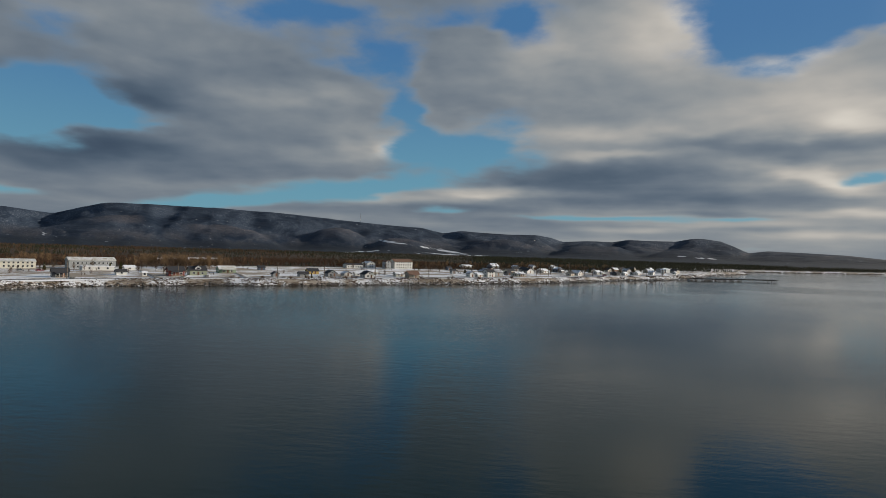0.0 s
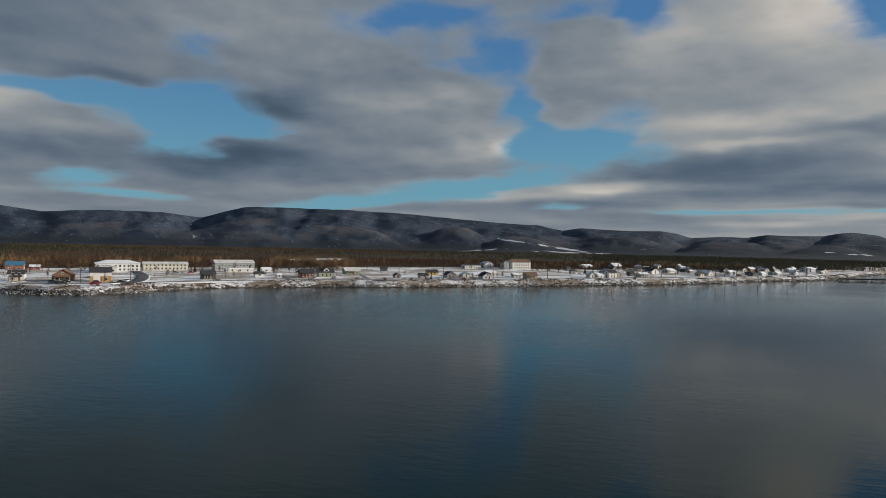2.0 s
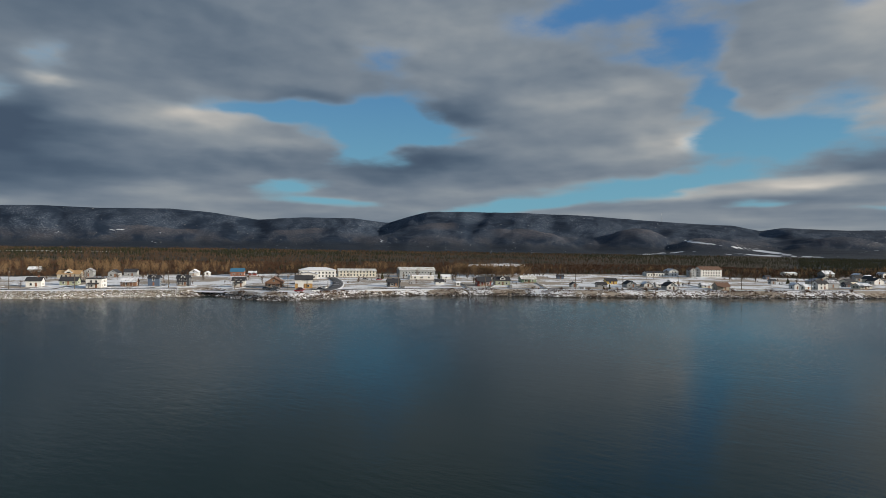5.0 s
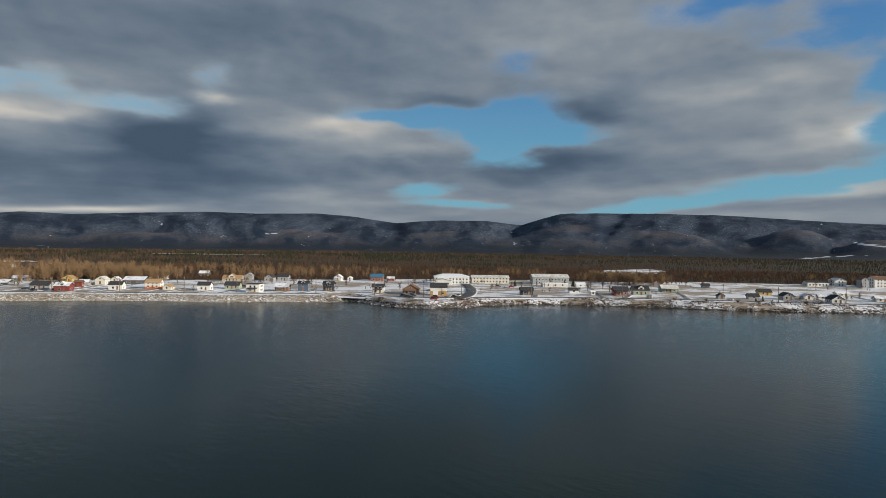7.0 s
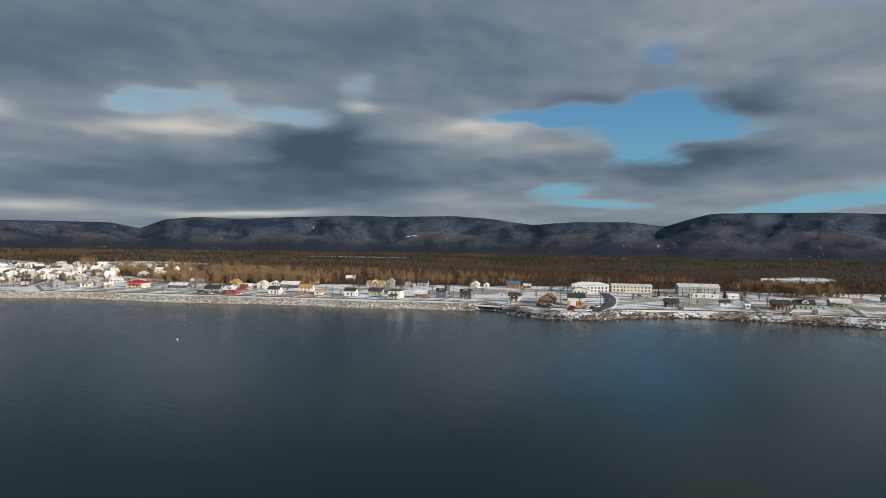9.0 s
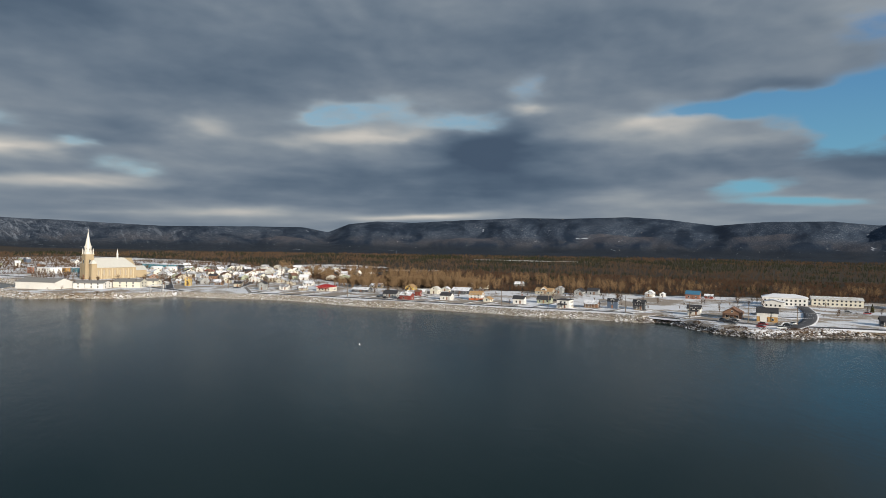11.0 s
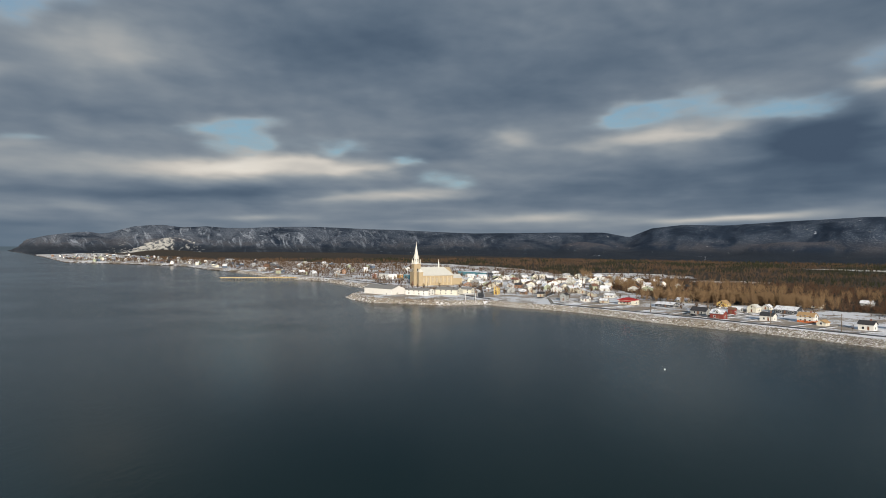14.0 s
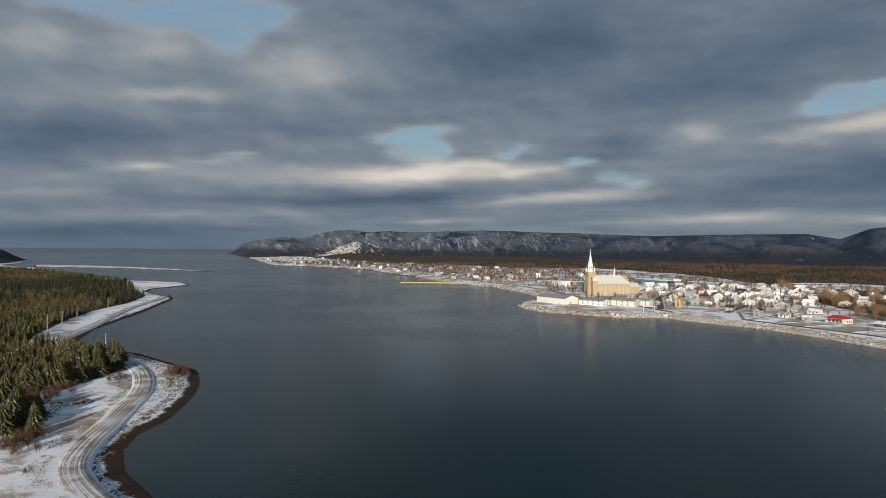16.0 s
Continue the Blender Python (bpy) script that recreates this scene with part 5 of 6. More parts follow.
    for sx in (-1, 1):
        for sy in (-1, 1):
            part("pinnacle", *joined(post(sx * 3.5, sy * 3.5, 25.4, 28.5, 0.7, 0.6), post(sx * 3.5, sy * 3.5, 28.5, 31.8, 0.75, 0.05)), spire_mat, ob)
    part("spire", *joined(post(0, 0, 33.9, 36.4, 3.1, 2.5), post(0, 0, 36.4, 49.5, 2.4, 0.12)), spire_mat, ob, "slender pale metal spire")
    part("cross", *joined(box(-0.12, 0.12, -0.12, 0.12, 49.3, 51.8), box(-0.7, 0.7, -0.1, 0.1, 50.7, 50.95)), spire_mat, ob)
    part("ridge_turret", *joined(post(0, 30, 20.5, 24.6, 1.1, 0.9), post(0, 30, 24.6, 31.5, 1.15, 0.05)), spire_mat, ob, "small pale turret on the ridge")
    return ob


church()


# ---------------------------------------------------------------- wharves
def wharf(x0, y0, x1, y1, wide, top, head, label, mat, step=5.0, deck_mat=None, rail_mat=None):
    """A timber wharf on piles from the shore to its head."""
    long = math.hypot(x1 - x0, y1 - y0)
    ob = thing("wharf", x0, y0, 0, math.degrees(math.atan2(y1 - y0, x1 - x0)), label, "wharf")
    part("deck", *joined(box(0, long, -wide / 2, wide / 2, top - 0.5, top), box(long - head, long, -wide / 2 - head * 0.3, wide / 2, top - 0.5, top + 0.02)), deck_mat or ROOF["half"], ob, "plank deck")
    part("kerb_rail", *joined(box(0, long, -wide / 2 - 0.02, -wide / 2 + 0.4, top + 0.03, top + 0.4), box(0, long, wide / 2 - 0.4, wide / 2 + 0.02, top + 0.03, top + 0.4)), rail_mat or WALL["yellow"], ob, "painted kerb rail")
    for n in range(int(long / step) + 1):
        u = min(n * step, long - 0.3)
        for v in (-wide / 2 + 0.1, wide / 2 - 0.1):
            part("wharf_post", *post(u, v, -3, top + 0.25, 0.32, 0.30, 6), mat, ob)
    return ob


wood_dark_mat = dull("tarred_timber", (0.035, 0.032, 0.03), 0.4)
wharf(-845, -398, -803, -500, 9, 2.6, 22, "long timber wharf on tan piles beside the water", WALL["tan"], 4.0)
wharf(200, 688, 298, 712, 6, 2.0, 9, "dark timber trestle wharf on thick piles", pole_mat, 9.0, wood_dark_mat, wood_dark_mat)
mole = thing("mole", 200, 683, 0, 14.5, "low dark rubble mole with a thin snow cover", "mole")
part("bank", [(-6, -5, -2), (62, -4, -2), (62, 4, -2), (-6, 5, -2), (-2, -2, 1.2), (56, -1.6, 1.0), (56, 1.6, 1.0), (-2, 2, 1.2)], BOX_FACES, shingle_rock_mat, mole)


# A thin radio mast on the ridge.
mast = thing("radio_mast", -1020, 4222, ground_at(-1020, 4222) - 4, 0, "thin grey lattice radio mast on the mountain ridge", "mast")
for u, v in ((-1.2, -0.7), (1.2, -0.7), (0, 1.4)):
    part("mast_leg", *post(u, v, 0, 66, 0.45, 0.25, 6), metal_mat, mast)
for n in range(11):
    part("brace", *joined(box(-1.3, 1.3, -0.8, -0.6, 5 + n * 5.5, 5.4 + n * 5.5), box(-0.2, 0.2, -0.7, 1.4, 5 + n * 5.5, 5.4 + n * 5.5)), metal_mat, mast)


# ---------------------------------------------------------------- roads
def strip(name, line, width, mat, lift, label, category="road"):
    """A made road on a low bed, along a smoothed line."""
    pts = np.array(line, float)
    for _ in range(2):
        pts = np.concatenate([pts[:1], np.stack([0.75 * pts[:-1] + 0.25 * pts[1:], 0.25 * pts[:-1] + 0.75 * pts[1:]], 1).reshape(-1, 2), pts[-1:]])
    fine = [pts[0]]
    for a, b in zip(pts, pts[1:]):
        n = max(1, int(np.hypot(*(b - a)) / 4))
        fine += [a + (b - a) * (k + 1) / n for k in range(n)]
    pts = np.array(fine)
    tang = np.gradient(pts, axis=0)
    tang /= np.linalg.norm(tang, axis=1)[:, None]
    side = np.stack([-tang[:, 1], tang[:, 0]], 1)
    z = land_height(pts[:, 0], pts[:, 1])[0]
    z = np.convolve(np.pad(z, 3, "edge"), np.ones(7) / 7, "valid") + lift
    cols = []
    for u, dz in ((-width / 2 - 0.8, -0.9), (-width / 2, 0), (-width / 6, 0.05), (width / 6, 0.05), (width / 2, 0), (width / 2 + 0.8, -0.9)):
        q = pts + side * u
        cols.append(np.stack([q[:, 0], q[:, 1], z + dz], 1))
    ob = grid_mesh(name, np.stack(cols, 1), mat)
    along = np.concatenate([[0], np.cumsum(np.hypot(*np.diff(pts, axis=0).T))])
    for key, values in (("across", np.tile(np.array([-1.2, -1, -0.33, 0.33, 1, 1.2]), (len(pts), 1))), ("along", np.tile(along[:, None], (1, 6)))):
        att = ob.data.attributes.new(key, "FLOAT", "POINT")
        att.data.foreach_set("value", values.reshape(-1).astype(np.float32))
    return tagged(ob, label, category, kind="structure")


def road_material(name, bare, cover, tracks):
    """A road under snow with lengthwise wheel tracks of bare gravel or asphalt."""
    m, t = material(name, 0.85)
    u, v = held(t, "across"), held(t, "along")
    streak = t.noise(t.vec(t.math("MULTIPLY", u, 6.0), t.math("MULTIPLY", v, 0.02), 0.0), 1.0, 5, 0.6, 0.3)
    blotch = t.noise(t.place, 0.15, 5, 0.6)
    fine = t.noise(t.place, 1.5, 4, 0.6)
    k = t.math("ADD", t.math("MULTIPLY", streak, 0.75), t.math("MULTIPLY", blotch, 0.45))
    mask = t.math("MULTIPLY", t.smooth(k, 0.62 - tracks, 0.86 - tracks), t.smooth(t.math("ABSOLUTE", u), 0.8, 1.02, 1.0, 0.0))
    base = t.mix(fine, tuple(c * 0.75 for c in bare), tuple(c * 1.25 for c in bare))
    finish(t, t.mix(mask, cover, base), t.bump(streak, 0.4, 0.08))
    return m


gravel_mat = road_material("snowy_gravel_road", (0.22, 0.17, 0.12), (0.72, 0.73, 0.76), 0.16)
drive_mat = road_material("snowy_drive", (0.17, 0.145, 0.115), (0.66, 0.67, 0.70), 0.22)
asphalt_mat = road_material("wet_winter_asphalt", (0.075, 0.075, 0.08), (0.62, 0.63, 0.66), 0.30)
strip("road_near_shore", [(-70, -95), (-76, -118), (-80, -136), (-87, -153), (-101, -168), (-115, -179), (-129, -191), (-143, -203), (-158, -221), (-172, -243), (-183, -270), (-190, -292), (-193, -322), (-199, -348), (-209, -366), (-226, -382)], 7.5, gravel_mat, 0.35, "snow-covered gravel shore road with wheel tracks")
strip("road_to_spit", [(-226, -382), (-253, -407), (-317, -469), (-366, -512), (-414, -550), (-438, -574)], 6.5, gravel_mat, 0.3, "snowy track along the beach ridge")

shore_line = np.array(TOWN_SHORE[20:50], float)
sea_side = np.gradient(shore_line, axis=0)
sea_side = np.stack([-sea_side[:, 1], sea_side[:, 0]], 1) / np.linalg.norm(sea_side, axis=1)[:, None]
inland = shore_line + sea_side * 17.0
inland = np.stack([np.convolve(np.pad(inland[:, k], 2, "edge"), np.ones(5) / 5, "valid") for k in (0, 1)], 1)
strip("road_shore", inland.tolist(), 7.0, asphalt_mat, 0.30, "dark asphalt shore road edged with snow")
strip("road_side", [(-252, 258), (-262, 278), (-281, 302), (-304, 326), (-332, 350), (-356, 372)], 8.0, asphalt_mat, 0.3, "dark asphalt side road climbing from the shore")
strip("road_loop", [(-283, 304), (-291, 288), (-305, 283), (-314, 296), (-312, 318), (-300, 330)], 5.0, asphalt_mat, 0.28, "curved driveway cleared of snow")
strip("road_village", [(-560, -30), (-600, -22), (-680, -10), (-760, 20)], 6.5, asphalt_mat, 0.3, "village street between houses")
strip("road_village", [(-560, -82), (-640, -95), (-700, -105), (-800, -95)], 6.5, asphalt_mat, 0.3, "village street between houses")
strip("road_village", [(-540, -70), (-600, -128), (-660, -190), (-760, -255), (-860, -380), (-1000, -545), (-1100, -650)], 7.0, asphalt_mat, 0.3, "main street along the harbour")


# ---------------------------------------------------------------- poles, cars, buoy
def utility_pole(x, y, high=9.5, turn=45, tan=False):
    z = ground_at(x, y)
    ob = thing("utility_pole", x, y, z, turn, "bare wooden utility pole with crossarm on snowy ground", "pole", "utility poles")
    part("shaft", *post(0, 0, -0.5, high, 0.24, 0.15), WALL["tan"] if tan else pole_mat, ob)
    part("crossarm", *box(-1.1, 1.1, -0.09, 0.09, high - 1.0, high - 0.8), pole_mat, ob)
    for u in (-0.9, 0, 0.9):
        part("insulator", *post(u, 0, high - 0.8, high - 0.55, 0.07, 0.05, 6), trim_mat, ob)
    return ob


for n in range(1, len(inland) - 2):
    a, b = inland[n], inland[n + 1]
    if n % 2 == 0 or np.hypot(*(b - a)) > 34:
        m = (a + b) / 2 + sea_side[n] * 5.5
        utility_pole(m[0], m[1], 9.0 + (n % 3) * 0.7, math.degrees(math.atan2(b[1] - a[1], b[0] - a[0])) + 90)
for x, y in ((-222, -402), (-240, -417), (-264, -440), (-322, -492), (-478, -690), (-191, -296)):
    utility_pole(x, y, 10, 30, True)
for x, y, h in ((62, 600, 13), (84, 600, 12), (100, 640, 15), (40, 570, 11), (118, 640, 10), (150, 668, 12), (168, 676, 9)):
    utility_pole(x, y, h, 20)
for n in range(9):
    utility_pole(-575 - n * 27, -36 + n * 6, 10.5, 20)
    utility_pole(-570 - n * 36, -110 - n * 34, 10.0, 50)


def pickup(x, y, turn, paint, label):
    """A parked pick-up or car: lower body, cabin, glass, wheels."""
    ob = thing("car", x, y, ground_at(x, y) + 0.25, turn, label, "car", "parked cars")
    part("body", [(-2.3, -0.9, 0.4), (2.3, -0.9, 0.4), (2.3, 0.9, 0.4), (-2.3, 0.9, 0.4), (-2.25, -0.88, 1.0), (2.2, -0.86, 0.92), (2.2, 0.86, 0.92), (-2.25, 0.88, 1.0)], BOX_FACES, paint, ob)
    part("cabin", [(-1.7, -0.84, 0.99), (1.1, -0.84, 0.95), (1.1, 0.84, 0.95), (-1.7, 0.84, 0.99), (-1.3, -0.7, 1.6), (0.4, -0.7, 1.62), (0.4, 0.7, 1.62), (-1.3, 0.7, 1.6)], BOX_FACES, pane_mat, ob)
    part("car_roof", *box(-1.32, 0.42, -0.72, 0.72, 1.6, 1.68), paint, ob)
    for u in (-1.45, 1.4):
        for v in (-0.88, 0.88):
            wheel = part("wheel", *post(0, 0, -0.11, 0.11, 0.34, 0.34, 12), tyre_mat, ob, "", pose(u, v, 0.34, 90, 0, 0))
            part("rim", *post(0, 0, -0.12, 0.12, 0.2, 0.2, 8), metal_mat, wheel)
    return ob


for k, (x, y, turn) in enumerate(((-279, 247, 40), (-286, 252, 60), (-264, 252, 20), (-262, 270, 110), (-258, 262, 45), (-300, 352, 40), (-292, 358, 40), (-284, 366, 40), (-447, 82, 20), (-452, 78, 40), (-444, 93, 30), (-500, 110, 20), (-405, 200, 60), (-270, 238, 20), (-256, 243, 30), (-250, 250, 60), (-276, 240, 35), (-283, 243, 15), (100, 628, 20))):
    paint = CAR[k % 4]
    pickup(x, y, turn, paint, ("black", "grey", "dark red", "white")[k % 4] + " parked car on the snowy yard")

buoy = thing("buoy", -265, 37, 0, 0, "small white mooring buoy afloat on the water", "buoy")
part("float", *joined(post(0, 0, -0.2, 0.06, 0.2, 0.32, 10), post(0, 0, 0.06, 0.3, 0.32, 0.18, 10)), trim_mat, buoy)
part("ring", *post(0, 0, 0.3, 0.45, 0.05, 0.08, 6), metal_mat, buoy)


# ---------------------------------------------------------------- yard of the fish plant
def gantry(x, y, turn):
    ob = thing("boat_hoist", x, y, ground_at(x, y), turn, "pale steel boat hoist frame beside the fish plant", "hoist")
    for u in (-3.5, 3.5):
        for v in (-4.5, 4.5):
            part("leg", *box(u - 0.3, u + 0.3, v - 0.3, v + 0.3, -0.3, 5.2), metal_mat, ob)
            part("wheel", *post(0, 0, -0.2, 0.2, 0.55, 0.55, 12), tyre_mat, ob, "", pose(u, v + 0.55, 0.5, 90, 0, 0))
        part("beam", *box(u - 0.35, u + 0.35, -5, 5, 5.2, 5.7), metal_mat, ob)
    part("crossbeam", *box(-3.8, 3.8, 4.2, 4.8, 5.7, 6.2), metal_mat, ob)
    return ob


gantry(-530, -88, 20)


def timber_heap(x, y, turn, label):
    ob = thing("timber_heap", x, y, ground_at(x, y), turn, label, "timber heap")
    local = random.Random(int(abs(x)))
    for n in range(14):
        u, v, h = local.uniform(-2.5, 2.5), local.uniform(-1.6, 1.6), local.uniform(0, 1.4)
        part("plank", *box(-2.6, 2.6, -0.14, 0.14, 0, 0.2), wood_mat, ob, "", pose(u, v, h, local.uniform(-8, 8), local.uniform(-10, 10), local.uniform(-30, 30)))
    return ob


for x, y, turn in ((-519, -150, 20), (-517, -140, 70), (-521, -128, 10), (-517, -120, 50), (-526, -176, 30)):
    timber_heap(x, y, turn, "brown heap of timber and gear on the plant yard")

# Cleared drives from the shore road to the houses.
drive_count = 0
for ob in list(scene.objects):
    if ob.name.split(".")[0] not in ("house", "garage") or ob.parent or drive_count > 60:
        continue
    at = np.array(ob.location[:2])
    away = np.hypot(*(inland - at).T)
    if not 14 < away.min() < 95 or at[1] < -40:
        continue
    ring = inland[np.argmin(away)]
    a, b = max(0, int(np.argmin(away)) - 1), min(len(inland) - 1, int(np.argmin(away)) + 1)
    best = min((inland[a] + (inland[b] - inland[a]) * k for k in np.linspace(0, 1, 40)), key=lambda q: np.hypot(*(q - at)))
    aside = np.array([ob.matrix_world[0][0], ob.matrix_world[1][0]]) * 6.5
    strip("driveway", [best, best * 0.6 + (at + aside) * 0.4, at + aside], 3.0, drive_mat, 0.22, "snow-streaked gravel drive to a house", "driveway")
    drive_count += 1

# ---------------------------------------------------------------- stones, trees and shrubs
rng = np.random.default_rng(5)


def scatter_mesh(name, templates, places, scales, turns_z, mat, tilt=None, flat=True):
    """Many copies of small templates joined into one mesh. templates: list of (verts, triangles)."""
    all_v, all_f, base = [], [], 0
    pick = rng.integers(0, len(templates), len(places))
    for t, (tv, tf) in enumerate(templates):
        sel = np.nonzero(pick == t)[0]
        if not len(sel):
            continue
        c, s = np.cos(turns_z[sel])[:, None], np.sin(turns_z[sel])[:, None]
        sc = scales[sel]
        vx, vy, vz = tv[None, :, 0] * sc[:, :1], tv[None, :, 1] * sc[:, 1:2], tv[None, :, 2] * sc[:, 2:3]
        v = np.stack([vx * c - vy * s, vx * s + vy * c, vz], -1) + places[sel][:, None, :]
        all_v.append(v.reshape(-1, 3))
        f = tf[None] + (np.arange(len(sel)) * len(tv))[:, None, None] + base
        all_f.append(f.reshape(-1, 3))
        base += len(sel) * len(tv)
    v, f = np.concatenate(all_v), np.concatenate(all_f)
    me = bpy.data.meshes.new(name)
    me.vertices.add(len(v))
    me.vertices.foreach_set("co", v.reshape(-1).astype(np.float32))
    me.loops.add(f.size)
    me.loops.foreach_set("vertex_index", f.reshape(-1).astype(np.int32))
    me.polygons.add(len(f))
    me.polygons.foreach_set("loop_start", np.arange(0, f.size, 3, dtype=np.int32))
    me.update(calc_edges=True)
    me.materials.append(mat)
    return new(name, me)


def stone_template(seed):
    """A blunt angular block of stone."""
    r = np.random.default_rng(seed)
    bm = bmesh.new()
    bmesh.ops.create_icosphere(bm, subdivisions=1, radius=1.0)
    for v in bm.verts:
        v.co *= 0.75 + 0.45 * r.random()
        v.co.z *= 0.75
    verts, faces = np.array([v.co[:] for v in bm.verts]), np.array([[v.index for v in f.verts] for f in bm.faces])
    bm.free()
    return verts, faces


STONES = [stone_template(k) for k in range(6)]


def stones_along(name, line, reach, count, size, mat, label):
    """Stones heaped on the slope of a shore: reach is the span of distance inland from the waterline."""
    pts = np.array(line, float)
    seg = np.diff(pts, axis=0)
    length = np.hypot(*seg.T)
    cum = np.concatenate([[0], np.cumsum(length)])
    s = rng.random(count) * cum[-1]
    i = np.clip(np.searchsorted(cum, s) - 1, 0, len(seg) - 1)
    k = (s - cum[i]) / length[i]
    side = np.stack([-seg[:, 1], seg[:, 0]], 1) / length[:, None]
    off = reach[0] + rng.random(count) * (reach[1] - reach[0])
    p = pts[i] + seg[i] * k[:, None] + side[i] * off[:, None]
    z = land_height(p[:, 0], p[:, 1])[0]
    sc = size * (0.55 + rng.random((count, 1)) ** 2 * 1.0) * (0.8 + 0.5 * rng.random((count, 3)))
    ob = scatter_mesh(name, STONES, np.column_stack([p, np.maximum(z, -0.4) + 0.12 * sc[:, 2]]), sc, rng.random(count) * 6.3, mat)
    return tagged(ob, label, "stones", kind="stuff")


stones_along("armour_stone", TOWN_SHORE[18:30], (-1.0, 7.0), 14000, 0.43, rock_mat, "snow-dusted armour stones piled along the shore")
stones_along("armour_stone", TOWN_SHORE[12:19], (-1.0, 8), 1500, 0.8, rock_mat, "pale stones round the fish plant shore")
stones_along("armour_stone", TOWN_SHORE[29:37], (-1.0, 4.2), 1900, 0.6, shingle_rock_mat, "dark wet boulders round the point")
stones_along("bank_stone", TOWN_SHORE[36:53], (-1.2, 3.4), 5200, 0.55, shingle_rock_mat, "dark stones at the foot of the bank")
stones_along("bank_stone", TOWN_SHORE[7:13], (-1.0, 6), 1400, 0.8, rock_mat, "pale stones along the harbour bank")
stones_along("beach_stone", NEAR_SHORE[1:19], (6.0, 9.0), 2400, 0.26, shingle_rock_mat, "small snow-capped stones along the beach top")


def whorl_tree(layers, points, seed, spread=0.30):
    """A spruce crown of height 1: drooping whorls of boughs, narrowing to the tip."""
    r = np.random.default_rng(seed)
    verts, faces = [], []
    for n in range(layers):
        f = n / layers
        z_top, z_low = 1.0 - (1 - f) * 0.0 - 0.92 * (1 - f) ** 0.9 + 0.16, 0.06 + 0.90 * f ** 0.95
        reach = spread * (1 - f) ** 0.85 * (0.85 + 0.3 * r.random()) + 0.015
        k = len(verts)
        verts.append((r.normal() * 0.006, r.normal() * 0.006, min(z_low + 0.26 * (1 - 0.5 * f), 1.0)))
        turn = r.random() * 6.3
        m = points * 2
        for q in range(m):
            a = turn + 2 * math.pi * q / m
            out = reach * ((0.92 + 0.35 * r.random()) if q % 2 == 0 else (0.45 + 0.2 * r.random()))
            verts.append((math.cos(a) * out, math.sin(a) * out, z_low - (0.05 if q % 2 == 0 else -0.03) * (1 - f) + r.normal() * 0.012))
        faces += [(k, k + 1 + q, k + 1 + (q + 1) % m) for q in range(m)]
    return np.array(verts), np.array(faces)


def twig_tree(count, seed, wide=0.28, thick=0.018):
    """A leafless crown of height 1: a slim forked stem and many rising twigs."""
    r = np.random.default_rng(seed)
    verts, faces = [], []

    def sliver(a, b, w):
        d = r.normal(size=3)
        d -= (d @ (b - a)) * (b - a) / max((b - a) @ (b - a), 1e-6)
        d *= w / max(np.linalg.norm(d), 1e-6)
        k = len(verts)
        verts.extend([a - d, a + d, b])
        faces.append((k, k + 1, k + 2))

    sliver(np.array([0.0, 0, -0.05]), np.array([r.normal() * 0.03, r.normal() * 0.03, 0.78]), thick * 1.3)
    sliver(np.array([0.0, 0, -0.05]), np.array([r.normal() * 0.05, r.normal() * 0.05, 0.66]), thick * 1.3)
    for n in range(count):
        h = 0.18 + 0.55 * r.random()
        a = r.random() * 6.3
        out = wide * (0.35 + 0.65 * r.random()) * (1.15 - h * 0.6)
        start = np.array([math.cos(a) * out * 0.12, math.sin(a) * out * 0.12, h])
        end = np.array([math.cos(a) * out, math.sin(a) * out, min(h + 0.18 + 0.3 * r.random(), 1.0)])
        sliver(start, end, thick * (0.6 + 0.7 * r.random()))
        mid = start + (end - start) * (0.4 + 0.3 * r.random())
        sliver(mid, mid + np.array([r.normal() * 0.09, r.normal() * 0.09, 0.10 + 0.1 * r.random()]), thick * 0.7)
    return np.array(verts), np.array(faces)


def foliage(name, low, high, snow=0.0):
    m, t = material(name, 0.9, 0, 0.1)
    n = t.noise(t.place, 0.02, 3, 0.6)
    fine = t.noise(t.place, 1.2, 4, 0.65)
    k = t.math("ADD", t.math("MULTIPLY", t.island, 0.45), t.math("ADD", t.math("MULTIPLY", n, 0.4), t.math("MULTIPLY", fine, 0.35)), clamp=True)
    c = t.mix(t.math("SUBTRACT", k, 0.1), low, high)
    if snow:
        up = t.nodes.new("ShaderNodeSeparateXYZ")
        t.put(up.inputs[0], t.normal)
        patchy = t.math("MULTIPLY", t.smooth(t.noise(t.place, 0.9, 4, 0.7), 0.56, 0.66), snow)
        c = t.mix(patchy, c, (0.72, 0.73, 0.76))
    finish(t, c)
    return m


spruce_mat = foliage("spruce_needles", (0.015, 0.020, 0.012), (0.055, 0.054, 0.028))
near_spruce_mat = foliage("spruce_needles_snowy", (0.012, 0.016, 0.008), (0.105, 0.092, 0.032), 0.30)
olive_twig_mat = foliage("olive_brown_twigs", (0.060, 0.050, 0.022), (0.160, 0.125, 0.055))
twig_mat = foliage("bare_twigs", (0.055, 0.037, 0.026), (0.155, 0.100, 0.063))
pale_twig_mat = foliage("pale_birch_twigs", (0.13, 0.086, 0.050), (0.31, 0.205, 0.115))
scrub_mat = foliage("alder_scrub", (0.055, 0.031, 0.020), (0.14, 0.080, 0.048))
shrub_mat = foliage("rust_shrub_twigs", (0.055, 0.034, 0.023), (0.16, 0.092, 0.056))

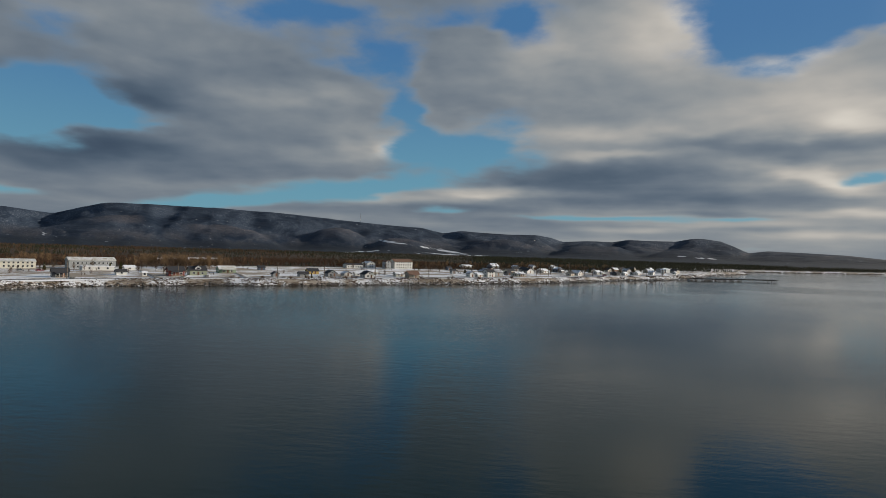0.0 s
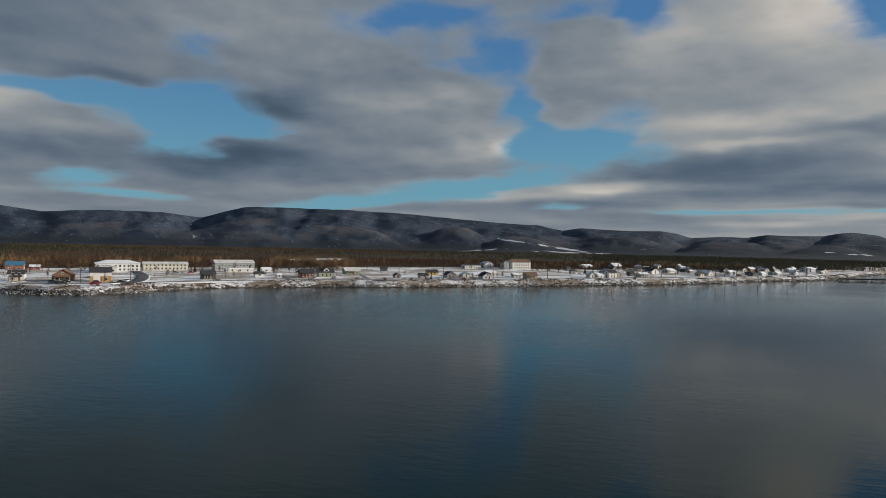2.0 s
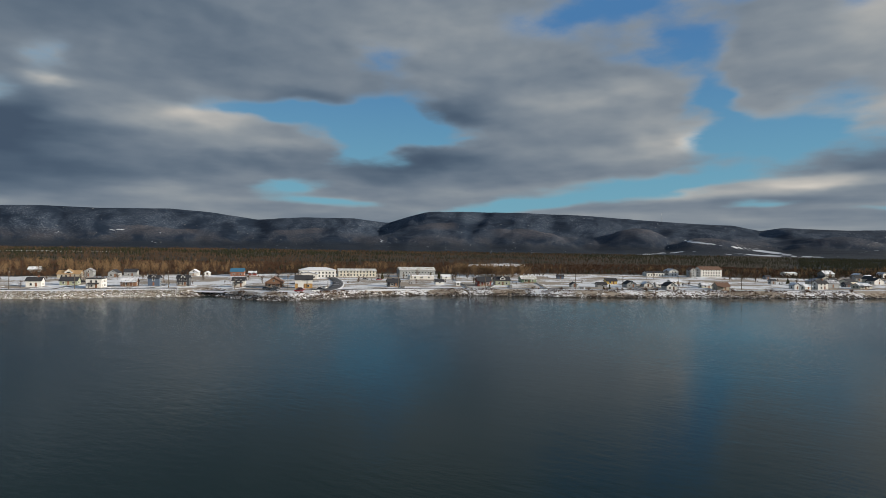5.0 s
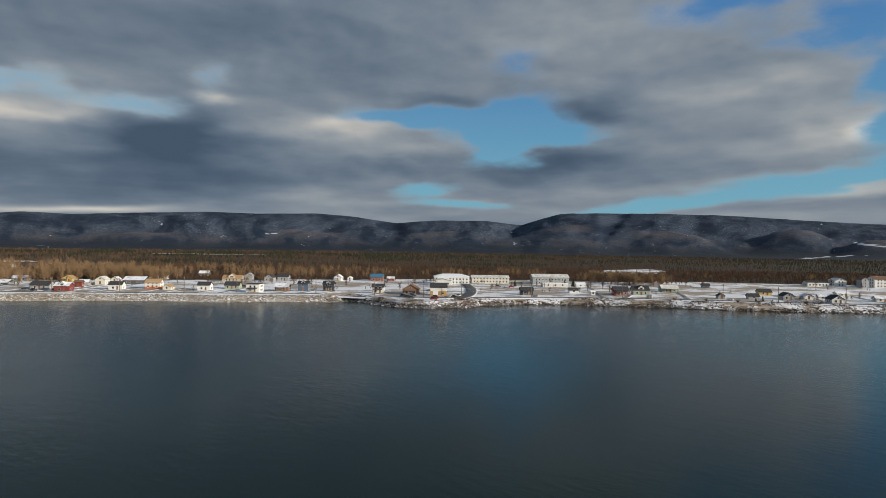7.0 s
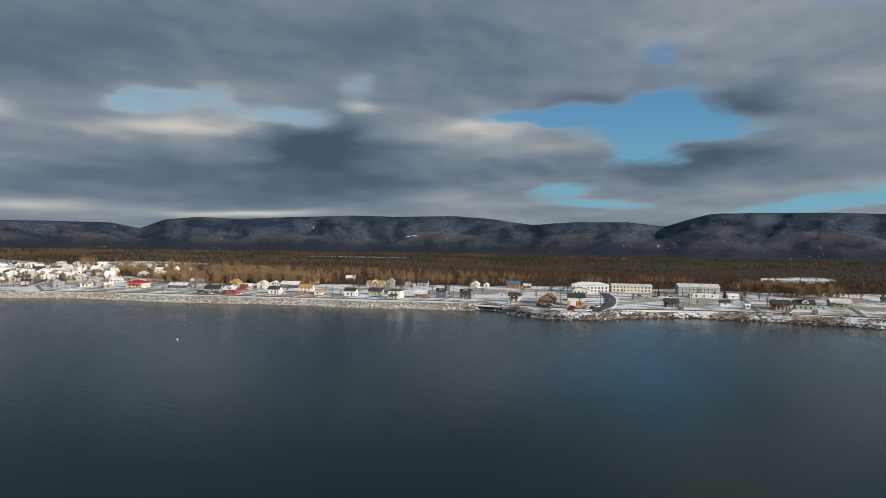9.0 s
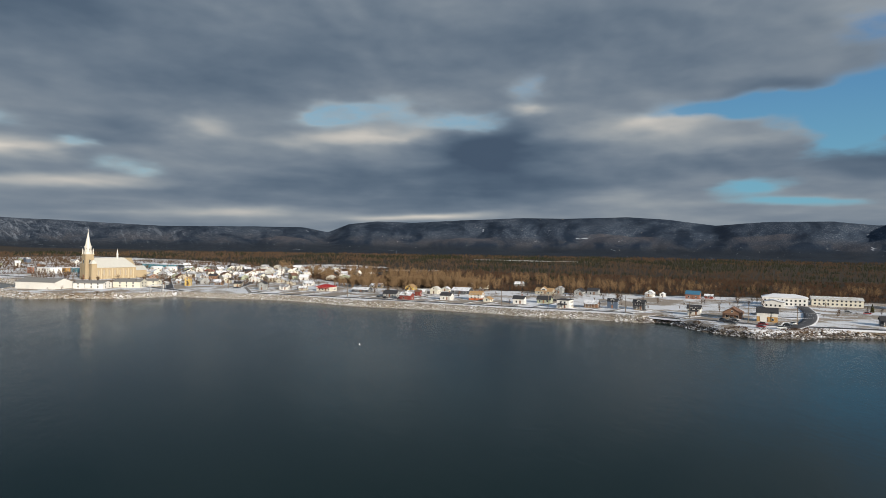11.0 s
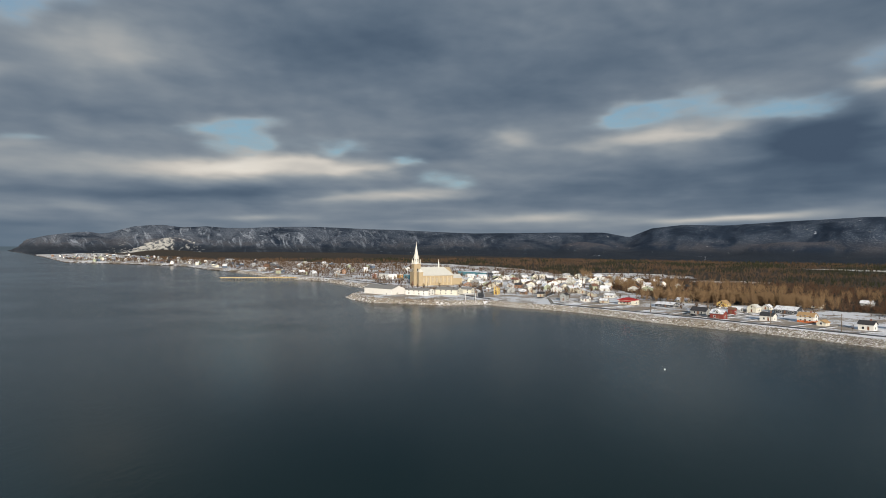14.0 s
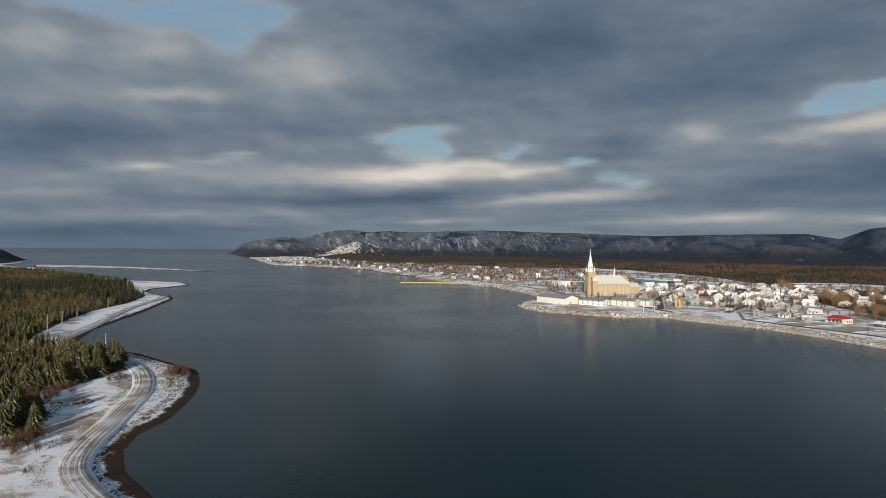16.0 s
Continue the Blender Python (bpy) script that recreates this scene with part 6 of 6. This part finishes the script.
SPRUCE_FAR = [whorl_tree(4, 4, k) for k in range(5)]
SPRUCE_NEAR = [whorl_tree(13, 9, 20 + k, 0.27) for k in range(5)]
TWIG_FAR = [twig_tree(16, 40 + k, 0.42, 0.020) for k in range(6)]
TWIG_EDGE = [twig_tree(64, 50 + k, 0.36, 0.0065) for k in range(5)]
TWIG_NEAR = [twig_tree(80, 60 + k, 0.36, 0.0060) for k in range(4)]


BUILT = np.array([(o.location.x, o.location.y) for o in scene.objects if o.parent is None and o.name.split(".")[0] in ("house", "hall", "church", "barn", "garage", "shed")])


def off_houses(px, py, gap=9.0):
    """True where no building stands within the gap."""
    free = np.ones(len(px), bool)
    for hx, hy in BUILT:
        free &= (px - hx) ** 2 + (py - hy) ** 2 > gap ** 2
    return free


def polar_points(count, az0, az1, r0, r1):
    az, r = np.radians(az0 + rng.random(count) * (az1 - az0)), np.sqrt(r0 ** 2 + rng.random(count) * (r1 ** 2 - r0 ** 2))
    return -np.sin(az) * r, np.cos(az) * r


# Woods behind the town: brown hardwoods with stands of spruce.
px, py = polar_points(56000, -34, 137, 430, 1900)
z, town, near, _, _ = land_height(px, py)
keep = (wood_mask(px, py, town, near) > 0.5) & (town > 0) & off_houses(px, py) & (rng.random(len(px)) < np.interp(np.hypot(px, py), [430, 900, 1900], [1.0, 0.9, 0.55]))
px, py, z, town = px[keep], py[keep], z[keep], town[keep]
az = np.degrees(np.arctan2(-px, py))
stand = fbm(px / 90, py / 60, 4, 51) + 0.10 * ease(town, 300, 700) - 0.06 * ease(town, 260, 160) + 0.20 * ease(az, 26, 8) + 0.05 * ease(az, 5, -10)
spruce = stand + 0.13 * (rng.random(len(px)) - 0.5) > 0.59
far_size = np.interp(np.hypot(px, py), [430, 1000, 1900], [1.0, 1.0, 1.35])
high = (2.2 + 4.4 * fbm(px / 40, py / 40, 3, 53) + 1.8 * rng.random(len(px))) * far_size * np.interp(az, [0, 14, 40, 55], [0.62, 0.72, 0.85, 1.0])
for name, pick, temps, mat, wide, label in (("spruce_wood", spruce, SPRUCE_FAR, spruce_mat, 0.72, "dark spruce woods behind the town"), ("hardwood_wood", ~spruce, TWIG_FAR, twig_mat, 1.25, "brown leafless hardwoods behind the town")):
    sc = np.stack([high[pick] * wide, high[pick] * wide, high[pick]], 1)
    ob = scatter_mesh(name, temps, np.column_stack([px, py, z - 0.2])[pick], sc, rng.random(pick.sum()) * 6.3, mat)
    tagged(ob, label, "woods", kind="stuff")

# Dark spruces on the plain behind the inlet end of the town.
px, py = polar_points(11000, -34, 3, 600, 1900)
z, town, near, _, _ = land_height(px, py)
keep = (town > np.interp(np.degrees(np.arctan2(-px, py)), [-34, -18, -14, 3], [16, 22, 70, 150])) & off_houses(px, py, 12) & (fbm(px / 60, py / 60, 3, 47) > 0.36)
px, py, z = px[keep], py[keep], z[keep]
high = (2.6 + 2.6 * rng.random(len(px))) * np.interp(np.hypot(px, py), [600, 1900], [1.0, 1.4])
ob = scatter_mesh("spruce_wood", SPRUCE_FAR, np.column_stack([px, py, z - 0.2]), np.stack([high, high, high], 1), rng.random(len(px)) * 6.3, spruce_mat)
tagged(ob, "dark low spruces on the plain behind the inlet", "woods", kind="stuff")

# Low scrub at the edge of the woods and among the fields.
px, py = polar_points(27000, -20, 112, 420, 900)
z, town, near, _, _ = land_height(px, py)
here = wood_mask(px, py, town, near)
keep = (here > 0.25) & (town > 30) & (town < 420) & off_houses(px, py)
px, py, z = px[keep], py[keep], z[keep]
high = 1.4 + 2.2 * fbm(px / 30, py / 30, 3, 58) + rng.random(len(px))
ob = scatter_mesh("scrub", TWIG_FAR, np.column_stack([px, py, z - 0.2]), np.stack([high * 1.8, high * 1.8, high], 1), rng.random(len(px)) * 6.3, scrub_mat)
tagged(ob, "low reddish-brown alder scrub along the wood edge", "scrub", kind="stuff")

# A row of tall pale birches at the edge of the wood.
px, py = polar_points(15000, -12, 118, 420, 1000)
z, town, near, _, _ = land_height(px, py)
keep = (wood_mask(px, py, town, near) > 0.3) & off_houses(px, py, 10) & (town < np.interp(np.degrees(np.arctan2(-px, py)), [55, 60, 88, 92], [270, 290, 290, 640])) & (fbm(px / 38, py / 38, 3, 57) > np.interp(np.degrees(np.arctan2(-px, py)), [55, 62, 86, 92], [0.60, 0.47, 0.47, 0.60]))
px, py, z = px[keep], py[keep], z[keep]
high = (6.5 + 5.0 * rng.random(len(px))) * np.interp(np.degrees(np.arctan2(-px, py)), [20, 30, 50, 60, 74, 80, 90, 98], [0.7, 1.0, 0.75, 1.0, 1.0, 1.3, 1.3, 1.0])
ob = scatter_mesh("birch_edge", TWIG_EDGE, np.column_stack([px, py, z - 0.2]), np.stack([high * 1.0, high * 1.0, high], 1), rng.random(len(px)) * 6.3, pale_twig_mat)
tagged(ob, "tall pale leafless birches at the wood edge", "woods", kind="stuff")

BIRCH_BELT = [(-560, 66), (-552, 100), (-545, 128), (-528, 158), (-505, 178)]
BIRCH_CLUMP = [(-292, 458), (-272, 470), (-246, 468), (-232, 478)]
# Tall pale birches in a belt behind the shore houses.
for belt, count, spread, label in ((BIRCH_BELT, 380, (9.0, 6.0), "belt of tall tan leafless birches behind the shore houses"), (BIRCH_CLUMP, 110, (7.0, 6.0), "clump of tan leafless birches beside the snowy yards")):
    line = np.array(belt, float)
    k = rng.random(count) * (len(line) - 1)
    i = k.astype(int)
    spot_b = line[i] + (line[i + 1] - line[i]) * (k - i)[:, None] + rng.normal(size=(count, 2)) * np.array(spread)
    spot_b = spot_b[off_houses(spot_b[:, 0], spot_b[:, 1], 11)]
    high = 8.0 + 4.5 * rng.random(len(spot_b))
    ob = scatter_mesh("birch_belt", TWIG_EDGE, np.column_stack([spot_b, land_height(spot_b[:, 0], spot_b[:, 1])[0] - 0.2]), np.stack([high * 0.95, high * 0.95, high], 1), rng.random(len(spot_b)) * 6.3, pale_twig_mat)
    tagged(ob, label, "woods", kind="stuff")


def plain_mesh(name, verts, faces, mat):
    me = bpy.data.meshes.new(name)
    me.from_pydata(verts.tolist(), [], faces.tolist())
    me.materials.append(mat)
    return me


spruce_crowns = [plain_mesh("crown", *SPRUCE_NEAR[k], near_spruce_mat) for k in range(5)]
twig_crowns = [plain_mesh("crown", *TWIG_NEAR[k], twig_mat) for k in range(4)]
trunk_mesh = shared(("trunk",), post(0, 0, -0.06, 0.95, 0.022, 0.003, 7), pole_mat)


def tree(x, y, high, wide, crown, label, category, group, z=None):
    ob = new(category.replace(" ", "_"))
    ob.matrix_world = pose(x, y, (ground_at(x, y) if z is None else z) - 0.1, 0, 0, rng.random() * 360) @ Matrix.Diagonal((wide, wide, high, 1))
    tagged(ob, label, category, group)
    for name, me in (("trunk", trunk_mesh), ("crown", crown)):
        p = new(name, me)
        p.parent = ob
    return ob


# Spruces of the near shore.
px, py = polar_points(5200, 136, 160, 180, 560)
z, town, near, _, _ = land_height(px, py)
keep = (wood_mask(px, py, town, near) > 0.6) & (near > 5)
px, py, z = px[keep], py[keep], z[keep]
order = np.argsort(np.hypot(px, py))
kept, cells = [], {}
for i in order:
    c = (int(px[i] // 3.4), int(py[i] // 3.4))
    if c not in cells:
        cells[c] = i
        kept.append(i)
kept = np.array(kept)
near_kept, rest = kept[:230], kept[230:]
for i in near_kept:
    h = 5.5 + 4.5 * rng.random()
    if rng.random() < 0.06:
        tree(px[i], py[i], h * 0.8, h * 0.8, twig_crowns[int(rng.integers(4))], "leafless brown alder among the spruces", "alder tree", "trees of the near shore", z[i])
    else:
        tree(px[i], py[i], h, h * (1.45 + 0.6 * rng.random()), spruce_crowns[int(rng.integers(5))], "green spruce with snow on its boughs", "spruce tree", "trees of the near shore", z[i])
for x, y, h in ((-97, -186, 6.5), (-92, -192, 8.5), (-97, -197, 9.5), (-88, -199, 9.0), (-93, -205, 10), (-84, -193, 8), (-87, -208, 9), (-100, -200, 9), (-103, -207, 9), (-98, -209, 10), (-107, -212, 8), (-101, -193, 7), (-106, -201, 8), (-93, -199, 9), (-111, -218, 7), (-104, -218, 9)):
    tree(x, y, h * 1.15, h * 1.55, spruce_crowns[int(rng.integers(5))], "dark bushy spruce beside the snowy clearing", "spruce tree", "trees of the near shore")
tree(-440, -566, 5, 6, spruce_crowns[1], "lone low spruce on the beach ridge", "spruce tree", "trees of the near shore")
MID = [whorl_tree(6, 6, 80 + k, 0.28) for k in range(4)]
high = 5.0 + 4.0 * rng.random(len(rest))
is_twig = fbm(px[rest] / 40, py[rest] / 40, 3, 61) + 0.12 * rng.random(len(rest)) > 0.66
for name, pick, temps, mat, wide, label in (("spruce_wood", ~is_twig, MID, near_spruce_mat, 0.95, "green spruce wood on the near shore"), ("alder_wood", is_twig, TWIG_FAR, olive_twig_mat, 1.1, "brown leafless alders among the spruces")):
    ob = scatter_mesh(name, temps, np.column_stack([px, py, z - 0.15])[rest][pick], np.stack([high[pick] * wide, high[pick] * wide, high[pick]], 1), rng.random(pick.sum()) * 6.3, mat)
    tagged(ob, label, "woods", kind="stuff")
px, py = polar_points(15000, 138, 168, 560, 1600)
z, town, near, _, _ = land_height(px, py)
keep = (wood_mask(px, py, town, near) > 0.6) & (near > 5)
px, py, z = px[keep], py[keep], z[keep]
is_twig = fbm(px / 60, py / 60, 3, 63) + 0.2 * rng.random(len(px)) > 0.66
high = 5 + 4 * rng.random(len(px))
for name, pick, temps, mat, wide, label in (("spruce_wood", ~is_twig, SPRUCE_FAR, spruce_mat, 0.95, "spruce wood along the far end of the spit"), ("alder_wood", is_twig, TWIG_FAR, olive_twig_mat, 1.2, "brown alders along the far end of the spit")):
    ob = scatter_mesh(name, temps, np.column_stack([px, py, z - 0.15])[pick], np.stack([high[pick] * wide, high[pick] * wide, high[pick]], 1), rng.random(pick.sum()) * 6.3, mat)
    tagged(ob, label, "woods", kind="stuff")


# Shrubs, grass tussocks.
def shrub(x, y, high, wide, label="rust-brown leafless shrub beside the shore road"):
    ob = new("shrub")
    ob.matrix_world = pose(x, y, ground_at(x, y) - 0.1, 0, 0, rng.random() * 360)
    tagged(ob, label, "shrub", "shrubs")
    for n in range(3):
        p = new("twig_clump", shrub_meshes[int(rng.integers(4))])
        p.parent, p.matrix_basis = ob, pose(rng.normal() * wide * 0.35, rng.normal() * wide * 0.35, 0, 0, 0, rng.random() * 360) @ Matrix.Diagonal((wide, wide, high * (0.7 + 0.5 * rng.random()), 1))
    return ob


shrub_meshes = [plain_mesh("twig_clump", *twig_tree(60, 90 + k, 0.75, 0.012), shrub_mat) for k in range(4)]
for cx, cy, n, spread in ((-181, -230, 8, 2.4), (-175, -222, 6, 2.0), (-154, -233, 4, 2.0), (-166, -256, 6, 2.5), (-162, -247, 5, 2.0), (-91, -182, 7, 3), (-84, -180, 6, 4), (-122, -228, 14, 4), (-112, -228, 12, 4), (-88, -178, 14, 5), (-132, -232, 8, 3), (-178, -226, 8, 2.4)):
    for _ in range(n):
        shrub(cx + rng.normal() * spread, cy + rng.normal() * spread, 2.0 + 1.6 * rng.random(), 2.0 + rng.random())
for x, y in ((-120, 388), (-113, 394), (-106, 399), (-127, 383), (-100, 404), (-135, 376), (-60, 438), (-40, 456), (-20, 470), (-150, 366), (-165, 360), (5, 492)):
    shrub(x, y + 1, 2.6, 3.2, "brown leafless shrub on the snowy bank")

# Garden trees in the town.
for x, y, h in ((-133, 400, 3), (-130, 403, 4), (-300, 372, 6), (-268, 404, 7), (-272, 398, 6)):
    tree(x, y, h, h * 0.8, spruce_crowns[2], "dark young spruce in a snowy yard", "spruce tree", "garden trees")
px, py = polar_points(2600, -8, 124, 420, 1150)
z, town, near, _, _ = land_height(px, py)
keep = np.nonzero((wood_mask(px, py, town, near) < 0.3) & (town > 45) & (fbm(px / 60, py / 60, 3, 71) > 0.45))[0][:300]
for i in keep:
    h = 4.5 + 4 * rng.random()
    tree(px[i], py[i], h, h * 1.1, twig_crowns[int(rng.integers(4))], "leafless brown garden tree between the houses", "garden tree", "garden trees", z[i])

# Brown brush and small trees between the houses and along the yards.
px, py = polar_points(24000, -14, 138, 420, 2100)
z, town, near, _, _ = land_height(px, py)
az = np.degrees(np.arctan2(-px, py))
keep = (town > 26) & (town < 420) & (wood_mask(px, py, town, near) < 0.4) & (fbm(px / 34, py / 34, 3, 77) > np.interp(az, [-14, 0, 40, 80, 95, 138], [0.52, 0.60, 0.57, 0.55, 0.50, 0.46]))
px, py, z = px[keep], py[keep], z[keep]
high = (1.5 + 3.5 * rng.random(len(px)) ** 1.6) * np.interp(np.hypot(px, py), [420, 900, 2100], [1.0, 1.25, 1.5])
ob = scatter_mesh("yard_brush", TWIG_EDGE, np.column_stack([px, py, z - 0.1]), np.stack([high * 1.3, high * 1.3, high], 1), rng.random(len(px)) * 6.3, twig_mat)
tagged(ob, "brown leafless brush between the town's yards", "brush", kind="stuff")

# Garden trees of the harbour streets, too many to count.
px, py = polar_points(34000, 88, 138, 600, 2100)
z, town, near, _, _ = land_height(px, py)
keep = (town > 20) & (town < 400) & (wood_mask(px, py, town, near) < 0.4) & (fbm(px / 45, py / 45, 3, 83) > 0.42)
px, py, z = px[keep][:13000], py[keep][:13000], z[keep][:13000]
high = (2.0 + 4.5 * rng.random(len(px)) ** 1.4) * np.interp(np.hypot(px, py), [600, 2100], [1.0, 1.5])
ob = scatter_mesh("garden_wood", TWIG_FAR, np.column_stack([px, py, z - 0.1]), np.stack([high * 1.1, high * 1.1, high], 1), rng.random(len(px)) * 6.3, twig_mat)
tagged(ob, "brown leafless trees among the harbour houses", "trees", kind="stuff")

# Dead grass tussocks on the sea bank.
bank_line = np.array(TOWN_SHORE[30:51], float)
seg = np.diff(bank_line, axis=0)
length = np.hypot(*seg.T)
i = rng.choice(len(seg), 7000, p=length / length.sum())
side = np.stack([-seg[:, 1], seg[:, 0]], 1) / length[:, None]
p = bank_line[i] + seg[i] * rng.random((7000, 1)) + side[i] * (2.0 + 9.5 * rng.random((7000, 1)))
p = p[fbm(p[:, 0] / 9, p[:, 1] / 9, 3, 79) > 0.50]
high = 0.35 + 0.5 * rng.random(len(p))
ob = scatter_mesh("grass_tussock", [twig_tree(10, 120 + k, 0.9, 0.07) for k in range(4)], np.column_stack([p, land_height(p[:, 0], p[:, 1])[0] - 0.05]), np.stack([high * 1.6, high * 1.6, high], 1), rng.random(len(p)) * 6.3, scrub_mat)
tagged(ob, "dead brown grass tussocks on the snowy bank", "grass", kind="stuff")

# Close-built streets behind the harbour: houses in rows that run with the shore.
taken = [(o.location.x, o.location.y) for o in scene.objects if o.name.split(".")[0] in ("house", "hall", "church", "barn", "garage")]
row_way, row_side = Vector((0.93, 0.36)), Vector((-0.36, 0.93))
for row in range(9):
    for col in range(13):
        spot_at = Vector((-845, -150)) + row_way * (row * 30 + rng.normal() * 3) + row_side * (col * 17 + rng.normal() * 2.5)
        x, y = spot_at
        if ground_at(x, y) < 3.8 or any((x - a) ** 2 + (y - b) ** 2 < 15 ** 2 for a, b in taken) or (x + 705) ** 2 + (y + 165) ** 2 < 55 ** 2 or rng.random() < 0.2:
            continue
        taken.append((x, y))
        w = 7.5 + 4.5 * rng.random()
        house(round(x), round(y), float(rng.choice([23, 113, 68])), w, w * (0.7 + 0.2 * rng.random()), 2.4 + 1.9 * rng.random(), 1.8 + 0.9 * rng.random(), str(rng.choice(["x", "y"])),
              str(rng.choice(["white", "tan", "cream", "grey", "white", "brown", "sage", "cream", "cream"])), str(rng.choice(["snow", "half", "half", "dark", "grey", "brown", "half", "silver"])), str(rng.choice(["n", "nc", "np"])))

# Far end of the town along the harbour.
shore_far = np.array(TOWN_SHORE[2:12], float)
seg = np.diff(shore_far, axis=0)
length = np.hypot(*seg.T)
for n in range(170):
    i = int(rng.choice(len(seg), p=length / length.sum()))
    k, off = rng.random(), 22 + 260 * rng.random() ** 1.5
    side = np.array([-seg[i][1], seg[i][0]]) / length[i]
    x, y = shore_far[i] + seg[i] * k + side * off
    if -900 < x < -590 and -330 < y < -100:
        continue
    w, d = 6.5 + 4.5 * rng.random(), 6.0 + 2.5 * rng.random()
    house(round(x), round(y), float(rng.choice([25, 40, 55, 120])), w, d, 3.0 + 2.6 * rng.random(), 2.2 + rng.random(), str(rng.choice(["x", "y"])), str(rng.choice(["white", "grey", "grey", "cream", "grey", "sage", "blue", "brown", "charcoal"])), str(rng.choice(["grey", "half", "half", "dark", "grey", "brown"])), "n" if math.hypot(x, y) < 1150 else "z")

# Tan dead grass along the near shore road, and dark low brush on the clearing beside it.
road_line = [(-70, -95), (-76, -118), (-80, -136), (-87, -153), (-101, -168), (-115, -179), (-129, -191), (-143, -203), (-158, -221), (-172, -243), (-183, -270)]
gx, gy = rng.uniform(-200, -60, 26000), rng.uniform(-280, -90, 26000)
away = off_line(gx, gy, road_line)
gz, _, g_off, _, _ = land_height(gx, gy)
patch = fbm(gx / 7, gy / 7, 3, 101)
verge = (away > 4.6) & (away < 8.5) & (patch > 0.47)
top_bank = (g_off > 7.5) & (g_off < 11.5) & (patch > 0.5) & (away > 5)
open_tuft = (away > 8) & (away < 60) & (g_off > 10) & (fbm(gx / 14, gy / 14, 3, 103) > 0.60)
tan_grass_mat = foliage("tan_dead_grass", (0.14, 0.095, 0.05), (0.34, 0.25, 0.14))
for name, pick, mat, low, span, label in (("verge_grass", verge | top_bank, tan_grass_mat, 0.22, 0.38, "tan dead grass along the edge of the snowy road"), ("clearing_brush", open_tuft & ~verge, shrub_mat, 0.3, 0.5, "low dark brush poking through the snowy clearing")):
    high = low + span * rng.random(pick.sum())
    ob = scatter_mesh(name, [twig_tree(9, 140 + k, 0.9, 0.06) for k in range(4)], np.column_stack([gx, gy, gz - 0.04])[pick], np.stack([high * 1.7, high * 1.7, high], 1), rng.random(pick.sum()) * 6.3, mat)
    tagged(ob, label, "grass", kind="stuff")
for cx, cy, n, spread in ((-104, -222, 10, 3.0), (-112, -216, 7, 2.5), (-118, -222, 7, 2.5)):
    for _ in range(n):
        shrub(cx + rng.normal() * spread, cy + rng.normal() * spread * 0.6, 1.2 + 0.8 * rng.random(), 1.8 + rng.random(), "dark low leafless shrub on the snowy clearing")

# More houses and dark garden spruces at the inlet end of the town, in loose rows behind the bank.
taken = [(o.location.x, o.location.y) for o in scene.objects if o.parent is None and o.name.split(".")[0] in ("house", "hall", "barn", "garage")]
east = np.array(TOWN_SHORE[45:52], float)
seg = np.diff(east, axis=0)
length = np.hypot(*seg.T)
for n in range(60):
    i = int(rng.choice(len(seg), p=length / length.sum()))
    side = np.array([-seg[i][1], seg[i][0]]) / length[i]
    x, y = east[i] + seg[i] * rng.random() + side * (30 + 85 * rng.random())
    if any((x - a) ** 2 + (y - b) ** 2 < 16 ** 2 for a, b in taken):
        continue
    taken.append((x, y))
    if n % 3 == 2:
        h = 4.0 + 3.0 * rng.random()
        tree(x, y, h, h * 1.3, spruce_crowns[int(rng.integers(5))], "dark garden spruce between snowy yards", "spruce tree", "garden trees")
    else:
        w = 7.0 + 4.0 * rng.random()
        house(round(x), round(y), 48 + 8 * rng.normal(), w, w * 0.75, 2.4 + 1.2 * rng.random(), 1.7 + 0.7 * rng.random(), str(rng.choice(["x", "y"])), str(rng.choice(["grey", "tan", "white", "cream", "charcoal", "brown"])), str(rng.choice(["half", "dark", "grey", "dark", "snow"])), "n")
